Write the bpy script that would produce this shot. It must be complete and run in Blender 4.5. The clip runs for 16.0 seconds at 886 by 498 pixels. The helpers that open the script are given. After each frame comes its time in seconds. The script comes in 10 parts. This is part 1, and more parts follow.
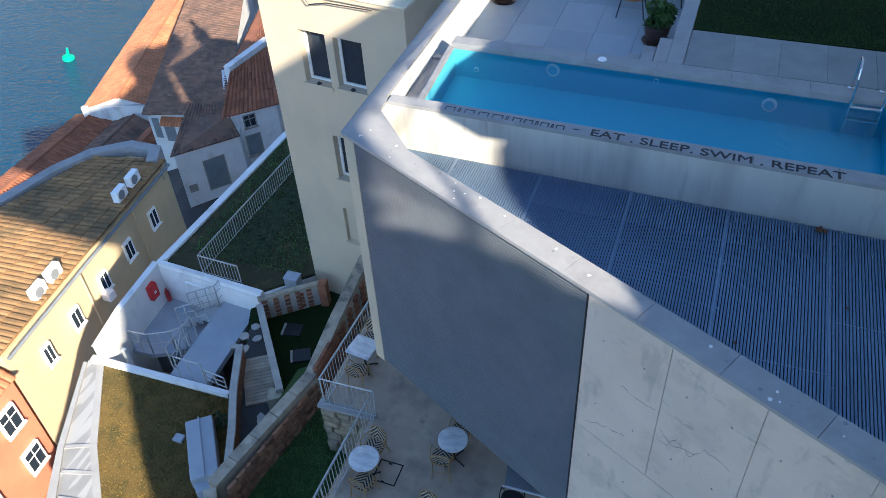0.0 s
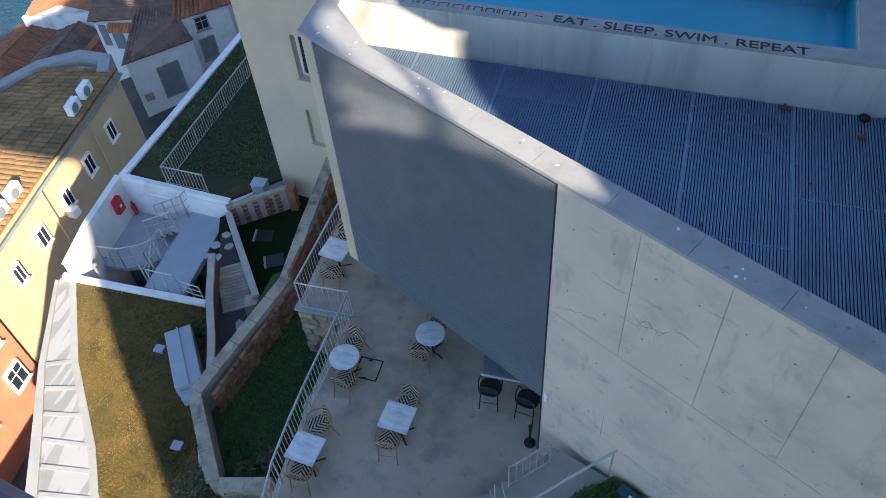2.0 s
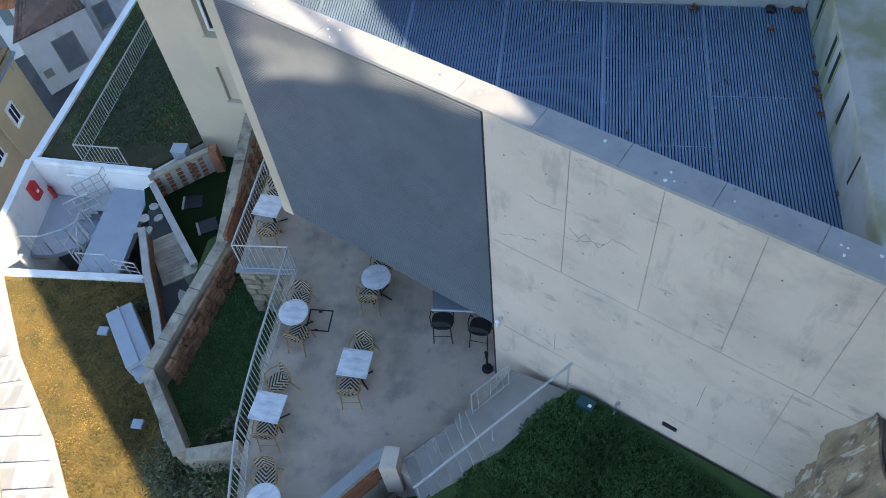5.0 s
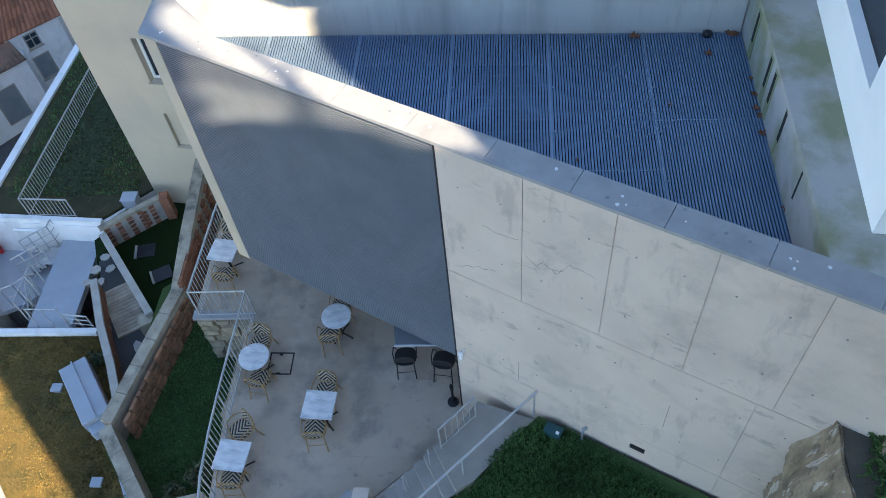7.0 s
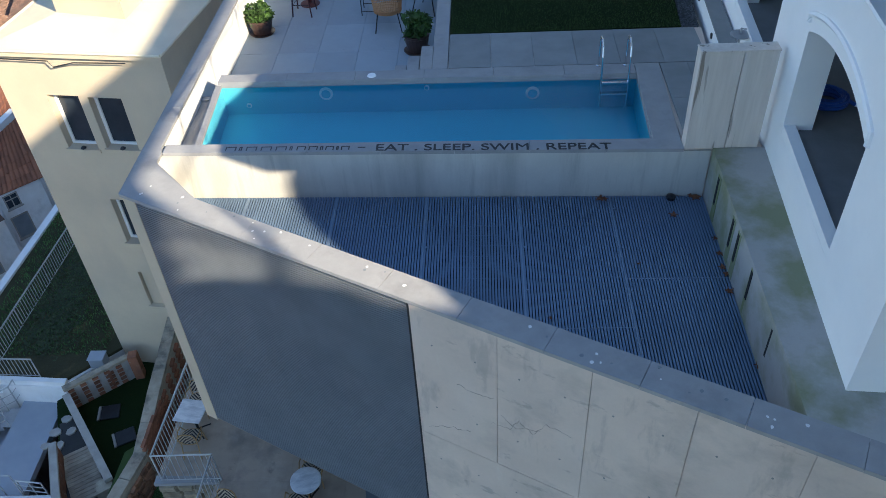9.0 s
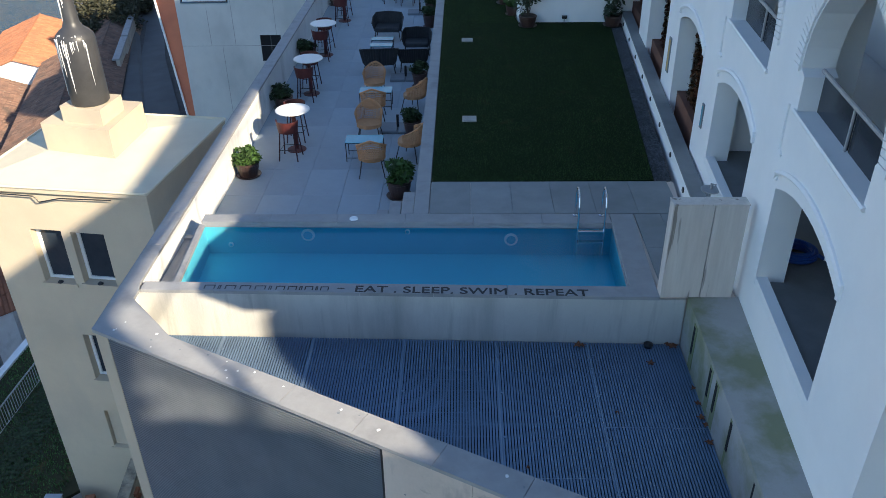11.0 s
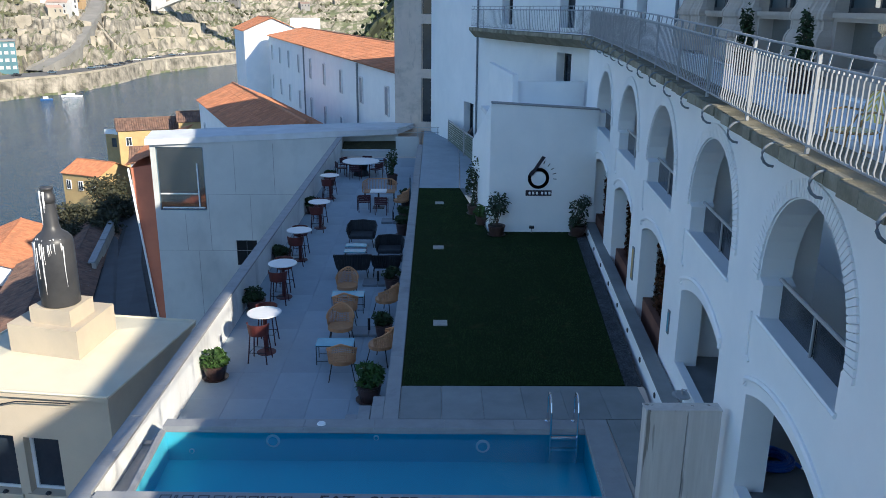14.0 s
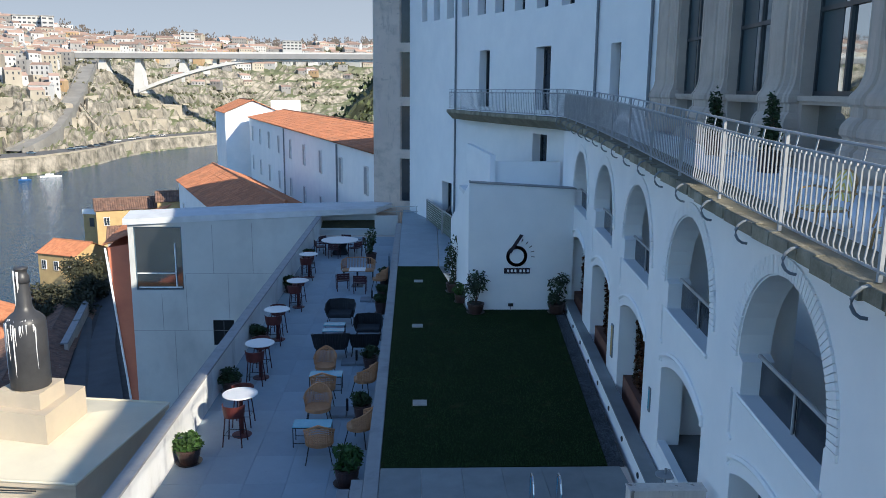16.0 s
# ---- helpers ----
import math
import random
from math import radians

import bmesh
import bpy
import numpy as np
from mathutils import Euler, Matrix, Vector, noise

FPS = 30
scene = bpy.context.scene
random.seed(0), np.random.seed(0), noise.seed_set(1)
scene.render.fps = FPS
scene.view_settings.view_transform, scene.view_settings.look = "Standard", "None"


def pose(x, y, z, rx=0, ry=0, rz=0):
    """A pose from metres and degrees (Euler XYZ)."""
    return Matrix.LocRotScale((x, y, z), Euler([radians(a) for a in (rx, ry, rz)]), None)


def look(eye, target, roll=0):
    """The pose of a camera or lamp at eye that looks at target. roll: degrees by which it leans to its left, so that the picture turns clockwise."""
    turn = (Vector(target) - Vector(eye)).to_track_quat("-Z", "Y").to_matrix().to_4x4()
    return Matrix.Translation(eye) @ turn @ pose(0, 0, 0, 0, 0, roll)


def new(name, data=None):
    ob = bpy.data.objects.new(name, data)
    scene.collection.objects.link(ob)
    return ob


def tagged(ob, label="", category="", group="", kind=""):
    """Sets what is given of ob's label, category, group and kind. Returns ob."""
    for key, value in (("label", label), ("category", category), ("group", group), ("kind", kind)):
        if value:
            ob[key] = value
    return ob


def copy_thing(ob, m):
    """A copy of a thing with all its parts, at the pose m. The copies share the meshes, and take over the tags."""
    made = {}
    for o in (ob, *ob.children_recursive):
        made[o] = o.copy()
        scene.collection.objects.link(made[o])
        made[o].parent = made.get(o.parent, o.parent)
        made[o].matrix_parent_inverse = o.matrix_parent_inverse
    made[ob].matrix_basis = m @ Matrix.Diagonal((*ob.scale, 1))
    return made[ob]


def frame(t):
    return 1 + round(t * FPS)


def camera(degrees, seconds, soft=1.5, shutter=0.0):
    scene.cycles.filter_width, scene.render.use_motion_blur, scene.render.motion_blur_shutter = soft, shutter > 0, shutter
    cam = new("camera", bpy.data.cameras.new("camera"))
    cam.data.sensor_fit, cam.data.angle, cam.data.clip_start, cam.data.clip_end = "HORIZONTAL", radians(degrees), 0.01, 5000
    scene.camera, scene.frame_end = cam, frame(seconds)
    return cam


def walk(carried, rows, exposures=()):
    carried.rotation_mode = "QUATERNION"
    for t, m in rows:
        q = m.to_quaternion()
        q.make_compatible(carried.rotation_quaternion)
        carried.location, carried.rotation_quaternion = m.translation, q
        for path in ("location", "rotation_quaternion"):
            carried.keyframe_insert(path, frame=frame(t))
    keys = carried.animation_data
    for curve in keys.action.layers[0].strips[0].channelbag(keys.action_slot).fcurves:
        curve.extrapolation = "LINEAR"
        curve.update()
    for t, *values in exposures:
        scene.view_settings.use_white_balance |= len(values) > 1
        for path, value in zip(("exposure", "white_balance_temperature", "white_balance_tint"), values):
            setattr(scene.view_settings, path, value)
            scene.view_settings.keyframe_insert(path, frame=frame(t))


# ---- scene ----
# Camera: it stands in one place and turns.
cam = camera(57.74, 16.0, soft=0.55)
EYE = (0.0, 0.0, 7.4)
TURNS = [
    (0.0, 47.88, 2.62, 19.84),
    (0.5, 45.73, 2.78, 19.03),
    (1.0, 43.51, 2.96, 17.96),
    (1.5, 41.66, 3.21, 17.0),
    (2.0, 40.35, 3.28, 16.07),
    (2.5, 39.01, 3.37, 15.0),
    (3.0, 37.54, 3.77, 13.6),
    (3.5, 36.38, 4.1, 12.12),
    (4.0, 35.55, 4.34, 10.5),
    (6.5, 35.17, 4.31, 3.54),
    (7.0, 37.44, 4.0, 2.96),
    (7.5, 40.44, 3.73, 2.57),
    (8.0, 43.47, 3.57, 2.15),
    (8.5, 46.16, 3.25, 1.77),
    (11.0, 58.75, 0.74, 1.17),
    (11.5, 62.02, 0.34, 1.38),
    (12.0, 65.38, 0.23, 1.36),
    (12.5, 68.14, 0.04, 1.15),
    (13.0, 70.3, -0.16, 0.72),
    (13.5, 71.63, -0.34, -0.0),
    (14.0, 73.2, -0.44, -0.56),
    (14.5, 74.39, -0.57, -0.98),
    (15.0, 75.63, -0.55, -1.4),
    (15.5, 77.01, -0.54, -1.79),
    (16.0, 78.78, -0.5, -2.09),
]
walk(cam, [(t, pose(*EYE, a, b, c)) for t, a, b, c in TURNS], [(0.0, 1.52, 5600, 8), (2.5, 1.57, 5980, 8), (4.0, 1.92, 6200, 8), (7.0, 2.05, 6280, 8), (8.5, 1.46, 5950, 7), (11.0, 1.22, 5900, 7), (12.0, 1.06, 5600, 7), (13.0, 0.95, 5450, 7), (16.0, 0.745, 5350, 7)])

# ---------------------------------------------------------------- light
SUN = Vector((-1.0, 0.96, -0.78)).normalized()
world = bpy.data.worlds.new("world")
scene.world = world
world.use_nodes = True
wn = world.node_tree.nodes
sky = wn.new("ShaderNodeTexSky")
sky.sky_type, sky.sun_disc = "NISHITA", False
sky.sun_elevation = math.asin(-SUN.z)
sky.sun_rotation = math.atan2(-SUN.x, -SUN.y)
sky.altitude, sky.air_density, sky.dust_density, sky.ozone_density = 50, 0.9, 0.15, 1.3
wn["Background"].inputs["Strength"].default_value = 0.12
world.node_tree.links.new(sky.outputs["Color"], wn["Background"].inputs["Color"])
sun_data = bpy.data.lights.new("sun", "SUN")
sun_data.energy, sun_data.angle, sun_data.color = 5.3, radians(0.5), (1.0, 0.81, 0.57)
sun = new("sun", sun_data)
sun.matrix_world = look((20, -20, 40), Vector((20, -20, 40)) + SUN)


# ---------------------------------------------------------------- materials
def mat(name, a, b=None, rough=0.75, scale=2.0, fine=40.0, bump=0.15, metal=0.0, stain=0.35, spec=0.4, per_object=0.0, island=0.0,
        coords="Object", stretch=(1, 1, 1)):
    """Two colours mixed by broad and fine noise, with a fine bump; per_object and island vary the value piece by piece."""
    m = bpy.data.materials.new(name)
    m.use_nodes = True
    n, l = m.node_tree.nodes, m.node_tree.links
    p = n["Principled BSDF"]
    b = b or tuple(v * 0.72 for v in a)
    tc = n.new("ShaderNodeTexCoord")
    mp = n.new("ShaderNodeMapping")
    mp.inputs["Scale"].default_value = stretch
    l.new(tc.outputs[coords], mp.inputs["Vector"])
    n1, n2 = n.new("ShaderNodeTexNoise"), n.new("ShaderNodeTexNoise")
    for k, s, d in ((n1, scale, 6), (n2, fine, 4)):
        k.inputs["Scale"].default_value, k.inputs["Detail"].default_value = s, d
        k.inputs["Roughness"].default_value = 0.62
        l.new(mp.outputs["Vector"], k.inputs["Vector"])
    r1 = n.new("ShaderNodeValToRGB")
    r1.color_ramp.elements[0].position, r1.color_ramp.elements[1].position = 0.5 - stain * 0.5, 0.5 + stain * 0.5
    l.new(n1.outputs["Fac"], r1.inputs["Fac"])
    add = n.new("ShaderNodeMath")
    add.operation = "MULTIPLY_ADD"
    add.inputs[1].default_value, add.use_clamp = 0.35, True
    l.new(n2.outputs["Fac"], add.inputs[0])
    sub = n.new("ShaderNodeMath")
    sub.operation = "SUBTRACT"
    sub.inputs[1].default_value = 0.17
    l.new(r1.outputs["Color"], sub.inputs[0])
    l.new(sub.outputs[0], add.inputs[2])
    mix = n.new("ShaderNodeMix")
    mix.data_type = "RGBA"
    mix.inputs["A"].default_value, mix.inputs["B"].default_value = (*b, 1), (*a, 1)
    l.new(add.outputs[0], mix.inputs["Factor"])
    out = mix.outputs["Result"]
    for amount, node, socket in ((per_object, "ShaderNodeObjectInfo", "Random"), (island, "ShaderNodeNewGeometry", "Random Per Island")):
        if amount:
            info = n.new(node)
            rng = n.new("ShaderNodeMapRange")
            rng.inputs["To Min"].default_value, rng.inputs["To Max"].default_value = 1 - amount, 1 + amount
            l.new(info.outputs[socket], rng.inputs["Value"])
            hsv = n.new("ShaderNodeHueSaturation")
            l.new(rng.outputs["Result"], hsv.inputs["Value"])
            l.new(out, hsv.inputs["Color"])
            out = hsv.outputs["Color"]
    l.new(out, p.inputs["Base Color"])
    p.inputs["Roughness"].default_value, p.inputs["Metallic"].default_value = rough, metal
    p.inputs["Specular IOR Level"].default_value = spec
    if bump:
        bp = n.new("ShaderNodeBump")
        bp.inputs["Strength"].default_value, bp.inputs["Distance"].default_value = bump, 0.02
        l.new(n2.outputs["Fac"], bp.inputs["Height"])
        l.new(bp.outputs["Normal"], p.inputs["Normal"])
    return m


def glass_mat(name, tint, rough=0.02, alpha=1.0):
    m = bpy.data.materials.new(name)
    m.use_nodes = True
    p = m.node_tree.nodes["Principled BSDF"]
    p.inputs["Base Color"].default_value = (*tint, 1)
    p.inputs["Roughness"].default_value = rough
    p.inputs["Specular IOR Level"].default_value = 0.9
    p.inputs["Transmission Weight"].default_value = alpha
    return m


M = {}
M["white"] = mat("white_render", (0.86, 0.86, 0.85), (0.79, 0.80, 0.80), 0.85, 0.7, 60, 0.08)
M["white_old"] = mat("old_white_render", (0.8, 0.8, 0.8), (0.66, 0.648, 0.624), 0.9, 1.2, 30, 0.15, stain=0.6)
M["cream"] = mat("cream_render", (0.53, 0.445, 0.325), (0.45, 0.38, 0.285), 0.88, 0.6, 35, 0.15)
M["yellow"] = mat("yellow_render", (0.60, 0.475, 0.285), (0.50, 0.40, 0.25), 0.88, 0.6, 35, 0.15)
M["ochre"] = mat("ochre_render", (0.50, 0.36, 0.16), (0.40, 0.28, 0.13), 0.88, 0.6, 35, 0.1)
M["terracotta_wall"] = mat("terracotta_render", (0.62, 0.22, 0.12), (0.5, 0.17, 0.1), 0.88, 0.6, 35, 0.1)
M["concrete"] = mat("fair_faced_concrete", (0.66, 0.555, 0.465), (0.505, 0.425, 0.36), 0.8, 0.7, 24, 0.2, stain=0.6)
M["coping"] = mat("stone_coping", (0.335, 0.335, 0.335), (0.26, 0.26, 0.262), 0.7, 2.5, 60, 0.15, stain=0.5)
M["concrete_cool"] = mat("grey_cast_concrete", (0.60, 0.60, 0.57), (0.46, 0.46, 0.44), 0.8, 0.4, 18, 0.2, stain=0.6)
M["deck"] = mat("pale_stone_paver", (0.335, 0.385, 0.425), (0.28, 0.32, 0.355), 0.75, 0.8, 50, 0.1, per_object=0.07)
M["paver_grey"] = mat("grey_stone_paver", (0.26, 0.27, 0.27), (0.205, 0.213, 0.214), 0.75, 1.5, 50, 0.1, per_object=0.1)
M["terrace"] = mat("terrace_concrete_slab", (0.52, 0.42, 0.325), (0.38, 0.31, 0.24), 0.82, 0.5, 30, 0.2, stain=0.6, per_object=0.035)
M["grass"] = mat("lawn_grass", (0.016, 0.031, 0.008), (0.010, 0.019, 0.006), 0.95, 1.2, 120, 0.8, stain=0.7, spec=0.1)
M["grass_lush"] = mat("lush_lawn_grass", (0.07, 0.115, 0.04), (0.035, 0.06, 0.024), 0.95, 1.2, 120, 0.8, stain=0.7, spec=0.1)
M["moss"] = mat("sedum_roof", (0.22, 0.14, 0.038), (0.07, 0.06, 0.02), 0.95, 1.3, 45, 0.9, stain=0.6)
M["grass_dark"] = mat("rough_roof_grass", (0.06, 0.055, 0.022), (0.022, 0.024, 0.011), 0.95, 1.1, 70, 0.9, stain=0.7)
M["steel"] = mat("painted_steel", (0.40, 0.40, 0.395), (0.31, 0.31, 0.31), 0.5, 5, 60, 0.05, spec=0.5)
M["chrome"] = mat("polished_steel", (0.75, 0.76, 0.78), (0.6, 0.61, 0.63), 0.18, 8, 60, 0.0, metal=1.0)
M["black_steel"] = mat("black_steel", (0.02, 0.02, 0.022), (0.012, 0.012, 0.014), 0.45, 5, 60, 0.05)
M["louvre"] = mat("grey_aluminium_louvre", (0.17, 0.185, 0.20), (0.135, 0.15, 0.165), 0.5, 1.5, 40, 0.05, spec=0.4)
M["grate"] = mat("steel_grating", (0.155, 0.23, 0.335), (0.125, 0.185, 0.27), 0.45, 1.5, 40, 0.05, metal=0.3)
# near-black colour that stands in for shade in recesses and unlit rooms
M["deep_shade"] = mat("near_black_shade", (0.012, 0.013, 0.015), (0.008, 0.009, 0.01), 0.9, 3, 30, 0.0)
M["tile_old"] = mat("old_clay_roof_tile", (0.25, 0.135, 0.088), (0.125, 0.085, 0.066), 0.9, 0.9, 14, 0.4, stain=0.6, island=0.22)
M["tile_orange"] = mat("orange_clay_roof_tile", (0.50, 0.205, 0.095), (0.38, 0.15, 0.07), 0.8, 1.0, 18, 0.3, island=0.16)
M["tile_red"] = mat("red_brown_clay_roof_tile", (0.34, 0.125, 0.06), (0.2, 0.085, 0.05), 0.9, 0.9, 14, 0.4, stain=0.6, island=0.2)
M["tile_brown"] = mat("mossy_clay_roof_tile", (0.36, 0.20, 0.085), (0.20, 0.125, 0.055), 0.9, 1.2, 20, 0.4, stain=0.6, island=0.2)
M["brick"] = mat("red_brick", (0.30, 0.125, 0.068), (0.17, 0.075, 0.045), 0.9, 4, 40, 0.3, per_object=0.25)
M["rubble"] = mat("rubble_stone", (0.38, 0.32, 0.22), (0.2, 0.16, 0.11), 0.9, 5, 30, 0.5, per_object=0.2)
M["granite"] = mat("granite_wall_cap", (0.42, 0.37, 0.28), (0.26, 0.22, 0.165), 0.9, 3, 40, 0.3)
M["wood"] = mat("grey_weathered_deck_board", (0.42, 0.36, 0.27), (0.28, 0.235, 0.18), 0.85, 3, 60, 0.2, per_object=0.15)
M["stone_grey"] = mat("carved_grey_stone", (0.53, 0.455, 0.375), (0.42, 0.36, 0.30), 0.85, 1.0, 30, 0.2)
M["marble"] = mat("veined_marble_slab", (0.66, 0.60, 0.54), (0.50, 0.45, 0.40), 0.45, 2.2, 30, 0.05, stretch=(4, 4, 0.35), stain=0.6)
M["asphalt"] = mat("asphalt", (0.06, 0.06, 0.06), (0.04, 0.04, 0.042), 0.92, 1, 60, 0.3)
M["cobble"] = mat("old_street_paving", (0.075, 0.07, 0.068), (0.05, 0.047, 0.045), 0.9, 1, 30, 0.3)
M["blue_floor"] = mat("painted_walkway_floor", (0.36, 0.39, 0.43), (0.30, 0.33, 0.37), 0.55, 1, 40, 0.05)
M["earth"] = mat("earth_and_scrub", (0.14, 0.12, 0.07), (0.07, 0.075, 0.035), 0.95, 0.05, 1.2, 0.5)

M["crack"] = mat("cracked_grey_cement", (0.33, 0.305, 0.275), (0.23, 0.21, 0.19), 0.9, 3, 40, 0.1)
M["wet_concrete"] = mat("water_stained_concrete", (0.58, 0.56, 0.51), (0.46, 0.445, 0.41), 0.8, 0.7, 24, 0.2, stain=0.6)
M["ledge"] = mat("algae_stained_concrete", (0.42, 0.41, 0.385), (0.32, 0.315, 0.30), 0.8, 0.8, 30, 0.15, stain=0.6)


def weather(m, colour, scale, lo, hi, amount=0.6, stretch=(1, 1, 1), detail=6):
    """Lay a second, blotchy stain over a material's colour."""
    n, l = m.node_tree.nodes, m.node_tree.links
    p = n["Principled BSDF"]
    tc, mp, nz, mr, mx = n.new("ShaderNodeTexCoord"), n.new("ShaderNodeMapping"), n.new("ShaderNodeTexNoise"), n.new("ShaderNodeMapRange"), n.new("ShaderNodeMix")
    mp.inputs["Scale"].default_value = stretch
    mp.inputs["Location"].default_value = (3.7 * scale, 1.3, 0.7)
    nz.inputs["Scale"].default_value, nz.inputs["Detail"].default_value, nz.inputs["Roughness"].default_value = scale, detail, 0.6
    mr.inputs["From Min"].default_value, mr.inputs["From Max"].default_value, mr.inputs["To Max"].default_value = lo, hi, amount
    mx.data_type = "RGBA"
    mx.inputs["B"].default_value = (*colour, 1)
    l.new(tc.outputs["Object"], mp.inputs["Vector"])
    l.new(mp.outputs["Vector"], nz.inputs["Vector"])
    l.new(nz.outputs["Fac"], mr.inputs["Value"])
    l.new(mr.outputs["Result"], mx.inputs["Factor"])
    l.new(p.inputs["Base Color"].links[0].from_socket, mx.inputs["A"])
    l.new(mx.outputs["Result"], p.inputs["Base Color"])


weather(M["marble"], (0.16, 0.13, 0.10), 3.0, 0.60, 0.64, 0.8, (2.5, 2.5, 0.16), 3)
weather(M["marble"], (0.72, 0.68, 0.62), 1.5, 0.5, 0.7, 0.6, (3, 3, 0.2))
weather(M["concrete"], (0.26, 0.24, 0.21), 0.8, 0.52, 0.70, 0.5, (1, 1, 1.3))
weather(M["concrete"], (0.24, 0.22, 0.20), 3.0, 0.58, 0.68, 0.35, (1, 1, 0.3))
weather(M["concrete"], (0.20, 0.19, 0.175), 1.7, 0.63, 0.69, 0.4, (1, 1, 2.0), 8)
weather(M["concrete"], (0.66, 0.62, 0.56), 5.0, 0.64, 0.74, 0.25, (1, 1, 0.25))
weather(M["concrete_cool"], (0.30, 0.31, 0.31), 0.35, 0.50, 0.72, 0.5, (1, 1, 0.5))
weather(M["wet_concrete"], (0.20, 0.19, 0.17), 1.6, 0.50, 0.75, 0.45, (1, 1, 0.12))
weather(M["wet_concrete"], (0.16, 0.155, 0.14), 5.5, 0.56, 0.74, 0.4, (1, 1, 0.08))
weather(M["coping"], (0.17, 0.17, 0.172), 1.3, 0.54, 0.72, 0.6)
weather(M["terrace"], (0.17, 0.15, 0.13), 0.7, 0.52, 0.70, 0.6)
weather(M["terrace"], (0.14, 0.13, 0.12), 3.5, 0.64, 0.72, 0.5)
weather(M["terrace"], (0.20, 0.185, 0.17), 1.5, 0.50, 0.66, 0.55)
weather(M["terrace"], (0.62, 0.54, 0.45), 1.1, 0.56, 0.70, 0.4)
weather(M["deck"], (0.20, 0.195, 0.185), 2.6, 0.64, 0.72, 0.5)
weather(M["cream"], (0.37, 0.325, 0.275), 0.6, 0.52, 0.75, 0.6, (1, 1, 0.4))
weather(M["yellow"], (0.42, 0.33, 0.19), 0.5, 0.54, 0.75, 0.5, (1, 1, 0.5))
weather(M["white_old"], (0.36, 0.35, 0.33), 1.0, 0.54, 0.72, 0.6, (1, 1, 0.5))
weather(M["ledge"], (0.17, 0.19, 0.075), 0.9, 0.44, 0.62, 0.75)
weather(M["tile_old"], (0.30, 0.27, 0.22), 2.4, 0.62, 0.70, 0.6)
weather(M["tile_old"], (0.06, 0.055, 0.05), 0.5, 0.50, 0.68, 0.6)
weather(M["tile_orange"], (0.22, 0.12, 0.07), 0.5, 0.50, 0.70, 0.55)
weather(M["tile_brown"], (0.09, 0.075, 0.04), 0.8, 0.48, 0.66, 0.7)
weather(M["grass"], (0.06, 0.055, 0.02), 2.5, 0.60, 0.72, 0.5)
weather(M["brick"], (0.42, 0.36, 0.28), 6.0, 0.58, 0.68, 0.4)
weather(M["grass_dark"], (0.13, 0.10, 0.04), 1.6, 0.55, 0.68, 0.6)
weather(M["moss"], (0.045, 0.055, 0.018), 2.4, 0.52, 0.62, 0.6)
weather(M["granite"], (0.09, 0.085, 0.075), 2.0, 0.52, 0.66, 0.7)
weather(M["stone_grey"], (0.24, 0.21, 0.18), 0.8, 0.54, 0.72, 0.6, (1, 1, 0.35))


# ---------------------------------------------------------------- mesh helpers
def part(name, bm, material, parent=None, label="", smooth=False):
    """Link a bmesh as one mesh object, under parent if given."""
    me = bpy.data.meshes.new(name)
    bmesh.ops.recalc_face_normals(bm, faces=bm.faces)
    bm.to_mesh(me)
    bm.free()
    if smooth:
        me.polygons.foreach_set("use_smooth", [True] * len(me.polygons))
    ob = new(name, me)
    for m in material if isinstance(material, (list, tuple)) else (material,):
        me.materials.append(m)
    if parent:
        ob.parent = parent
    if label:
        ob["label"] = label
    return ob


def raw(name, verts, faces, material, parent=None, label=""):
    me = bpy.data.meshes.new(name)
    me.from_pydata([tuple(v) for v in verts], [], faces)
    me.update()
    ob = new(name, me)
    me.materials.append(material)
    if parent:
        ob.parent = parent
    if label:
        ob["label"] = label
    return ob


def thing(name, label, category, m=None, group="", kind=""):
    ob = tagged(new(name), label, category, group, kind)
    if m is not None:
        ob.matrix_basis = m
    return ob


def add_box(bm, x0, x1, y0, y1, z0, z1, m=None, bevel=0.0):
    vs = [bm.verts.new((x, y, z)) for z in (z0, z1) for x, y in ((x0, y0), (x1, y0), (x1, y1), (x0, y1))]
    if m is not None:
        for v in vs:
            v.co = m @ v.co
    fs = [bm.faces.new([vs[i] for i in f]) for f in ((3, 2, 1, 0), (4, 5, 6, 7), (0, 1, 5, 4), (1, 2, 6, 5), (2, 3, 7, 6), (3, 0, 4, 7))]
    if bevel:
        es = list({e for f in fs for e in f.edges})
        bmesh.ops.bevel(bm, geom=es, offset=bevel, segments=1, affect="EDGES")
    return vs


def add_prism(bm, poly, z0, z1):
    """A prism over a polygon of (x, y); z0 and z1 may be numbers or lists along the corners."""
    k = len(poly)
    a = z0 if isinstance(z0, (list, tuple)) else [z0] * k
    b = z1 if isinstance(z1, (list, tuple)) else [z1] * k
    lo = [bm.verts.new((x, y, z)) for (x, y), z in zip(poly, a)]
    hi = [bm.verts.new((x, y, z)) for (x, y), z in zip(poly, b)]
    bm.faces.new(lo[::-1])
    bm.faces.new(hi)
    for i in range(k):
        j = (i + 1) % k
        bm.faces.new((lo[i], lo[j], hi[j], hi[i]))


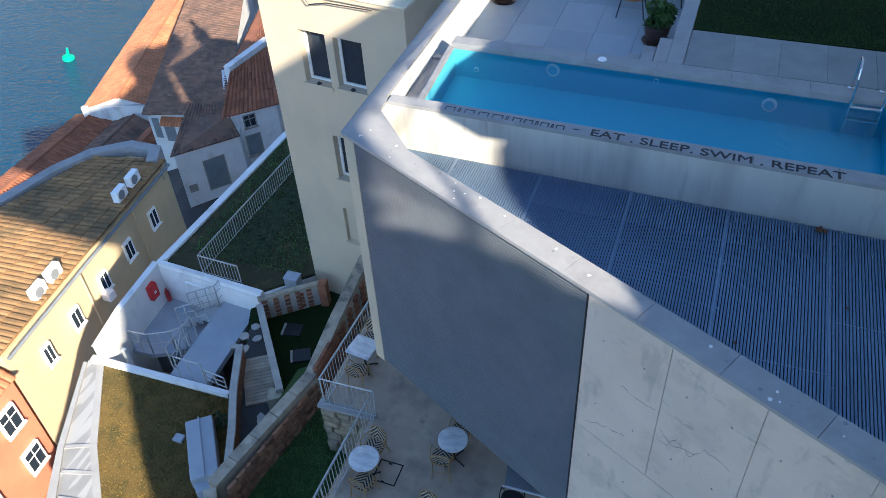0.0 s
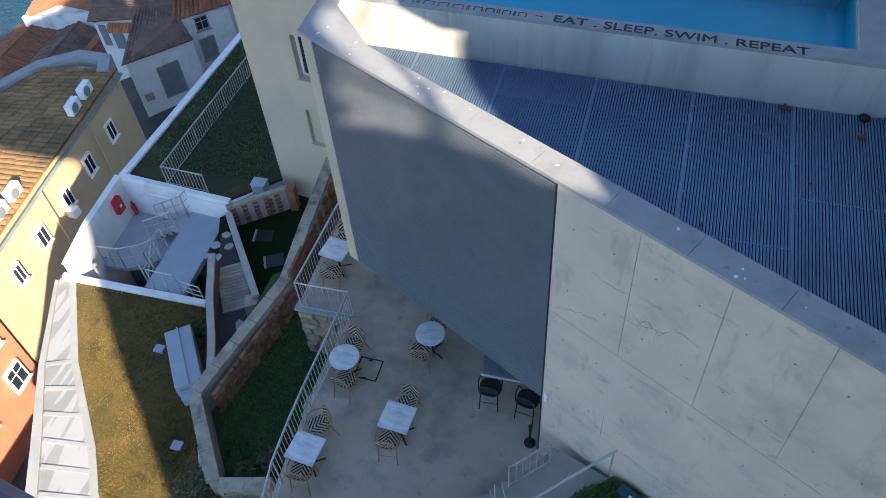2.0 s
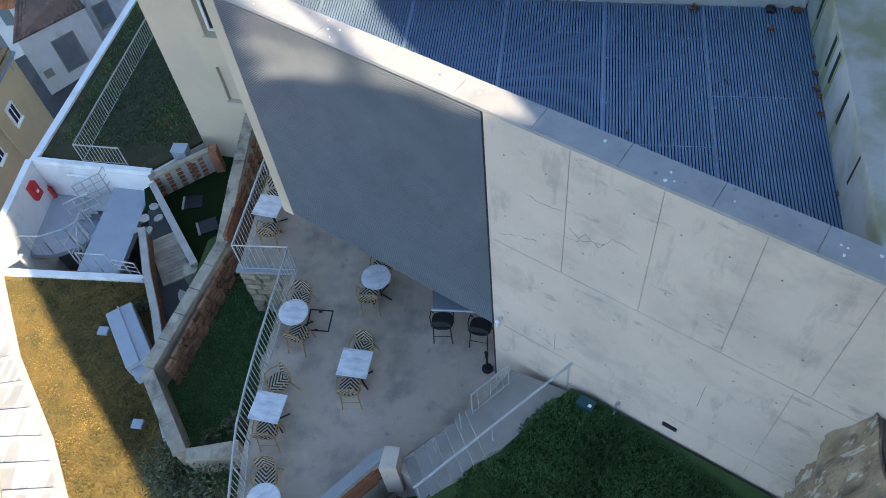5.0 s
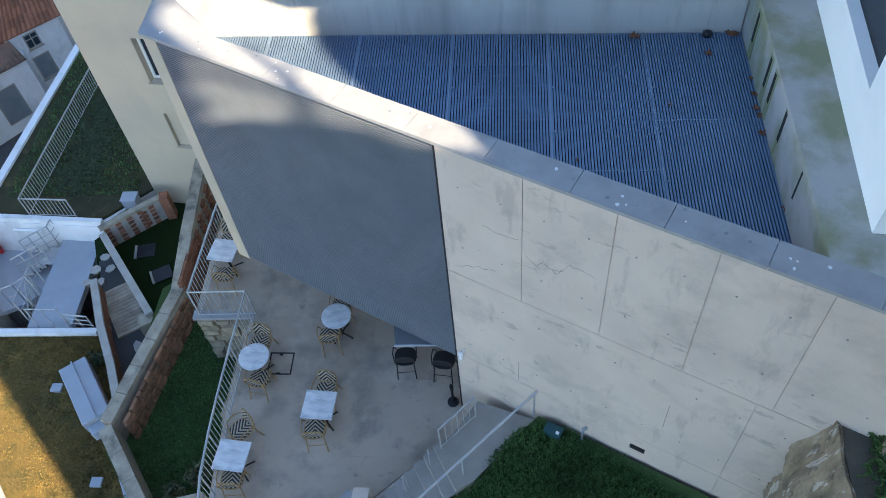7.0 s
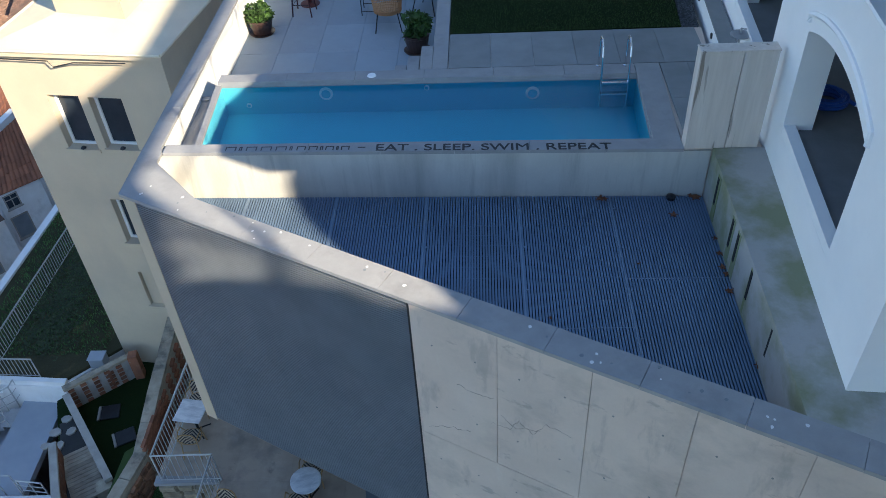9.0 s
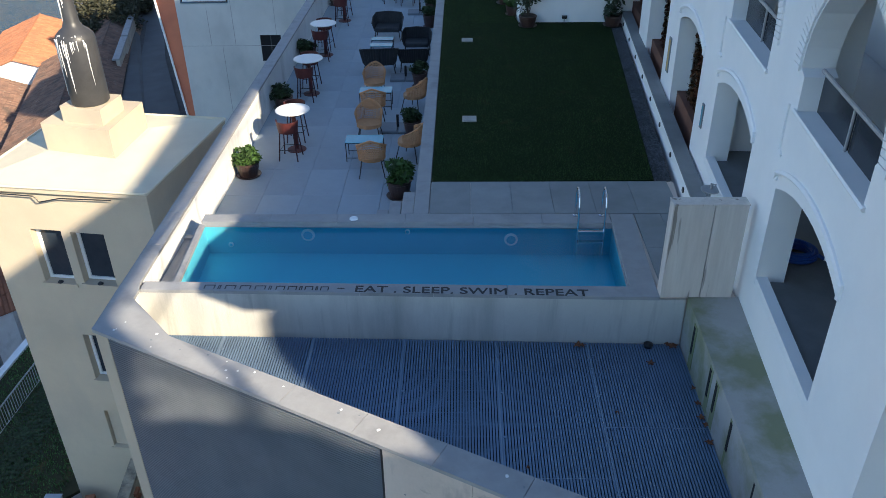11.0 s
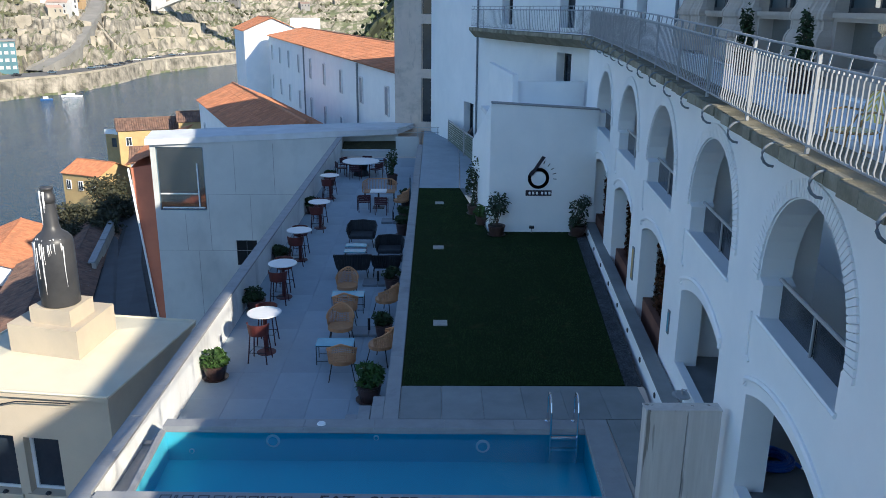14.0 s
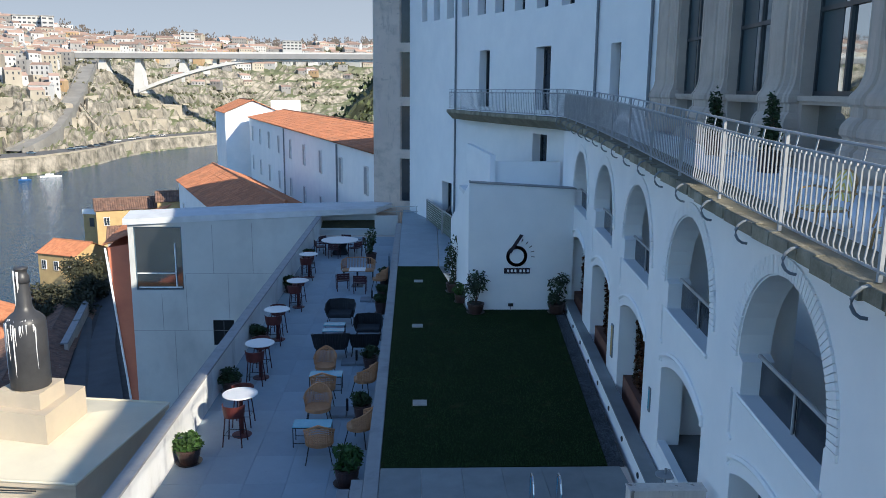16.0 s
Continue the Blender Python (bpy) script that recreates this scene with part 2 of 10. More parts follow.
def add_tube(bm, pts, r, sides=6, closed=False):
    """A round bar along points; r one radius or one for each point."""
    pts = [Vector(p) for p in pts]
    k = len(pts)
    rs = r if isinstance(r, (list, tuple)) else [r] * k
    rings = []
    for i, p in enumerate(pts):
        a = pts[i - 1] if i or closed else p
        b = pts[(i + 1) % k] if i < k - 1 or closed else p
        d = (b - a).normalized()
        u = d.orthogonal().normalized() if abs(d.z) > 0.99 else d.cross(Vector((0, 0, 1))).normalized()
        w = d.cross(u)
        rings.append([bm.verts.new(p + rs[i] * (math.cos(t) * u + math.sin(t) * w)) for t in (2 * math.pi * s / sides for s in range(sides))])
    for i in range(k if closed else k - 1):
        A, B = rings[i], rings[(i + 1) % k]
        for s in range(sides):
            bm.faces.new((A[s], A[(s + 1) % sides], B[(s + 1) % sides], B[s]))
    if not closed:
        bm.faces.new(rings[0][::-1])
        bm.faces.new(rings[-1])


def add_lathe(bm, profile, n=20, m=None):
    """A turned body from (radius, height) pairs."""
    rings = []
    for r, z in profile:
        ring = [bm.verts.new((r * math.cos(2 * math.pi * i / n), r * math.sin(2 * math.pi * i / n), z)) for i in range(n)]
        if m is not None:
            for v in ring:
                v.co = m @ v.co
        rings.append(ring)
    for A, B in zip(rings, rings[1:]):
        for i in range(n):
            bm.faces.new((A[i], A[(i + 1) % n], B[(i + 1) % n], B[i]))
    bm.faces.new(rings[0][::-1])
    bm.faces.new(rings[-1])


def box_part(name, dims, material, parent, label="", bevel=0.0, m=None):
    bm = bmesh.new()
    add_box(bm, *dims, m=m, bevel=bevel)
    return part(name, bm, material, parent, label)


def prism_part(name, poly, z0, z1, material, parent=None, label=""):
    bm = bmesh.new()
    add_prism(bm, poly, z0, z1)
    return part(name, bm, material, parent, label)


def tube_part(name, pts, r, material, parent, sides=6, label=""):
    bm = bmesh.new()
    add_tube(bm, pts, r, sides)
    return part(name, bm, material, parent, label)


def setting(name, label, category):
    return thing(name, label, category, kind="structure")


def strip(a, b, width, side=1):
    """The four corners of a strip of that width along a-b, on its left side (side=1)."""
    a, b = Vector(a[:2]), Vector(b[:2])
    d = (b - a).normalized()
    w = Vector((-d.y, d.x)) * width * side
    return [tuple(a), tuple(b), tuple(b + w), tuple(a + w)]


def lerp(a, b, t):
    return tuple(p + (q - p) * t for p, q in zip(a, b))

# ---------------------------------------------------------------- the roof building with pool, deck and lawn
A = (-5.69, 9.85)            # outer corner of the roof, above the pier
B = (4.50, 4.54)             # where the sloping front meets the hotel
SEAM = (-1.03, 7.42)         # louvred part ends, bare concrete begins
FX, FY = (B[0] - A[0]) / math.dist(A, B), (B[1] - A[1]) / math.dist(A, B)
NXY = (-FY, FX)              # from the front face into the building
DECK = -1.0
TERR = -7.79


def front(s, inward=0.0):
    """A point on the front wall's line, s metres from corner A and that far into the building."""
    return (A[0] + FX * s + NXY[0] * inward, A[1] + FY * s + NXY[1] * inward)


S_SEAM = math.dist(A, SEAM)
S_END = 13.2

wall_front = setting("wall_front", "front wall of fair-faced concrete and grey louvres", "wall")
# bare concrete, in cast panels with recessed joints
PANEL_V = [S_SEAM, S_SEAM + 1.30, S_SEAM + 2.57, S_SEAM + 3.83, S_SEAM + 5.1, S_SEAM + 6.4, S_END]
PANEL_Z = [-0.063, -2.86, -5.45, -8.2]
for j in range(3):
    cuts = PANEL_V if j == 0 else [S_SEAM, S_SEAM + 4.9, S_END]
    for i in range(len(cuts) - 1):
        g = 0.0045
        a, b = cuts[i] + g, cuts[i + 1] - g
        prism_part("concrete_panel", [front(a), front(b), front(b, 0.25), front(a, 0.25)], PANEL_Z[j + 1] + g, PANEL_Z[j] - g, M["concrete"], wall_front)
prism_part("core", [front(S_SEAM + 0.02, 0.02), front(S_END, 0.02), front(S_END, 0.24), front(S_SEAM + 0.02, 0.24)], -8.2, -0.07, M["concrete"], wall_front)
# filled tie holes of the formwork
bm = bmesh.new()
for i in range(len(PANEL_V) - 1):
    for s in (PANEL_V[i] + 0.32, PANEL_V[i + 1] - 0.32):
        for z in (-0.75, -2.1, -3.4, -4.9, -6.3, -7.4):
            if s < S_END - 0.2:
                p = front(s, -0.004)
                add_lathe(bm, [(0.0, 0.0), (0.014, 0.0), (0.014, 0.006)], 8, Matrix.Translation((*p, z)) @ Matrix((Vector((FX, FY, 0)), Vector((0, 0, 1)), Vector((FY, -FX, 0)))).transposed().to_4x4())
part("tie_hole", bm, M["paver_grey"], wall_front)["kind"] = "stuff"
prism_part("black_joint", [front(S_SEAM - 0.03, 0.0), front(S_SEAM, 0.0), front(S_SEAM, 0.2), front(S_SEAM - 0.03, 0.2)], -7.7, -0.063, M["black_steel"], wall_front)
# louvred part: backing sheet and thin blades
prism_part("louvre_backing", [front(0.28, 0.03), front(S_SEAM - 0.03, 0.03), front(S_SEAM - 0.03, 0.2), front(0.28, 0.2)], -5.62, -0.063, M["louvre"], wall_front)
verts, faces = [], []
for k in range(128):
    z = -0.10 - k * 0.043
    p, q = front(0.28), front(S_SEAM - 0.03)
    p2, q2 = front(0.28, 0.03), front(S_SEAM - 0.03, 0.03)
    i = len(verts)
    verts += [(*p, z - 0.024), (*q, z - 0.024), (*q, z - 0.008), (*p, z - 0.008), (*p2, z), (*q2, z), (*p2, z - 0.03), (*q2, z - 0.03)]
    faces += [(i, i + 1, i + 2, i + 3), (i + 3, i + 2, i + 5, i + 4), (i + 6, i + 7, i + 1, i)]
blades = raw("louvre_blade", verts, faces, M["louvre"], wall_front)
blades["kind"] = "stuff"
# cream pier that closes the west wall, and soffit under the overhang
prism_part("pier", [(A[0], A[1]), front(0.27), front(0.27, 0.24), (A[0], A[1] + 0.3)], -5.67, -0.063, M["cream"], wall_front, "cream rendered end of the west wall")
# soffit and recessed wall are coloured near-black for the shade below the overhang
prism_part("soffit", [front(0.0, 0.02), front(S_SEAM, 0.02), (SEAM[0], 12.0), (A[0], 12.0)], -5.6, -5.45, M["deep_shade"], wall_front)
prism_part("recessed_wall", [(A[0] + 0.3, 11.6), (SEAM[0] + 0.8, 11.6), (SEAM[0] + 0.8, 11.9), (A[0] + 0.3, 11.9)], -8.2, -5.5, M["deep_shade"], wall_front)
prism_part("return_wall", [(SEAM[0], SEAM[1] + 0.2), (SEAM[0] + 0.25, SEAM[1] + 0.2), (SEAM[0] + 0.25, 11.6), (SEAM[0], 11.6)], -8.2, -5.5, M["concrete"], wall_front)

# hairline cracks and short fading joints of the lower courses
crack_r = random.Random(31)
for run in (((5.42, -2.66), (5.80, -2.44), (6.12, -2.36)), ((5.93, -1.36), (6.26, -1.43), (6.50, -1.37)), ((6.46, -1.93), (6.76, -1.90), (6.88, -1.63), (7.1, -1.79), (7.28, -1.47), (7.64, -1.53)), ((6.62, -1.66), (6.84, -1.82), (7.2, -1.66))):
    pts = []
    for (s0, z0), (s1, z1) in zip(run, run[1:]):
        for q in range(6):
            s_, z_ = s0 + (s1 - s0) * q / 6 + 0.03 * (crack_r.random() - 0.5), z0 + (z1 - z0) * q / 6 + 0.05 * (crack_r.random() - 0.5)
            pts.append((*front(s_, 0.001), z_))
    pts.append((*front(run[-1][0], 0.001), run[-1][1]))
    tube_part("crack", pts, [0.002 + 0.005 * crack_r.random() for _ in pts], M["crack"], wall_front, 4)
for s_, z0, z1 in ((6.52, -4.75, -5.40), (9.08, -3.94, -4.69)):
    prism_part("short_joint", [front(s_, -0.002), front(s_ + 0.012, -0.002), front(s_ + 0.012, 0.01), front(s_, 0.01)], z1, z0, M["crack"], wall_front)

wall_west = setting("wall_west", "long rendered parapet wall with a stone coping", "wall")
prism_part("wall_body", [(-5.69, 12.4), (-5.42, 12.4), (-5.42, 47.4), (-5.69, 47.4)], -14.0, -0.06, M["white_old"], wall_west)
prism_part("wall_body", [(-5.69, 10.1), (-5.42, 10.0), (-5.42, 12.4), (-5.69, 12.4)], -5.67, -0.06, M["white_old"], wall_west)
for k in range(30):
    y0, y1 = 9.85 + k * 1.25, 9.85 + (k + 1) * 1.25 - 0.006
    if k == 0:
        continue
    box_part("coping_stone", (-5.715, -5.40, y0, y1, -0.06, 0.0), M["coping"], wall_west, bevel=0.006)
# copings of the front and of the pool
coping = setting("coping", "pale stone coping slabs round the roof and pool", "coping")
prism_part("corner_stone", [(A[0] - 0.02, A[1] - 0.03), front(1.2, -0.03), front(1.2, 0.40), (-5.35, 10.65), (-5.35, 10.93), (-5.40, 11.1), (-5.715, 11.1)], -0.06, 0.0, M["coping"], coping)
for k in range(10):
    a, b = 1.2 + k * 1.2 + 0.003, min(1.2 + (k + 1) * 1.2 - 0.003, S_END)
    prism_part("coping_slab", [front(a, -0.03), front(b, -0.03), front(b, 0.40), front(a, 0.40)], -0.06, 0.0, M["coping"], coping)

# pool: walls, coping, floor and water
POOL = [(-4.78, 11.14), (2.72, 10.99), (2.80, 13.12), (-4.90, 13.20)]
wall_pool = setting("wall_pool", "water-stained concrete wall below the pool coping", "wall")
prism_part("pool_wall", [(-5.44, 10.93), (3.60, 10.70), (3.60, 10.98), (-5.44, 11.12)], -1.8, -0.06, M["wet_concrete"], wall_pool)
for k in range(7):
    a, b = -5.33 + k * 1.215, -5.33 + (k + 1) * 1.215 - 0.006
    f0, f1 = (a + 5.33) / 8.5, (b + 5.33) / 8.5
    prism_part("coping_slab", [(a, 10.91 - 0.22 * f0), (b, 10.91 - 0.22 * f1), (b, 11.15 - 0.155 * f1), (a, 11.15 - 0.155 * f0)], -0.06, 0.0, M["coping"], coping)
prism_part("coping_slab", [(2.74, 11.0), (3.17, 10.99), (3.24, 13.48), (2.80, 13.48)], -0.06, 0.0, M["coping"], coping)
for k in range(6):
    a, b = -4.95 + k * 1.29, -4.95 + (k + 1) * 1.29 - 0.006
    f0, f1 = (a + 4.95) / 7.74, (b + 4.95) / 7.74
    prism_part("coping_slab", [(a, 13.20 - 0.08 * f0), (b, 13.20 - 0.08 * f1), (b, 13.48), (a, 13.48)], -0.06, 0.0, M["coping"], coping)

M["liner"] = mat("blue_pool_liner", (0.15, 0.55, 0.68), (0.12, 0.50, 0.64), 0.5, 0.7, 20, 0.0)
water_mat = bpy.data.materials.new("pool_water")
water_mat.use_nodes = True
wn_, wl_ = water_mat.node_tree.nodes, water_mat.node_tree.links
wn_.remove(wn_["Principled BSDF"])
wclear, wgloss = wn_.new("ShaderNodeBsdfTransparent"), wn_.new("ShaderNodeBsdfGlossy")
wclear.inputs["Color"].default_value = (0.80, 0.98, 1.0, 1)
wgloss.inputs["Roughness"].default_value = 0.03
wtc = wn_.new("ShaderNodeTexCoord")
wnz = wn_.new("ShaderNodeTexNoise")
wnz.inputs["Scale"].default_value = 4.0
wl_.new(wtc.outputs["Object"], wnz.inputs["Vector"])
wbp = wn_.new("ShaderNodeBump")
wbp.inputs["Strength"].default_value, wbp.inputs["Distance"].default_value = 0.12, 0.02
wl_.new(wnz.outputs["Fac"], wbp.inputs["Height"])
wl_.new(wbp.outputs["Normal"], wgloss.inputs["Normal"])
wfr = wn_.new("ShaderNodeFresnel")
wfr.inputs["IOR"].default_value = 1.33
wmx = wn_.new("ShaderNodeMixShader")
wl_.new(wfr.outputs["Fac"], wmx.inputs[0])
wl_.new(wclear.outputs[0], wmx.inputs[1])
wl_.new(wgloss.outputs[0], wmx.inputs[2])
wl_.new(wmx.outputs[0], wn_["Material Output"].inputs["Surface"])

POOL_CCW = sum(a[0] * b[1] - b[0] * a[1] for a, b in zip(POOL, POOL[1:] + POOL[:1])) > 0
pool = setting("pool", "rectangular swimming pool with a blue liner", "pool")
prism_part("pool_floor", POOL, -0.80, -0.70, M["liner"], pool)
for k in range(4):
    a, b = POOL[k], POOL[(k + 1) % 4]
    prism_part("pool_side", strip(a, b, 0.1, -1 if POOL_CCW else 1), -1.5, -0.125, M["liner"], pool)
    prism_part("waterline_band", strip(a, b, 0.1, -1 if POOL_CCW else 1), -0.123, -0.062, M["coping"], pool)
surface = raw("water_surface", [(x, y, -0.118) for x, y in POOL], [(0, 1, 2, 3)], water_mat, pool, "clear blue water")
surface.visible_shadow = False
# overflow channel between the pool and the parapet
prism_part("channel_floor", [(-5.44, 11.12), (-4.84, 11.12), (-4.98, 13.4), (-5.44, 13.4)], -0.6, -0.5, M["coping"], pool)
prism_part("channel_edge", [(-4.93, 11.13), (-4.87, 11.13), (-5.0, 13.19), (-5.06, 13.19)], -0.6, -0.13, M["coping"], pool)
prism_part("channel_end", [(-5.44, 13.35), (-4.84, 13.35), (-4.84, 13.48), (-5.44, 13.48)], -1.05, -0.45, M["coping"], pool)

M["moss_green"] = mat("green_algae", (0.15, 0.19, 0.06), (0.24, 0.25, 0.18), 0.9, 3, 30, 0.1, stain=0.6, stretch=(1, 1, 0.3))
# grating over the roof pit
ledge = setting("ledge", "broad concrete ledge, stained green, beside the hotel wall", "ledge")
prism_part("ledge_body", [(3.62, 10.70), (3.50, 5.46), (6.0, 4.16), (6.0, 6.0), (4.06, 6.0), (4.42, 10.70)], -1.6, -0.002, M["ledge"], ledge)
for y in (10.05, 9.05, 8.72, 7.95, 6.9):
    x = 3.61 - (10.7 - y) * 0.0172
    # thin near-black box, shade of the slot put into its colour
    box_part("drain_slot", (x - 0.012, x + 0.004, y - 0.035, y + 0.035, -0.62, -0.12), M["deep_shade"], ledge)
    prism_part("algae_run", [(x - 0.006, y - 0.1), (x - 0.006, y + 0.06), (x + 0.004, y + 0.06), (x + 0.004, y - 0.1)], -0.9, -0.08, M["moss_green"], ledge)
grating = setting("grating", "steel bar grating over the roof pit", "grating")
GZ = -0.93
# pit floor blackened to stand for the shade under the bars
prism_part("pit_floor", [(-5.3, 10.9), (3.6, 10.7), (3.5, 5.2), front(1.0, 0.3)], -1.7, -1.6, M["deep_shade"], grating)


def pit_span(x):
    """Where a line along y at x enters and leaves the pit."""
    y_far = 10.90 - 0.0262 * (x + 5.35)
    y_near = A[1] + (x - A[0]) * FY / FX + 0.36 / FX
    return y_near, y_far


verts, faces = [], []
xs = np.arange(-5.0, 3.6, 0.044)
for x in xs:
    y0, y1 = pit_span(x)
    if y1 - y0 < 0.05:
        continue
    i = len(verts)
    w = 0.0152
    verts += [(x - w, y0, GZ), (x + w, y0, GZ), (x + w, y1, GZ), (x - w, y1, GZ), (x - w, y0, GZ - 0.035), (x + w, y0, GZ - 0.035), (x + w, y1, GZ - 0.035), (x - w, y1, GZ - 0.035)]
    faces += [(i, i + 1, i + 2, i + 3), (i + 1, i + 5, i + 6, i + 2), (i, i + 3, i + 7, i + 4)]
bars = raw("grating_bar", verts, faces, M["grate"], grating)
bars["kind"] = "stuff"
verts, faces = [], []
for y in np.arange(5.3, 10.9, 0.25):
    x0 = max(-5.0, A[0] + (y - A[1] - 0.36 / FX) * FX / FY)
    if x0 < 3.58:
        i = len(verts)
        verts += [(x0, y - 0.003, GZ - 0.04), (3.6, y - 0.003, GZ - 0.04), (3.6, y + 0.003, GZ - 0.04), (x0, y + 0.003, GZ - 0.04)]
        faces += [(i, i + 1, i + 2, i + 3)]
raw("cross_rod", verts, faces, M["grate"], grating)["kind"] = "stuff"
M["grate_edge"] = mat("galvanised_edge_bar", (0.22, 0.29, 0.38), (0.18, 0.24, 0.32), 0.5, 3, 40, 0.0, metal=0.3)
for x in (-4.05, -2.51, -0.98, 0.56, 2.07):
    y0, y1 = pit_span(x)
    if y1 > y0:
        box_part("edge_bar", (x - 0.011, x + 0.011, y0, y1, GZ - 0.03, GZ + 0.004), M["grate_edge"], grating)
        for y in np.arange(y1 - 0.35, y0, -0.95):
            bm = bmesh.new()
            add_lathe(bm, [(0.022, 0.0), (0.022, 0.008), (0.009, 0.011)], 8, Matrix.Translation((x + 0.05, y, GZ)))
            part("clip", bm, M["grate_edge"], grating)
for x0, x1, y in ((2.08, 3.6, 8.70), (0.57, 2.06, 7.72)):
    box_part("edge_bar", (x0, x1, y - 0.008, y + 0.008, GZ - 0.03, GZ + 0.002), M["grate_edge"], grating)

# ---------------------------------------------------------------- deck and lawn
floor_deck = setting("floor_deck", "roof deck of pale stone pavers", "floor")
prism_part("slab", [(-5.44, 13.4), (-0.92, 13.4), (-0.92, 47.2), (-5.44, 47.2)], -1.4, DECK - 0.035, M["concrete"], floor_deck)
bm = bmesh.new()
add_box(bm, 0.002, 0.898, 0.002, 1.348, -0.035, 0.0, bevel=0.004)
tile_src = part("paver", bm, M["deck"], floor_deck)
tile_src.location = (-5.44, 13.5, DECK)
for i in range(5):
    for j in range(24):
        if i + j:
            t = new("paver", tile_src.data)
            t.parent = floor_deck
            t.location = (-5.44 + 0.9 * i, 13.5 + 1.35 * j, DECK)

lawn_wall = setting("wall_lawn", "low stone retaining wall between deck and lawn", "wall")
prism_part("retaining_wall", [(-0.93, 13.45), (-0.64, 13.45), (-0.64, 45.0), (-0.93, 45.0)], -1.2, -0.05, M["coping"], lawn_wall)
for k in range(22):
    box_part("cap_stone", (-0.94, -0.65, 13.49 + 1.4 * k, 13.49 + 1.4 * (k + 1) - 0.005, -0.05, 0.0), M["coping"], lawn_wall, bevel=0.005)
steps = tagged(thing("garden_steps", "stone steps down from the pool edge to the deck", "steps"))
for k in range(5):
    box_part("step", (-1.18 - 0.28 * k, -0.945 - 0.28 * k if k else -0.945, 13.50, 14.41, -1.0, -0.004 - 0.2 * k), M["coping"], steps, bevel=0.006)

floor_paving = setting("floor_paving", "grey stone paving between pool and lawn", "floor")
prism_part("bed", [(-0.64, 13.46), (4.20, 13.46), (4.32, 14.9), (-0.64, 14.9)], -1.2, -0.03, M["concrete"], floor_paving)
for k in range(6):
    a = -0.63 + 0.8 * k
    prism_part("paver", [(a, 13.50), (a + 0.794, 13.50), (a + 0.794, 14.86), (a, 14.86)], -0.03, 0.0, M["paver_grey"], floor_paving)
for k in range(2):
    for j in range(2):
        a = 3.26 + 0.5 * k
        prism_part("paver", [(a, 11.0 + 1.24 * j), (a + 0.494, 11.0 + 1.24 * j), (a + 0.494, 12.234 + 1.24 * j), (a, 12.234 + 1.24 * j)], -0.03, 0.0, M["paver_grey"], floor_paving)
prism_part("bed", [(3.2, 10.75), (4.4, 10.75), (4.4, 13.46), (3.2, 13.46)], -1.2, -0.035, M["concrete"], floor_paving)

lawn = setting("ground_lawn", "closely mown green lawn on the roof", "lawn")
LAWN = [(-0.64, 14.87), (3.93, 14.93), (4.85, 26.6), (1.85, 26.6), (1.1, 33.5), (-0.64, 33.5)]
prism_part("turf", LAWN, -0.3, 0.0, M["grass"], lawn)
rng = random.Random(5)
verts, faces = [], []
for _ in range(46000):
    y = 14.9 + 18.5 * rng.random() ** 1.35
    x_hi = 3.93 + (y - 14.9) * 0.0788 if y < 26.55 else 1.85 - (y - 26.6) * 0.11
    x = -0.62 + (x_hi + 0.60) * rng.random()
    a, h = rng.random() * 6.28, 0.018 + 0.022 * rng.random()
    c, s = math.cos(a) * 0.006, math.sin(a) * 0.006
    dx, dy = (rng.random() - 0.5) * 0.03, (rng.random() - 0.5) * 0.03
    i = len(verts)
    verts += [(x - c, y - s, 0.0), (x + c, y + s, 0.0), (x + dx, y + dy, h)]
    faces.append((i, i + 1, i + 2))
M["blade"] = mat("grass_blade", (0.045, 0.085, 0.02), (0.025, 0.05, 0.013), 0.9, 0.8, 3, 0.0, island=0.35)
blades = tagged(raw("grass", verts, faces, M["blade"]), "short green lawn grass", "grass", kind="stuff")

path_far = setting("floor_path", "pale paved path behind the lawn", "floor")
prism_part("path", [(-0.63, 33.52), (1.08, 33.52), (1.5, 50.0), (-0.63, 50.0)], -0.3, 0.0, M["deck"], path_far)
prism_part("path", [(1.12, 33.52), (5.9, 33.52), (5.9, 50.0), (1.52, 50.0)], -0.3, -0.002, M["deck"], path_far)

# gravel strip and low light wall along the hotel
gravel = setting("gravel_strip", "strip of dark gravel beside the lawn", "gravel")
prism_part("bed", [(3.94, 14.93), (4.28, 14.93), (5.22, 26.6), (4.86, 26.6)], -0.3, -0.03, M["asphalt"], gravel)
verts, faces = [], []
for _ in range(5000):
    t = rng.random()
    y = 14.95 + 11.6 * t
    x = 3.95 + 0.915 * t + 0.33 * rng.random()
    r = 0.014 + 0.018 * rng.random()
    i = len(verts)
    verts += [(x + r, y, -0.03), (x, y + r, -0.03), (x - r, y, -0.03), (x, y - r, -0.03), (x, y, -0.03 + r)]
    faces += [(i, i + 1, i + 4), (i + 1, i + 2, i + 4), (i + 2, i + 3, i + 4), (i + 3, i, i + 4)]
M["pebble"] = mat("grey_pebble", (0.09, 0.095, 0.105), (0.05, 0.053, 0.058), 0.8, 2, 30, 0.0, island=0.5)
tagged(raw("pebbles", verts, faces, M["pebble"]), "dark grey gravel pebbles", "gravel", kind="stuff")
wall_low = setting("wall_low", "low white wall with round lights and a grey cap", "wall")
prism_part("wall_body", [(4.29, 13.30), (4.56, 13.30), (5.50, 26.6), (5.23, 26.6)], -0.4, 0.32, M["white"], wall_low)
prism_part("cap", [(4.27, 13.28), (4.58, 13.28), (5.52, 26.6), (5.21, 26.6)], 0.32, 0.36, M["paver_grey"], wall_low)
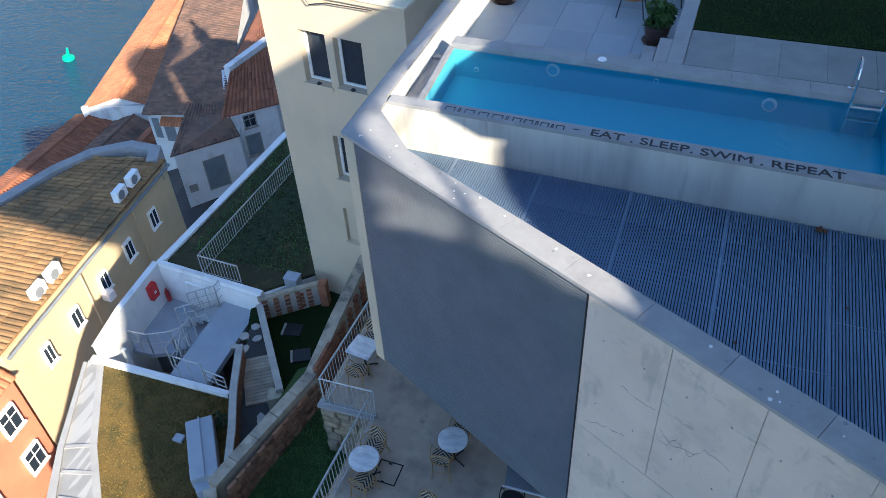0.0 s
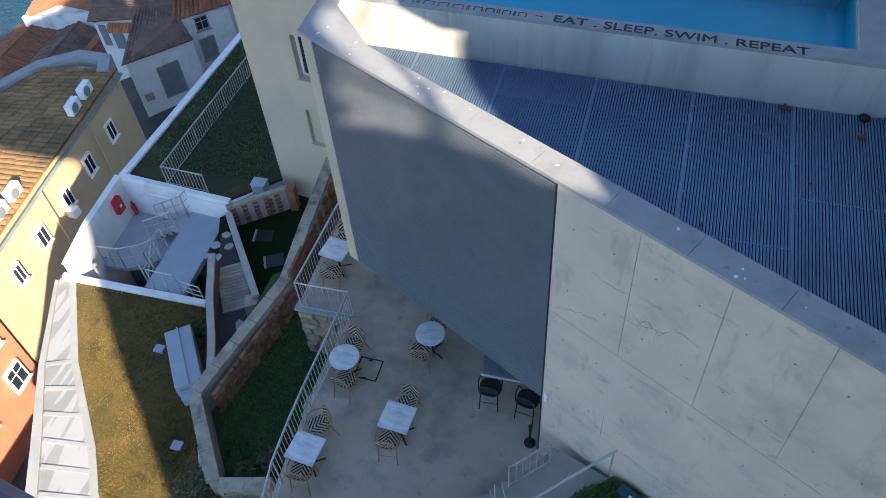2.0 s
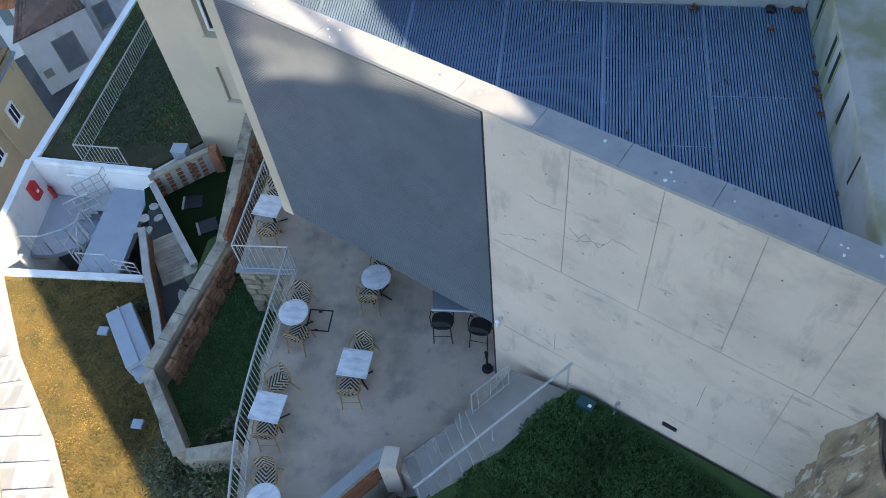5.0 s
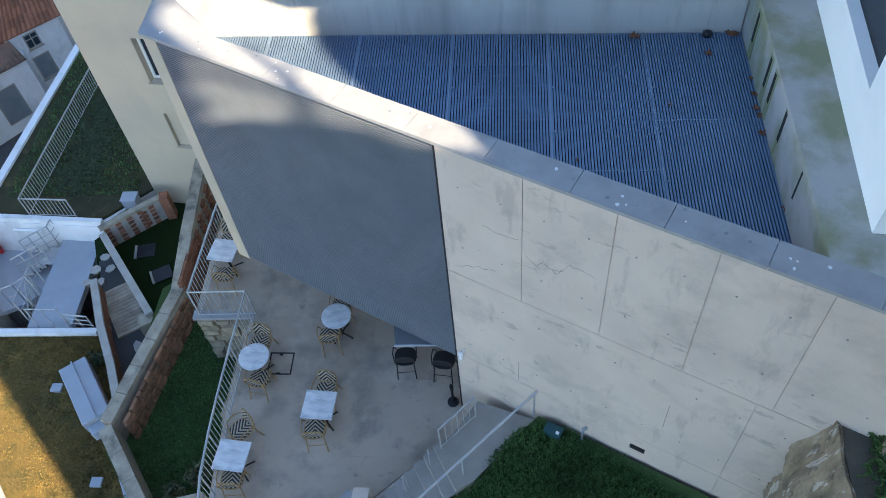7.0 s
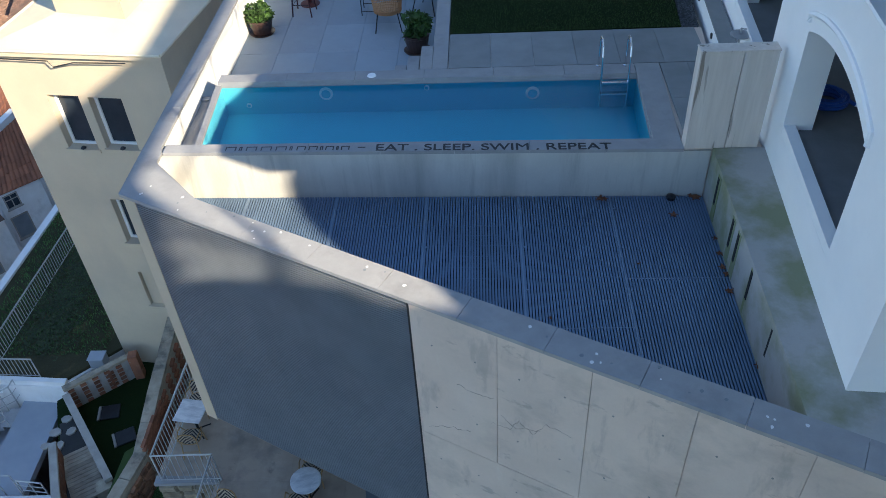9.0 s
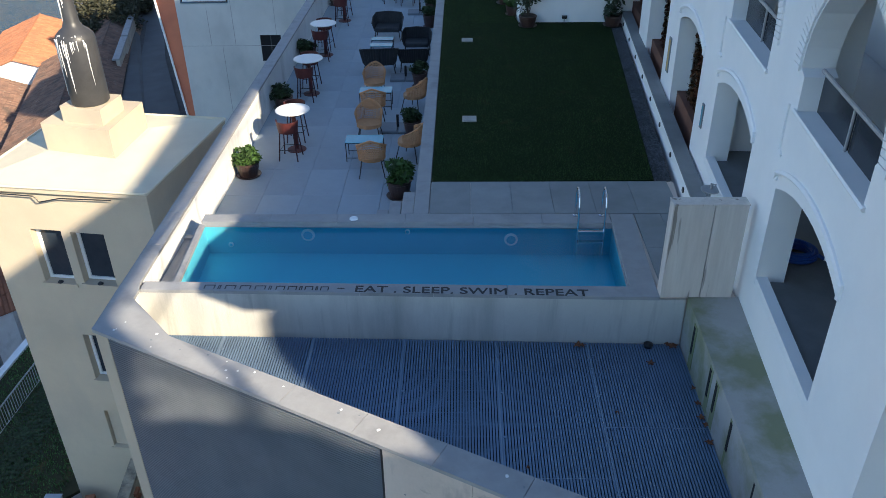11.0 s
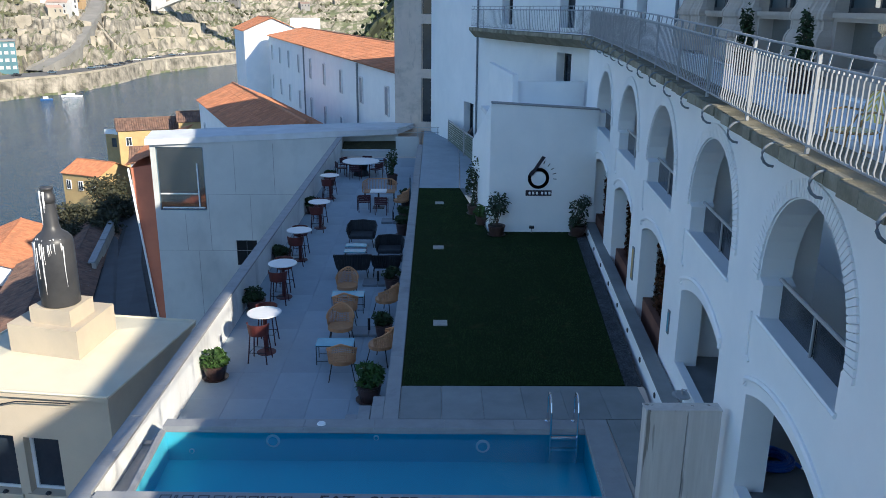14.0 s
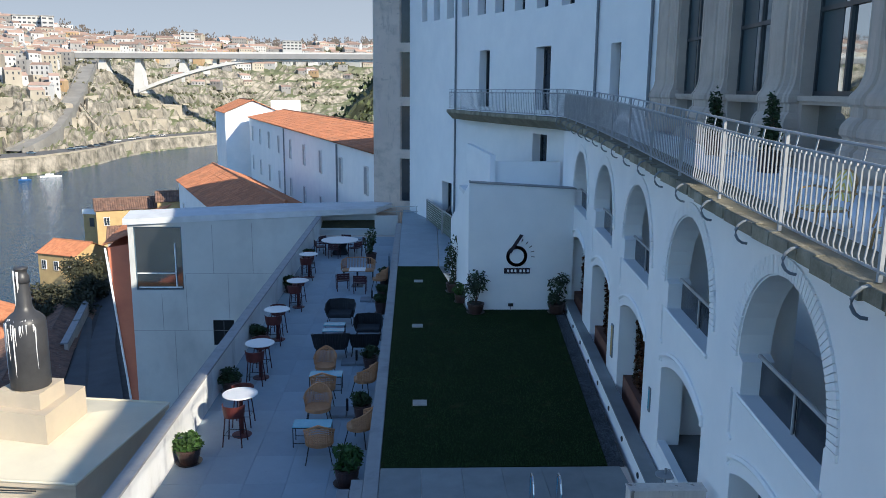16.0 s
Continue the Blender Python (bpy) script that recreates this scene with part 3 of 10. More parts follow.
M["lamp_dark"] = mat("dark_lamp_glass", (0.03, 0.03, 0.035), (0.02, 0.02, 0.022), 0.3, 4, 30, 0.0)
for k in range(8):
    t = 0.07 + 0.125 * k
    bm = bmesh.new()
    add_lathe(bm, [(0.06, 0.0), (0.06, 0.02), (0.045, 0.026)], 12, Matrix.Translation((4.29 + 0.94 * t, 13.3 + 13.3 * t, 0.12)) @ Matrix.Rotation(-math.pi / 2, 4, "Y"))
    part("round_light", bm, M["lamp_dark"], wall_low)

# marble slab screen at the pool corner
slab = thing("marble_screen", "upright screen of veined cream marble by the pool", "screen")
box_part("marble_leaf", (3.17, 3.79, 10.69, 10.92, 0.0, 1.66), M["marble"], slab, bevel=0.006)
box_part("marble_leaf", (3.80, 4.30, 10.69, 10.92, 0.0, 1.66), M["marble"], slab, bevel=0.006)
box_part("marble_cap", (3.16, 4.31, 10.68, 10.93, 1.66, 1.69), M["marble"], slab, bevel=0.006)


# ---------------------------------------------------------------- hotel arcade
BAY = 4.17
AXIS = [(3.93, 4.61), (4.27, 8.78), (4.606, 12.95), (4.893, 17.12), (5.15, 21.29), (5.37, 25.45), (5.56, 29.6)]


def wall_at(u, off=0.0):
    """A point on the curved hotel wall: u in bays (0 at the bay beside the front), off metres behind the face."""
    k = min(max(int(math.floor(u)), 0), len(AXIS) - 2)
    a, b = Vector(AXIS[k]), Vector(AXIS[k + 1])
    p = a + (b - a) * (u - k)
    d = (b - a).normalized()
    return p.x + d.y * off, p.y - d.x * off


def rise(u):
    """The storeys climb very slightly along the wall."""
    return 0.045 * (u - 1.0)


def fill_wall(name, outline, holes, u_of, thick, material, parent):
    """A wall panel with through openings. outline and holes are lists of (s, z); u_of(s, z, off) gives the place."""
    bm = bmesh.new()
    loops = []
    for loop in [outline, *holes]:
        vs = [bm.verts.new((s, z, 0)) for s, z in loop]
        es = [bm.edges.new((vs[i], vs[(i + 1) % len(vs)])) for i in range(len(vs))]
        loops.append(vs)
    bmesh.ops.triangle_fill(bm, use_beauty=True, use_dissolve=False, edges=bm.edges[:])
    flat = list(bm.verts)
    back = {v: bm.verts.new(v.co) for v in flat}
    for f in list(bm.faces):
        bm.faces.new([back[v] for v in reversed(f.verts)])
    for vs in loops:
        for i in range(len(vs)):
            a, b = vs[i], vs[(i + 1) % len(vs)]
            bm.faces.new((a, b, back[b], back[a]))
    for v in flat:
        w = back[v]
        s, z = v.co.x, v.co.y
        v.co = u_of(s, z, 0.0)
        w.co = u_of(s, z, thick)
    return part(name, bm, material, parent)


def arch_loop(half, z0, spring, top, n=16):
    """Opening with a round or flat-arched head."""
    pts = [(-half, z0), (half, z0)]
    h = top - spring
    r = (half * half + h * h) / (2 * h)
    c = top - r
    a0 = math.asin(min(1.0, half / r))
    for i in range(n + 1):
        a = a0 - 2 * a0 * i / n
        pts.append((r * math.sin(a), c + r * math.cos(a)))
    return pts


hotel = setting("wall_hotel", "white hotel front with two tiers of arches", "wall")
M["slate"] = mat("dark_slate_floor", (0.20, 0.205, 0.21), (0.15, 0.155, 0.16), 0.6, 1.5, 30, 0.1)
M["red_leaf"] = mat("red_climber_leaf", (0.14, 0.035, 0.025), (0.05, 0.03, 0.02), 0.8, 3, 30, 0.0, island=0.5)
M["green_leaf"] = mat("dark_green_leaf", (0.05, 0.085, 0.025), (0.03, 0.05, 0.018), 0.75, 3, 30, 0.0, island=0.45)
M["panel_grey"] = mat("dark_tinted_panel", (0.03, 0.036, 0.046), (0.022, 0.027, 0.035), 0.25, 2, 20, 0.0, spec=0.35)
SILL_LOW = {0: 0.75, 1: 0.75, 2: 0.75, 3: -0.1, 4: -0.1, 5: -0.1, 6: -0.1}
for k in range(0, 7):
    u0, u1 = max(k - 0.5, 0.30), min(k + 0.5, len(AXIS) - 1)
    lo, hi = (u0 - k) * BAY, (u1 - k) * BAY

    def place(s, z, off, k=k):
        x, y = wall_at(k + s / BAY, off)
        return Vector((x, y, z + rise(k + s / BAY)))

    holes = []
    if 1 <= k <= 5:
        lp = arch_loop(1.40, 3.42, 3.90, 5.32)
        holes.append([(-1.33, 3.42), (1.22, 3.42), (1.22, 3.88)] + lp[2:] + [(-1.33, 3.88)])
    if 1 <= k <= 5:
        holes.append(arch_loop(1.36, SILL_LOW[k] - (0.15 if k < 3 else 0.0), 2.22, 2.52, 12))
    ob = fill_wall("bay_wall", [(lo, -1.6), (hi, -1.6), (hi, 5.82), (lo, 5.82)], holes, place, 0.42, M["white"], hotel)
    if k == 0:
        prism_part("end_wall", [wall_at(0.30, 0.55), wall_at(0.36, 0.55), wall_at(0.36, 5.0), wall_at(0.30, 5.0)], -1.6, 5.75, M["white"], hotel)
    if not holes:
        continue
    if k < 3:
        for nm, o0, o1, z0, z1, mt in (("sill", 0.0, 0.17, 0.60, 0.75, M["white"]), ("threshold", 0.17, 0.43, 0.60, 0.665, M["slate"])):
            bm = bmesh.new()
            vs = [bm.verts.new(place(s, z, o)) for o in (o0 + 0.003, o1) for s, z in ((-1.355, z0), (1.355, z0), (1.355, z1), (-1.355, z1))]
            for f in ((0, 1, 2, 3), (7, 6, 5, 4), (0, 4, 5, 1), (1, 5, 6, 2), (2, 6, 7, 3), (3, 7, 4, 0)):
                bm.faces.new([vs[i] for i in f])
            part(nm, bm, mt, hotel)
    # voussoir ring
    for i in range(59):
        a = math.pi * i / 58
        bm = bmesh.new()
        w = 0.0375
        for sgn in (0,):
            r0, r1 = 1.43, 1.66
            quad = [(r0, a - w / 1.62), (r1, a - w / 1.62), (r1, a + w / 1.62), (r0, a + w / 1.62)]
            f = [bm.verts.new(place(r * math.cos(t), 3.92 + r * 0.99 * math.sin(t), -0.03)) for r, t in quad]
            g = [bm.verts.new(place(r * math.cos(t), 3.92 + r * 0.99 * math.sin(t), 0.02)) for r, t in quad]
            bm.faces.new(f)
            for q in range(4):
                bm.faces.new((f[q], g[q], g[(q + 1) % 4], f[(q + 1) % 4]))
        part("brick", bm, M["white"], hotel)
    # hood mould over the lower opening and sill moulding of the upper one
    for path, wdt in (([(-1.40, 2.28)] + [(s, z + 0.25) for s, z in reversed(arch_loop(1.40, 0, 2.2, 2.50, 12)[2:])] + [(1.40, 2.34)], 0.06),
                      ([(-1.40, 3.40), (1.30, 3.40)], 0.05), ([(1.52, 3.40), (1.52, 2.75), (1.40, 2.70)], 0.03)):
        bm = bmesh.new()
        add_tube(bm, [place(s, z, -0.01) for s, z in path], wdt * 0.7, 6)
        part("moulding", bm, M["white"], hotel)
    # rail and dark panel in the upper opening
    bm = bmesh.new()
    add_tube(bm, [place(-1.33, 3.97, 0.22), place(1.22, 3.97, 0.22)], 0.03, 8)
    part("rail", bm, M["steel"], hotel)
    bm = bmesh.new()
    for s in (-0.0,):
        add_tube(bm, [place(s, 3.40, 0.22), place(s, 3.97, 0.22)], 0.018, 6)
    part("rail_post", bm, M["steel"], hotel)
    for s0, s1 in ((-1.32, -0.02), (0.02, 1.21)):
        bm = bmesh.new()
        vs = [bm.verts.new(place(s, z, o)) for o in (0.25, 0.262) for s, z in ((s0, 3.40), (s1, 3.40), (s1, 3.93), (s0, 3.93))]
        for f in ((0, 1, 2, 3), (7, 6, 5, 4), (0, 4, 5, 1), (1, 5, 6, 2), (2, 6, 7, 3), (3, 7, 4, 0)):
            bm.faces.new([vs[i] for i in f])
        part("panel", bm, M["panel_grey"], hotel)


def loggia(name, u0, u1, z0, z1, depth, floor_mat, wall_mat, label):
    """The space behind the arches: floor, back wall, ceiling and ends."""
    ob = setting(name, label, "wall")
    n = 14
    us = [u0 + (u1 - u0) * i / n for i in range(n + 1)]
    for nm, o0, o1, a, b, mt in (("loggia_floor", 0.42, depth, z0 - 0.15, z0, floor_mat), ("back_wall", depth, depth + 0.2, z0 - 0.15, z1 + 0.2, wall_mat),
                                 ("vault", 0.42, depth, z1, z1 + 0.15, wall_mat)):
        bm = bmesh.new()
        rows = []
        for u in us:
            rows.append([bm.verts.new((*wall_at(u, o), z + rise(u))) for o, z in ((o0, a), (o1, a), (o1, b), (o0, b))])
        for r, s in zip(rows, rows[1:]):
            for q in range(4):
                bm.faces.new((r[q], s[q], s[(q + 1) % 4], r[(q + 1) % 4]))
        bm.faces.new(rows[0])
        bm.faces.new(rows[-1][::-1])
        part(nm, bm, mt, ob)
    return ob


loggia("wall_loggia_upper", 0.3, 5.9, 3.25, 5.85, 1.9, M["white"], M["white"], "white vaulted gallery behind the upper arches")
raised = loggia("wall_loggia_raised", 0.35, 2.62, 0.66, 2.90, 2.9, M["slate"], M["white"], "raised passage with a slate floor behind the arches")
low = loggia("wall_loggia_lower", 0.3, 5.9, -0.02, 2.95, 3.0, M["slate"], M["white"], "shaded passage behind the lower arches")
for u in (1.5, 2.5, 3.5, 4.5):
    for nm, z0, z1, dd, own in (("cross_wall", 3.25, 5.85, 0.9, "wall_loggia_upper"), ("cross_wall", 0.0, 2.95, 1.2, "wall_loggia_lower")):
        if u == 1.5 and z0 < 1:
            continue
        bm = bmesh.new()
        q = [wall_at(u - 0.06, 0.42), wall_at(u + 0.06, 0.42), wall_at(u + 0.06, dd), wall_at(u - 0.06, dd)]
        add_prism(bm, q, z0 + rise(u), z1 + rise(u))
        part(nm, bm, M["white"], bpy.data.objects[own])

# terrace slab over the arcade, railing and columned front behind it
balcony = setting("balcony", "long stone balcony with a bellied iron railing", "balcony")
EDGE = [(3.25, 3.6), (3.41, 5.51), (3.55, 7.31), (3.71, 9.32), (3.91, 11.71), (4.26, 16.4), (4.62, 21.2), (4.90, 25.6), (5.05, 27.6), (4.9, 29.3), (4.3, 31.5), (3.4, 34.5), (2.5, 37.8), (1.70, 41.0)]
EZ = [5.80, 5.83, 5.86, 5.90, 5.98, 6.12, 6.22, 6.28, 6.30, 6.30, 6.29, 6.28, 6.27, 6.27]
BACK = [(7.2, 3.6), (7.2, 5.5), (7.3, 7.3), (7.4, 9.3), (7.6, 11.7), (8.0, 16.4), (8.3, 21.2), (8.6, 25.6), (8.3, 28.5), (7.3, 31.0), (6.2, 33.0), (5.2, 36.0), (4.2, 39.3), (3.4, 42.0)]
bm = bmesh.new()
rows = []
for (ex, ey), (bx, by), z in zip(EDGE, BACK, EZ):
    cx, cy = ex + (bx - ex) * 0.17, ey + (by - ey) * 0.17
    rows.append([bm.verts.new(p) for p in ((ex, ey, z + 0.02), (ex, ey, z + 0.15), (cx, cy, z + 0.16), (cx, cy, z - 0.16), (bx, by, z - 0.16), (bx, by, z - 0.3), (cx, cy, z - 0.3))])
for r, s in zip(rows, rows[1:]):
    for q in range(7):
        bm.faces.new((r[q], r[(q + 1) % 7], s[(q + 1) % 7], s[q]))
bm.faces.new(rows[0]); bm.faces.new(rows[-1][::-1])
M["mossy_edge"] = mat("brown_mossy_stone_edge", (0.27, 0.24, 0.17), (0.09, 0.085, 0.05), 0.9, 1.6, 30, 0.5, stain=0.6)
part("balcony_slab", bm, M["mossy_edge"], balcony)

# separate worn edge stones along the slab
edge_r = random.Random(44)
M["edge_stone"] = mat("worn_lichened_edge_stone", (0.33, 0.30, 0.23), (0.13, 0.12, 0.075), 0.9, 3.0, 30, 0.5, stain=0.5, per_object=0.2)
for (p, q, z0, z1) in zip(EDGE, EDGE[1:], EZ, EZ[1:]):
    L, t_ = math.dist(p, q), 0.0
    while t_ < L - 0.12:
        w_ = min(0.28 + 0.34 * edge_r.random(), L - t_)
        a, b = lerp(p, q, t_ / L), lerp(p, q, (t_ + w_ - 0.012) / L)
        za = z0 + (z1 - z0) * t_ / L
        out = 0.015 + 0.03 * edge_r.random()
        c4 = strip(a, b, out)
        far = strip(a, b, 0.09, -1)
        prism_part("edge_stone", [c4[3], c4[2], far[2], far[3]], za + 0.01 + 0.02 * edge_r.random(), za + 0.152 + 0.014 * edge_r.random(), M["edge_stone"], balcony)
        t_ += w_

# ---------------------------------------------------------------- lower cafe terrace
floor_terr = setting("floor_terrace", "lower cafe terrace of large grey concrete slabs", "floor")
TERRACE = [(-7.3, 13.5), (-7.28, 9.66), (-5.97, 9.72), (-6.04, 8.25), (-6.04, 7.3), (-6.02, 6.3), (-5.97, 5.3), (-5.84, 4.4), (-5.45, 2.8), (-4.6, 3.6), (-3.0, 5.3), (-2.5, 5.15), (-0.2, 7.1), (-1.0, 13.5)]
prism_part("base", TERRACE, TERR - 1.75, TERR - 0.03, M["concrete"], floor_terr)


def clip_poly(poly, nx, ny, d):
    """Keep the part of a polygon where nx*x + ny*y <= d."""
    out = []
    for i, p in enumerate(poly):
        q = poly[(i + 1) % len(poly)]
        a, b = nx * p[0] + ny * p[1] - d, nx * q[0] + ny * q[1] - d
        if a <= 0:
            out.append(p)
        if a * b < 0:
            out.append(lerp(p, q, a / (a - b)))
    return out


WEST = [(-5.97, 9.72), (-6.04, 8.25), (-6.04, 7.3), (-6.02, 6.3), (-5.97, 5.3), (-5.84, 4.4), (-5.45, 2.8)]
xs = [-7.3, -5.6, -4.35, -3.1, -1.85, -0.2]
ys = [2.8, 4.6, 6.35, 8.1, 9.68, 11.6, 13.4]
for i in range(len(xs) - 1):
    for j in range(len(ys) - 1):
        cell = [(xs[i], ys[j]), (xs[i + 1] - 0.002, ys[j]), (xs[i + 1] - 0.002, ys[j + 1] - 0.002), (xs[i], ys[j + 1] - 0.002)]
        if j < 4 and i == 0:
            edge = [p for p in WEST if ys[j] < p[1] < ys[j + 1]]
            def wx(y):
                for p, q in zip(WEST, WEST[1:]):
                    if q[1] <= y <= p[1]:
                        return p[0] + (q[0] - p[0]) * (p[1] - y) / (p[1] - q[1])
                return -5.95
            cell = [(wx(ys[j]), ys[j]), (xs[1] - 0.002, ys[j]), (xs[1] - 0.002, ys[j + 1] - 0.002), (wx(ys[j + 1] - 0.002), ys[j + 1] - 0.002)] + [p for p in edge]
        for k in ((0.66, -0.74, -5.87), (0.67, -0.745, -5.45)):
            if j < 3:
                cell = clip_poly(cell, *k) if len(cell) > 2 else cell
        if len(cell) > 2:
            prism_part("paving_slab", cell, TERR - 0.04, TERR, M["terrace"], floor_terr)
hatch = setting("hatch", "square floor hatch with a dark frame in the terrace", "hatch")
for q in (strip((-5.33, 8.17), (-4.79, 8.17), 0.03), strip((-5.33, 8.69), (-4.79, 8.69), 0.03), strip((-5.33, 8.17), (-5.33, 8.72), 0.03, -1), strip((-4.82, 8.17), (-4.82, 8.72), 0.03, -1)):
    prism_part("hatch_frame", q, TERR, TERR + 0.006, M["black_steel"], hatch)
for x, y in ((-5.08, 8.2), (-5.08, 8.66)):
    box_part("hatch_handle", (x - 0.04, x + 0.04, y - 0.02, y + 0.02, TERR + 0.004, TERR + 0.012), M["black_steel"], hatch)
# rough stone retaining wall under the corner
M["mortar"] = mat("lime_mortar", (0.42, 0.37, 0.28), (0.3, 0.26, 0.2), 0.9, 4, 40, 0.4)
wall_stone = setting("wall_rubble", "rough rubble stone retaining wall under the terrace", "wall")


def rubble(parent, p, q, z0, z1, size=0.28, seed=1, depth=0.10, m=None):
    """Rough stones along a wall face from p to q, standing a little proud of it."""
    r = random.Random(seed)
    L = math.dist(p, q)
    d = ((q[0] - p[0]) / L, (q[1] - p[1]) / L)
    n = (d[1], -d[0])
    z = z0
    while z < z1 - 0.06:
        h = min(size * (0.55 + 0.6 * r.random()), z1 - z)
        s = -0.1 * r.random()
        while s < L - 0.05:
            w = size * (0.8 + 1.1 * r.random())
            a, b = max(s, 0) + 0.012, min(s + w, L) - 0.005
            if b - a > 0.05:
                bm = bmesh.new()
                o = depth * (0.4 + 0.6 * r.random())
                cs = []
                for k, (u, v) in enumerate(((a, z + 0.012), (b, z + 0.012), (b, z + h - 0.005), (a, z + h - 0.005))):
                    cs.append((u + (r.random() - 0.5) * 0.05, v + (r.random() - 0.5) * 0.04))
                bk = [bm.verts.new((p[0] + d[0] * u - n[0] * 0.03, p[1] + d[1] * u - n[1] * 0.03, v)) for u, v in cs]
                mu, mv = (a + b) / 2, z + h / 2
                fr = [bm.verts.new((p[0] + d[0] * (mu + (u - mu) * 0.82) + n[0] * o, p[1] + d[1] * (mu + (u - mu) * 0.82) + n[1] * o, mv + (v - mv) * 0.8)) for u, v in cs]
                bm.faces.new(fr)
                for k in range(4):
                    bm.faces.new((bk[k], bk[(k + 1) % 4], fr[(k + 1) % 4], fr[k]))
                part("stone", bm, m or M["rubble"], parent)
            s += w
        z += h


rubble(wall_stone, (-7.28, 9.60), (-6.02, 9.62), -9.5, TERR - 0.05, 0.3, 3)
rubble(wall_stone, (-6.05, 9.6), (-6.06, 7.0), -9.5, TERR - 0.05, 0.3, 4)
prism_part("core", [(-7.28, 9.62), (-6.05, 9.62), (-6.05, 9.9), (-7.28, 9.9)], -9.6, TERR - 0.04, M["mortar"], wall_stone)
prism_part("cap", [(-7.32, 9.56), (-5.9, 9.6), (-5.9, 9.75), (-7.32, 9.78)], TERR - 0.04, TERR + 0.05, M["coping"], wall_stone)


def railing(name, label, base, height, material, gap=0.11, r_top=0.028, r_bar=0.011, group="", closed_low=True, cap_low=0.06):
    """Steel railing over a polyline of (x, y, z): rails, posts and upright bars."""
    ob = thing(name, label, "railing", group=group)
    pts = [Vector(p) for p in base]
    up = Vector((0, 0, 1))
    tube_part("top_rail", [p + up * height for p in pts], r_top, material, ob, 8)
    tube_part("bottom_rail", [p + up * cap_low for p in pts], r_top * 0.6, material, ob, 6)
    for p in pts:
        tube_part("post", [p, p + up * height], r_top * 0.75, material, ob, 6)
    for a, b in zip(pts, pts[1:]):
        n = max(1, int((b - a).length / gap))
        for k in range(1, n):
            p = a.lerp(b, k / n)
            tube_part("bar", [p + up * cap_low, p + up * height], r_bar, material, ob, 4)
    return ob


M["rail_white"] = mat("pale_painted_steel", (0.46, 0.47, 0.46), (0.37, 0.38, 0.37), 0.45, 5, 60, 0.03)
railing("terrace_railing", "pale painted steel railing with upright bars on the terrace edge", [(-7.0, 13.0, TERR), (-7.08, 12.13, TERR), (-7.16, 9.66, TERR), (-5.86, 9.70, TERR), (-5.90, 8.3, TERR), (-5.92, 7.2, TERR), (-5.91, 6.35, TERR), (-5.87, 5.5, TERR), (-5.73, 4.7, TERR), (-5.4, 2.9, TERR)], 0.96, M["rail_white"], 0.12, 0.026, 0.008)

# steps up to the grass beside the concrete wall
stairs = setting("stairs", "concrete steps from the terrace up to the grass", "stairs")
M["step"] = mat("worn_step_concrete", (0.34, 0.315, 0.285), (0.23, 0.215, 0.195), 0.85, 2, 30, 0.15, stain=0.6)
M["flank"] = mat("stained_flank_render", (0.33, 0.285, 0.22), (0.21, 0.18, 0.14), 0.9, 2, 30, 0.2, stain=0.6)
ST0, ST1 = Vector((-2.42, 4.95)), Vector((-1.02, 5.72))
sd = (ST1 - ST0).normalized()
sn = Vector((-sd.y, sd.x))
NST = 7
for k in range(NST):
    a, b = ST0 + sd * (k * 0.228), ST0 + sd * 1.7
    q = [tuple(a + sn * 0.52), tuple(b + sn * 0.52), tuple(b - sn * 0.42), tuple(a - sn * 0.42)]
    prism_part("step", q, TERR + 0.18 * k - 0.01, TERR + 0.18 * (k + 1) - 0.01, M["step"], stairs)
prism_part("landing", [tuple(ST0 + sd * 1.7 + sn * 0.52), (-0.68, 6.98), (0.42, 6.62), tuple(ST0 + sd * 1.7 - sn * 0.42)], TERR - 0.2, -6.54, M["step"], stairs)
fl0, fl1 = ST0 - sn * 0.42 - sd * 0.05, Vector((0.45, 6.60))
prism_part("flank_wall", strip(fl0, fl1, 0.16, -1), -8.2, [-7.60, -6.42, -6.42, -7.60], M["flank"], stairs)
hand = thing("stair_handrail", "grey steel handrail beside the concrete steps", "handrail")
h0, h1 = Vector((*(fl0 + Vector((0.05, -0.05))), -7.35)), Vector((0.42, 6.55, -6.1))
tube_part("rail", [h0 + Vector((0, 0, 0.85)), h1 + Vector((0, 0, 0.85))], 0.026, M["steel"], hand, 8)
for t in (0.02, 0.5, 0.98):
    p = h0.lerp(h1, t)
    tube_part("post", [p, p + Vector((0, 0, 0.85))], 0.02, M["steel"], hand)
railing("landing_railing", "short grey steel railing beside the stair landing", [(-1.32, 6.02, -6.54), (-0.70, 6.66, -6.54)], 0.8, M["steel"], 0.13, 0.022, 0.009)
for p in ((-1.52, 5.78, -6.75), (-2.0, 5.45, -7.2)):
    st = thing("stair_post", "thin grey steel post beside the steps", "post")
    tube_part("post", [p, (p[0], p[1], p[2] + 0.7)], 0.018, M["steel"], st)

# low wall with a brick face at the end of the terrace
wall_end = setting("wall_terrace_end", "low concrete wall with a brick face at the terrace edge", "wall")
prism_part("cap", strip((-4.9, 3.15), (-2.95, 5.35), 0.22), -7.42, -7.30, M["coping"], wall_end)
prism_part("body", strip((-4.88, 3.18), (-2.97, 5.32), 0.18), -9.2, -7.42, M["mortar"], wall_end)
prism_part("end_pier", [(-3.05, 5.05), (-2.72, 5.1), (-2.7, 5.5), (-3.0, 5.5)], -8.6, -7.22, M["concrete"], wall_end)


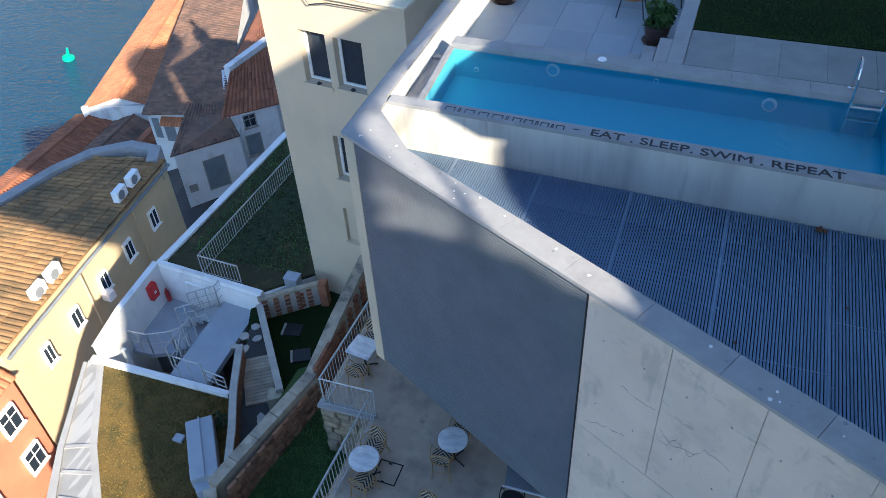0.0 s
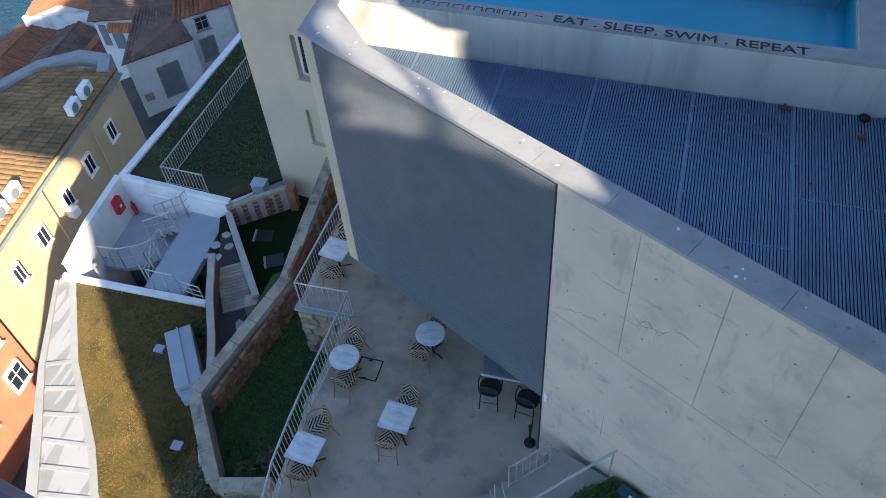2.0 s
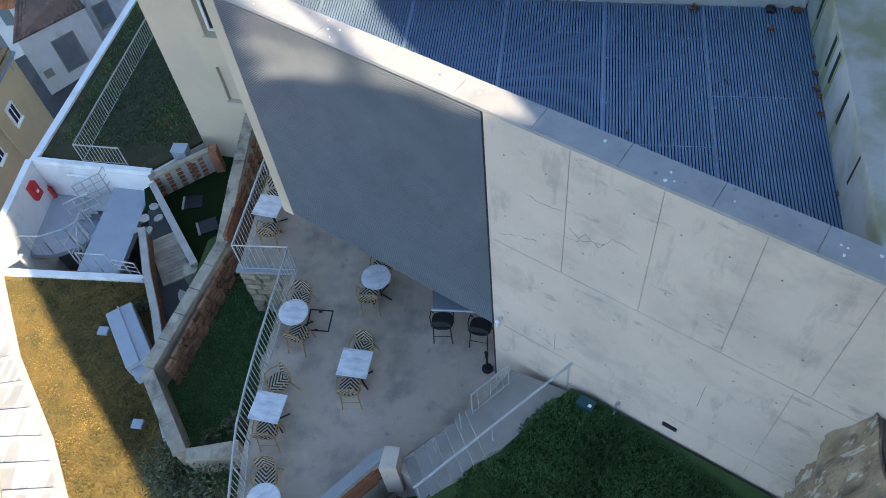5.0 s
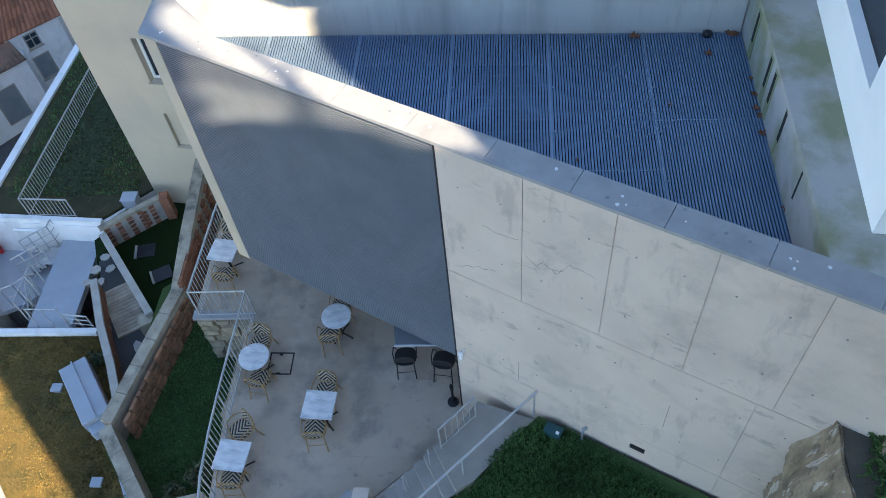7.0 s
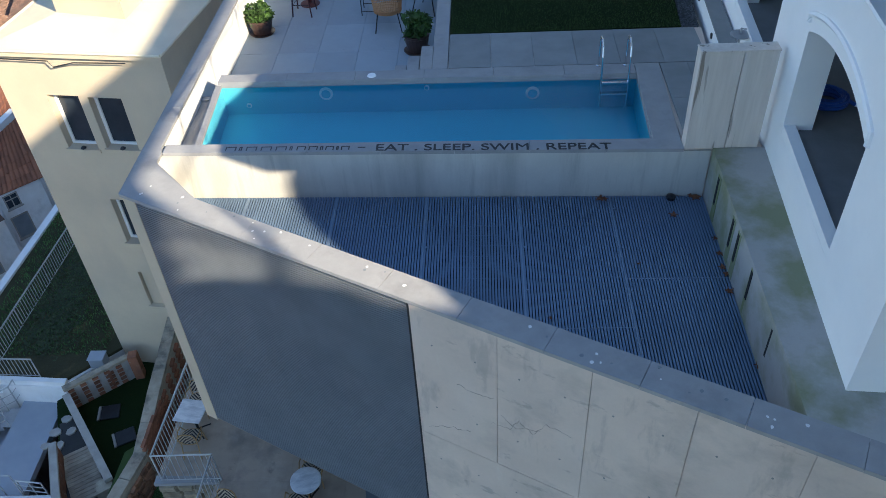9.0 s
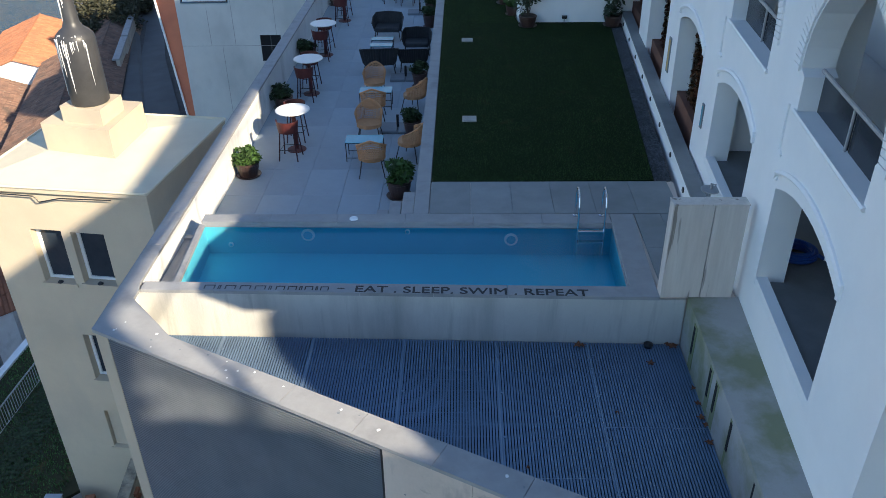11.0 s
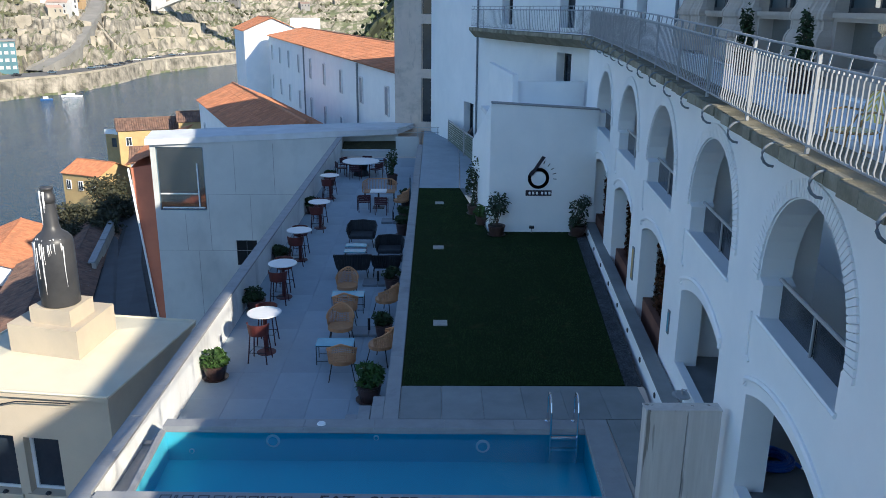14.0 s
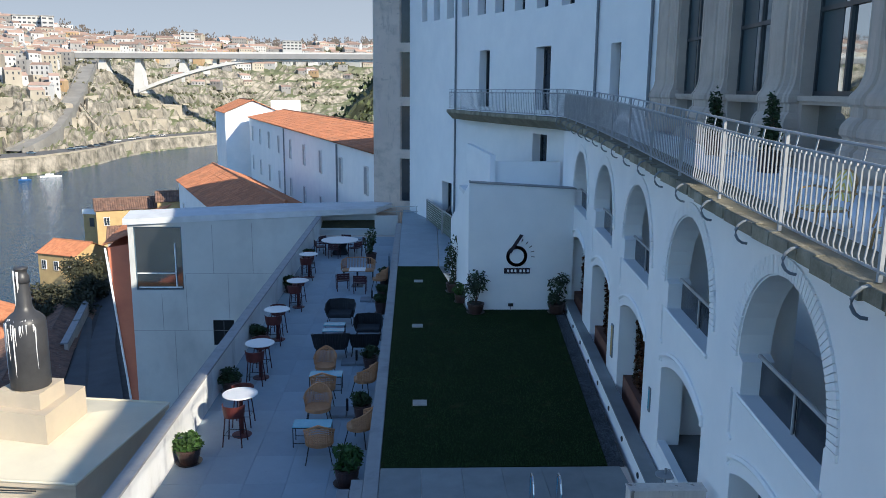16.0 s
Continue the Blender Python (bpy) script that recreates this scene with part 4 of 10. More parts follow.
def bricks(parent, p, q, z0, z1, m, bl=0.23, bh=0.075, out=0.02, holes=False, seed=1):
    """A face of single bricks along p-q, in stretcher bond."""
    L = math.dist(p, q)
    ang = math.atan2(q[1] - p[1], q[0] - p[0])
    bm = bmesh.new()
    add_box(bm, 0.005, bl - 0.005, -out, 0.06, 0.004, bh - 0.006)
    src = None
    r = random.Random(seed)
    z, row = z0, 0
    while z < z1 - bh * 0.5:
        s = -bl / 2 * (row % 2)
        while s < L - 0.02:
            if s >= -0.001 and s + bl <= L + 0.02 and not (holes and (row + int(round(s / bl))) % 2):
                if src is None:
                    o = src = part("brick", bm, m, parent)
                else:
                    o = new("brick", src.data)
                    o.parent = parent
                o.matrix_basis = Matrix.Translation((p[0] + math.cos(ang) * s, p[1] + math.sin(ang) * s, z)) @ Matrix.Rotation(ang, 4, "Z") @ Matrix.Translation((0, -0.01 * r.random(), 0))
            s += bl
        z += bh
        row += 1


bricks(wall_end, (-4.7, 3.36), (-3.1, 5.16), -8.1, -7.44, M["brick"])

# ---------------------------------------------------------------- grass, lawn strip and garden walls
grass_low = setting("ground_grass", "dark green grass bank below the concrete wall", "grass")
prism_part("turf", [(0.46, 6.56), (5.2, 4.1), (5.2, -8.0), (-4.4, -8.0), (-4.6, 2.9), (-2.6, 4.9), (-1.9, 4.75)], -9.6, [-6.25, -6.1, -6.5, -8.0, -8.6, -8.3, -7.4], M["grass_lush"], grass_low)
lawn_strip = setting("ground_lawn_strip", "narrow dark green lawn between garden walls", "lawn")
prism_part("turf", [(-9.2, 11.6), (-9.3, 7.0), (-7.8, 5.2), (-5.6, 5.0), (-6.0, 9.9), (-7.0, 13.5)], -9.9, -9.5, M["grass_lush"], lawn_strip)
court = setting("ground_court", "shaded grass court with stepping stones", "lawn")
prism_part("turf", [(-12.3, 14.0), (-10.6, 10.0), (-8.6, 9.5), (-7.6, 15.6), (-10.7, 15.6)], -10.9, -10.5, M["grass"], court)
M["flag"] = mat("pale_flagstone", (0.42, 0.40, 0.36), (0.32, 0.30, 0.27), 0.85, 3, 40, 0.2)
for x, y, a in ((-10.58, 13.59, 0.2), (-9.87, 12.77, 0.5)):
    sl = thing("manhole_cover", "square grey cover set in the grass", "cover")
    box_part("plate", (-0.26, 0.26, -0.24, 0.24, 0.0, 0.05), M["black_steel"], sl, bevel=0.01)
    box_part("kerb", (-0.34, -0.27, -0.24, 0.24, 0.0, 0.06), M["flag"], sl, bevel=0.01)
    sl.matrix_basis = Matrix.Translation((x, y, -10.5)) @ Matrix.Rotation(a, 4, "Z")

M["rubble_dark"] = mat("dark_rubble", (0.31, 0.155, 0.085), (0.15, 0.085, 0.055), 0.9, 5, 30, 0.4, per_object=0.3)
wall_garden = setting("wall_garden", "old granite-capped garden wall of brick and rubble", "wall")
GW = [(-8.34, 14.9, -8.0), (-8.1, 12.3, -8.0), (-8.06, 10.75, -8.35), (-8.92, 7.33, -8.6), (-7.55, 5.55, -8.6), (-6.45, 5.85, -8.6)]
for i in range(len(GW) - 1):
    p, q = GW[i], GW[i + 1]
    bm = bmesh.new()
    n = max(2, int(math.dist(p, q) / 0.7))
    for k in range(n):
        a, b = lerp(p, q, k / n), lerp(p, q, (k + 1) / n - 0.005)
        prism_part("cap_stone", strip(a, b, 0.30, -1 if i < 3 else -1), [a[2] - 0.1, b[2] - 0.1, b[2] - 0.1, a[2] - 0.1], [a[2], b[2], b[2], a[2]], M["granite"], wall_garden)
    prism_part("body", [t for t in strip(p, q, 0.26, -1)], -11.0, [p[2] - 0.1, q[2] - 0.1, q[2] - 0.1, p[2] - 0.1], M["mortar"], wall_garden)
# the faces that the camera sees: east side
rubble(wall_garden, (-8.92 + 0.28, 7.33), (-8.06 + 0.0, 10.75), -9.5, -8.6, 0.22, 7, 0.05, M["rubble_dark"])
bricks(wall_garden, (-8.08, 10.8), (-8.08, 12.3), -9.4, -8.15, M["brick"], holes=False, seed=5)
bricks(wall_garden, (-8.08, 12.3), (-8.25, 14.6), -9.4, -8.15, M["brick"], 0.26, 0.11, 0.03, True, 6)
tile_wall = setting("wall_lattice", "garden wall of pierced red brick with a stone cap", "wall")
prism_part("cap", strip((-11.65, 13.66), (-10.20, 14.84), 0.18), -9.68, -9.60, M["granite"], tile_wall)
prism_part("core", strip((-11.60, 13.76), (-10.20, 14.90), 0.1), -10.5, -9.68, M["flag"], tile_wall)
bricks(tile_wall, (-11.60, 13.73), (-10.20, 14.87), -10.45, -9.70, M["brick"], 0.17, 0.08, 0.03, True, 8)
prism_part("end_pier", [(-10.22, 14.76), (-9.98, 14.82), (-10.04, 15.1), (-10.28, 15.04)], -10.5, -9.58, M["brick"], tile_wall)

# plank path between white kerb walls
path_walls = setting("wall_path", "two white-capped garden walls beside a plank path", "wall")
PWL = [(-11.5, 12.05), (-10.85, 10.62), (-10.2, 9.45), (-9.5, 8.0)]
for p, q in zip(PWL, PWL[1:]):
    prism_part("cap", strip(p, q, 0.20, 1), -9.88, -9.78, M["flag"], path_walls)
    prism_part("body", strip(p, q, 0.17, 1), -10.9, -9.88, M["brick"], path_walls)
prism_part("cap", strip((-11.74, 13.62), (-9.60, 10.95), 0.20, 1), -9.88, -9.78, M["flag"], path_walls)
prism_part("body", strip((-11.72, 13.60), (-9.62, 10.97), 0.17, 1), -10.9, -9.88, M["mortar"], path_walls)
prism_part("end_pier", [(-9.75, 10.65), (-9.42, 10.9), (-9.6, 11.25), (-9.9, 11.0)], -10.9, -9.95, M["granite"], path_walls)
plank_path = setting("floor_planks", "weathered grey plank path with flagstones", "floor")
pa, pb = Vector((-11.36, 12.10)), Vector((-10.45, 10.73))
pd = (pb - pa).normalized()
pn = Vector((-pd.y, pd.x))
prism_part("bed", [(-11.9, 13.2), (-11.4, 12.0), (-9.6, 8.2), (-8.9, 8.6), (-9.4, 11.0), (-11.5, 13.5)], -11.0, -10.49, M["asphalt"], plank_path)
for k in range(14):
    a, b = pa + pd * (k * 0.122), pa + pd * (k * 0.122 + 0.112)
    prism_part("plank", [tuple(a - pn * 0.10), tuple(b - pn * 0.10), tuple(b + pn * 0.72), tuple(a + pn * 0.72)], -10.49, -10.43, M["wood"], plank_path)
for k, (x, y, w, h, an) in enumerate(((-9.85, 10.35, 0.5, 0.26, -0.9), (-9.62, 10.0, 0.5, 0.26, -0.9), (-9.4, 9.6, 0.5, 0.3, -0.9), (-11.9, 12.9, 0.36, 0.3, 0.3), (-11.45, 12.95, 0.3, 0.26, 0.9), (-11.6, 12.45, 0.34, 0.24, 1.4), (-11.75, 13.35, 0.3, 0.24, 0.2), (-12.0, 12.45, 0.26, 0.24, 0.7))):
    bm = bmesh.new()
    r = random.Random(k)
    add_prism(bm, [(w / 2 * math.cos(t) * (0.85 + 0.3 * r.random()), h / 2 * math.sin(t) * (0.85 + 0.3 * r.random())) for t in [i * math.pi / 3.5 + 0.3 for i in range(7)]], 0.0, 0.05)
    o = part("flagstone", bm, M["flag"], plank_path)
    o.matrix_basis = Matrix.Translation((x, y, -10.49)) @ Matrix.Rotation(an, 4, "Z")

# ---------------------------------------------------------------- white service block: green roof, walkway, stairs, sedum roof
annex = setting("annex", "white service building with planted roofs", "building")
GR = [(-15.96, 14.5), (-12.0, 14.22), (-10.8, 15.5), (-10.7, 24.0), (-13.0, 31.0), (-15.0, 31.0)]
prism_part("block", [(-15.9, 14.56), (-12.0, 14.28), (-10.8, 15.6), (-10.7, 24.0), (-13.0, 31.0), (-14.9, 31.0)], -22.0, -10.12, M["white_old"], annex)
prism_part("roof_grass", [(-15.75, 14.72), (-12.0, 14.45), (-10.8, 15.6), (-10.7, 24.0), (-13.0, 31.0), (-14.7, 31.0)], -10.12, -10.02, M["grass_dark"], annex)
prism_part("kerb", strip((-15.98, 14.46), (-11.95, 14.20), 0.16), -10.14, -9.93, M["white_old"], annex)
prism_part("kerb", [(-15.98, 14.46), (-15.72, 14.7), (-14.75, 31.0), (-15.02, 31.0)], -10.14, -9.931, M["white_old"], annex)
railing("roof_railing", "grey steel railing on the planted roof", [(-12.80, 14.50, -10.02), (-14.25, 14.56, -10.02), (-14.17, 16.5, -10.02), (-14.08, 18.4, -10.02), (-14.0, 20.3, -10.02), (-13.9, 22.5, -10.02), (-13.75, 25.5, -10.02)], 0.76, M["steel"], 0.12, 0.024, 0.01)
cube = thing("vent_box", "pale grey metal vent box on the planted roof", "vent box")
box_part("case", (-11.42, -10.99, 14.80, 15.14, -10.02, -9.68), M["blue_floor"], cube, bevel=0.01)
box_part("lid", (-11.44, -10.97, 14.78, 15.16, -9.68, -9.65), M["blue_floor"], cube, bevel=0.01)
# walkway and sunken yard
prism_part("walkway_floor", [(-13.50, 14.4), (-13.45, 11.16), (-12.18, 11.16), (-12.28, 14.3)], -11.0, -10.8, M["blue_floor"], annex, "pale painted walkway floor")
prism_part("yard_floor", [(-15.9, 14.5), (-13.5, 14.4), (-13.5, 12.95), (-13.95, 12.80), (-14.30, 12.42), (-14.95, 12.10), (-15.78, 12.05)], -11.66, -11.5, M["blue_floor"], annex)
prism_part("pit_floor", [(-16.0, 13.0), (-13.4, 13.0), (-13.4, 11.0), (-15.7, 11.0)], -13.7, -13.6, M["brick"], annex)
prism_part("pit_wall", [(-15.85, 12.9), (-13.4, 12.9), (-13.4, 13.1), (-15.85, 13.1)], -13.6, -11.67, M["paver_grey"], annex)
prism_part("corner_post", [(-15.30, 11.38), (-15.18, 11.38), (-15.18, 11.50), (-15.30, 11.50)], -13.6, -10.62, M["white_old"], annex)
prism_part("yard_wall", [(-16.10, 14.5), (-15.91, 14.5), (-15.78, 12.44), (-15.47, 10.95), (-15.66, 10.85), (-15.96, 12.44)], -22.0, -10.0, M["white_old"], annex)
prism_part("yard_cap", [(-16.12, 14.5), (-15.90, 14.5), (-15.77, 12.44), (-15.46, 10.95), (-15.68, 10.83), (-15.98, 12.44)], -10.0, -9.95, M["white_old"], annex)
prism_part("back_wall", [(-15.9, 14.42), (-12.0, 14.15), (-12.0, 14.3), (-15.9, 14.56)], -12.0, -10.1, M["white_old"], annex)
tube_part("strip_light", [(-14.85, 14.30, -10.35), (-13.95, 14.24, -10.35)], 0.035, M["white"], annex)
for k in range(4):
    box_part("tread", (-13.82 - 0.29 * k, -13.50 - 0.29 * k, 13.38, 14.02, -10.84 - 0.175 * (k + 1) + 0.17 - 0.03, -10.84 - 0.175 * (k + 1) + 0.17), M["steel"], annex)
    box_part("riser", (-13.80 - 0.29 * k, -13.785 - 0.29 * k, 13.40, 14.0, -11.02 - 0.175 * k, -10.86 - 0.175 * k), M["paver_grey"], annex)
for k in range(9):
    y = 12.62 - 0.17 * k
    box_part("tread", (-14.0, -13.48, y - 0.17, y, -11.55 - 0.19 * k - 0.03, -11.55 - 0.19 * k), M["steel"], annex)


def sloped_railing(name, label, base, material, rails=(0.3, 0.6, 0.9), post_gap=0.7):
    """Light service railing: posts and several rails that follow a sloping line."""
    ob = thing(name, label, "railing", group="railings of the service yard")
    pts = [Vector(p) for p in base]
    for h in rails:
        tube_part("rail", [p + Vector((0, 0, h)) for p in pts], 0.022 if h == rails[-1] else 0.013, material, ob, 6)
    for a, b in zip(pts, pts[1:]):
        n = max(1, round((b - a).length / post_gap))
        for k in range(n + 1):
            p = a.lerp(b, k / n)
            tube_part("post", [p, p + Vector((0, 0, rails[-1]))], 0.018, material, ob, 6)
    return ob


SVC = "grey-white steel railing in the service yard"
sloped_railing("stair_railing", SVC, [(-14.72, 13.36, -11.5), (-13.52, 13.36, -10.8)], M["rail_white"], post_gap=0.4)
sloped_railing("stair_railing", SVC, [(-14.72, 14.04, -11.5), (-13.52, 14.04, -10.8), (-13.50, 14.30, -10.8)], M["rail_white"], post_gap=0.45)
sloped_railing("yard_railing", SVC, [(-15.62, 12.10, -11.5), (-14.95, 12.14, -11.5), (-14.32, 12.46, -11.5), (-13.98, 12.82, -11.5)], M["rail_white"], (0.45, 0.9), 0.42)
sloped_railing("yard_railing", SVC, [(-13.52, 12.72, -10.8), (-13.50, 11.4, -10.8)], M["rail_white"], (0.45, 0.9), 0.45)
sloped_railing("stair_railing", SVC, [(-14.02, 12.64, -11.55), (-14.02, 11.2, -13.2)], M["rail_white"], (0.3, 0.6, 0.9), 0.4)
sloped_railing("walkway_railing", SVC, [(-13.1, 11.18, -10.8), (-12.2, 11.18, -10.8)], M["rail_white"], (0.9,), 0.45)
sloped_railing("walkway_railing", SVC, [(-12.15, 11.2, -10.8), (-11.45, 11.12, -10.8)], M["rail_white"], (0.2, 0.42, 0.64), 0.35)
firebox = thing("hose_cabinet", "red fire hose cabinet on a white wall", "cabinet")
box_part("case", (-15.87, -15.70, 13.58, 13.92, -10.80, -10.24), M["white"], firebox)
M["red"] = mat("red_enamel", (0.55, 0.03, 0.03), (0.4, 0.02, 0.02), 0.4, 3, 30, 0.0)
firebox.children[0].data.materials[0] = M["red"]
box_part("door", (-15.70, -15.68, 13.60, 13.90, -10.78, -10.26), M["red"], firebox)
box_part("badge", (-15.68, -15.675, 13.70, 13.80, -10.58, -10.47), M["white"], firebox)
ext = thing("fire_extinguisher", "red fire extinguisher on a white wall", "extinguisher")
bm = bmesh.new()
add_lathe(bm, [(0.02, 0), (0.08, 0.03), (0.08, 0.42), (0.03, 0.5), (0.03, 0.56)], 12, Matrix.Translation((-15.74, 14.24, -11.42)))
part("bottle", bm, M["red"], ext, smooth=True)
tube_part("hose", [(-15.74, 14.24, -10.87), (-15.66, 14.2, -10.92), (-15.64, 14.2, -11.2)], 0.015, M["black_steel"], ext)

# sedum roof with a glazed edge strip
SEDUM_IN = [(-15.62, 10.9), (-13.93, 8.4), (-12.03, 6.24), (-10.73, 4.4), (-9.0, 1.6)]
SEDUM_OUT = [(-16.25, 10.75), (-14.95, 8.0), (-13.80, 6.0), (-12.70, 4.05), (-11.2, 1.1)]
SED_R = [(-11.35, 11.0), (-10.75, 10.2), (-10.0, 8.9), (-9.3, 7.5), (-8.2, 5.2), (-7.0, 2.2)]
sedum = setting("roof_sedum", "planted roof of yellowed moss and sedum", "roof")
prism_part("moss_bed", SEDUM_IN + SED_R[::-1], -11.4, -10.8, M["moss"], sedum)
prism_part("block", SEDUM_OUT + SED_R[::-1], -20.0, -11.41, M["white_old"], sedum)
prism_part("edge_wall", strip((-16.0, 10.98), (-11.3, 11.06), 0.16, -1), -13.6, -10.62, M["white_old"], sedum)
verts, faces = [], []
r = random.Random(9)
for _ in range(26000):
    k = r.randrange(4)
    t, s = r.random(), r.random()
    a = lerp(SEDUM_IN[k], SEDUM_IN[k + 1], t)
    b = lerp(SED_R[k], SED_R[k + 1], t)
    x, y = lerp(a, b, s)
    h, w, an = 0.02 + 0.045 * r.random(), 0.014 + 0.016 * r.random(), r.random() * 6.28
    c, q = math.cos(an) * w, math.sin(an) * w
    i = len(verts)
    verts += [(x - c, y - q, -10.81), (x + c, y + q, -10.81), (x + (r.random() - 0.5) * 0.05, y + (r.random() - 0.5) * 0.05, -10.8 + h)]
    faces.append((i, i + 1, i + 2))
M["sedum_tuft"] = mat("sedum_tuft", (0.25, 0.165, 0.042), (0.085, 0.075, 0.026), 0.95, 1.0, 10, 0.0, island=0.4)
tagged(raw("sedum", verts, faces, M["sedum_tuft"]), "low yellow-brown sedum tufts", "plants", kind="stuff")
M["zinc"] = mat("pale_grey_roof_metal", (0.36, 0.355, 0.34), (0.30, 0.295, 0.285), 0.5, 1.5, 30, 0.03)
glaz = setting("glazed_strip", "sloping glazed strip along the roof edge", "roof glazing")
M["pane"] = mat("roof_glass_painted_streaks", (0.29, 0.288, 0.275), (0.235, 0.233, 0.222), 0.35, 1.5, 20, 0.0, spec=0.7)
# pale streaks mixed into the colour imitate reflections and beams behind the glass
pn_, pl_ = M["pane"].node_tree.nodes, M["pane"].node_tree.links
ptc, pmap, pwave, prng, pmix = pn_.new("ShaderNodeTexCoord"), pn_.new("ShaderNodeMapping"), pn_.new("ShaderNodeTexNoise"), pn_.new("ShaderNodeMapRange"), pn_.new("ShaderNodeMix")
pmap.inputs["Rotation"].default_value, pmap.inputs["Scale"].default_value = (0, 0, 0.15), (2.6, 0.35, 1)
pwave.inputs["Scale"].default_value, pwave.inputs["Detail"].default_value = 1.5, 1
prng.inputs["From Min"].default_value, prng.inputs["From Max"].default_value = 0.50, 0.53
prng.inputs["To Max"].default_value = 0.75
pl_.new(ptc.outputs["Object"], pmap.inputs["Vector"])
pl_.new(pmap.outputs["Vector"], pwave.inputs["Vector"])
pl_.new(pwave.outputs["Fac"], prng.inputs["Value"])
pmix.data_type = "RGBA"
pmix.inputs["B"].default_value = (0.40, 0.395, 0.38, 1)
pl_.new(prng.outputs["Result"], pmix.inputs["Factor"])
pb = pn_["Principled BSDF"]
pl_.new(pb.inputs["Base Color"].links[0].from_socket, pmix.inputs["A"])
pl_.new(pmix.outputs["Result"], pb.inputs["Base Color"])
for k in range(4):
    ni = 1 if k == 0 else 3
    for j in range(ni):
        a0, a1 = lerp(SEDUM_IN[k], SEDUM_IN[k + 1], j / ni), lerp(SEDUM_IN[k], SEDUM_IN[k + 1], (j + 1) / ni)
        b0, b1 = lerp(SEDUM_OUT[k], SEDUM_OUT[k + 1], j / ni), lerp(SEDUM_OUT[k], SEDUM_OUT[k + 1], (j + 1) / ni)
        g0, g1 = lerp(b0, a0, 0.16), lerp(b1, a1, 0.16)
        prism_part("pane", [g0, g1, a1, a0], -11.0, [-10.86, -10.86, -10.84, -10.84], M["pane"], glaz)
        prism_part("gutter", [b0, b1, g1, g0], -11.4, -10.78, M["zinc"], glaz)
        prism_part("mullion", strip(g0, a0, 0.11), -10.9, -10.825, M["zinc"], glaz)
    prism_part("inner_frame", strip(SEDUM_IN[k], SEDUM_IN[k + 1], 0.2, -1), -10.95, -10.77, M["zinc"], glaz)

duct = thing("roof_duct", "long ribbed grey metal duct box on the planted roof", "duct")
dm = Matrix.Translation((-10.87, 9.02, -10.8)) @ Matrix.Rotation(math.atan2(-1.5, 1.14), 4, "Z")
bm = bmesh.new()
add_box(bm, -0.95, 0.95, -0.36, 0.36, 0.06, 0.52, bevel=0.02)
o = part("case", bm, M["blue_floor"], duct)
bm = bmesh.new()
add_box(bm, -0.97, 0.97, -0.02, 0.02, 0.5, 0.56)
part("seam", bm, M["blue_floor"], duct)
bm = bmesh.new()
add_box(bm, 0.95, 1.25, -0.28, 0.28, 0.02, 0.36, bevel=0.02)
part("cowl", bm, M["blue_floor"], duct)
bm = bmesh.new()
add_box(bm, -0.9, 0.9, -0.3, 0.3, 0.0, 0.06)
part("skid", bm, M["black_steel"], duct)
duct.matrix_basis = dm
duct2 = copy_thing(duct, Matrix.Translation((-9.15, 6.9, -10.8)) @ Matrix.Rotation(math.atan2(-1.5, 0.9), 4, "Z") @ Matrix.Diagonal((0.55, 0.6, 0.6, 1)))
for x, y in ((-11.9, 9.3), (-10.0, 6.8)):
    lid = thing("roof_outlet", "small pale square outlet lid on the planted roof", "outlet")
    box_part("lid", (x - 0.14, x + 0.14, y - 0.12, y + 0.12, -10.82, -10.72), M["blue_floor"], lid, bevel=0.01)

# ---------------------------------------------------------------- tiled roofs and houses
def tiled_slope(name, a, b, c, d, material, parent, tw=0.24, th=0.42, seed=0, bulge=0.05):
    """Courses of curved clay tiles on the slope a-b (eave) to d-c (ridge)."""
    a, b, c, d = (Vector(p) for p in (a, b, c, d))
    n = (b - a).cross(d - a).normalized()
    if n.z < 0:
        n = -n
    r = random.Random(seed)
    cols = max(2, int((b - a).length / tw))
    rows = max(2, int((d - a).length / th))
    verts, faces = [], []

    def at(u, v):
        return (a.lerp(b, u)).lerp(d.lerp(c, u), v)

    for j in range(rows):
        for i in range(cols):
            u0, u1 = i / cols, (i + 0.96) / cols
            v0, v1 = j / rows, (j + 1.08) / rows
            lift = 0.012 + 0.02 * r.random()
            k = len(verts)
            for v, h in ((v0, lift + 0.03), (min(v1, 1.0), lift)):
                for u, w in ((u0, 0.0), (u0 * 0.7 + u1 * 0.3, bulge), (u0 * 0.3 + u1 * 0.7, bulge), (u1, 0.0)):
                    verts.append(at(u, v) + n * (h + w))
            faces += [(k, k + 1, k + 5, k + 4), (k + 1, k + 2, k + 6, k + 5), (k + 2, k + 3, k + 7, k + 6), (k, k + 1, k + 2, k + 3)]
    ob = raw(name, verts, faces, material, parent)
    ob["kind"] = "stuff"
    under = raw("roof_board", [a, b, c, d], [(0, 1, 2, 3)], material, parent)
    return ob


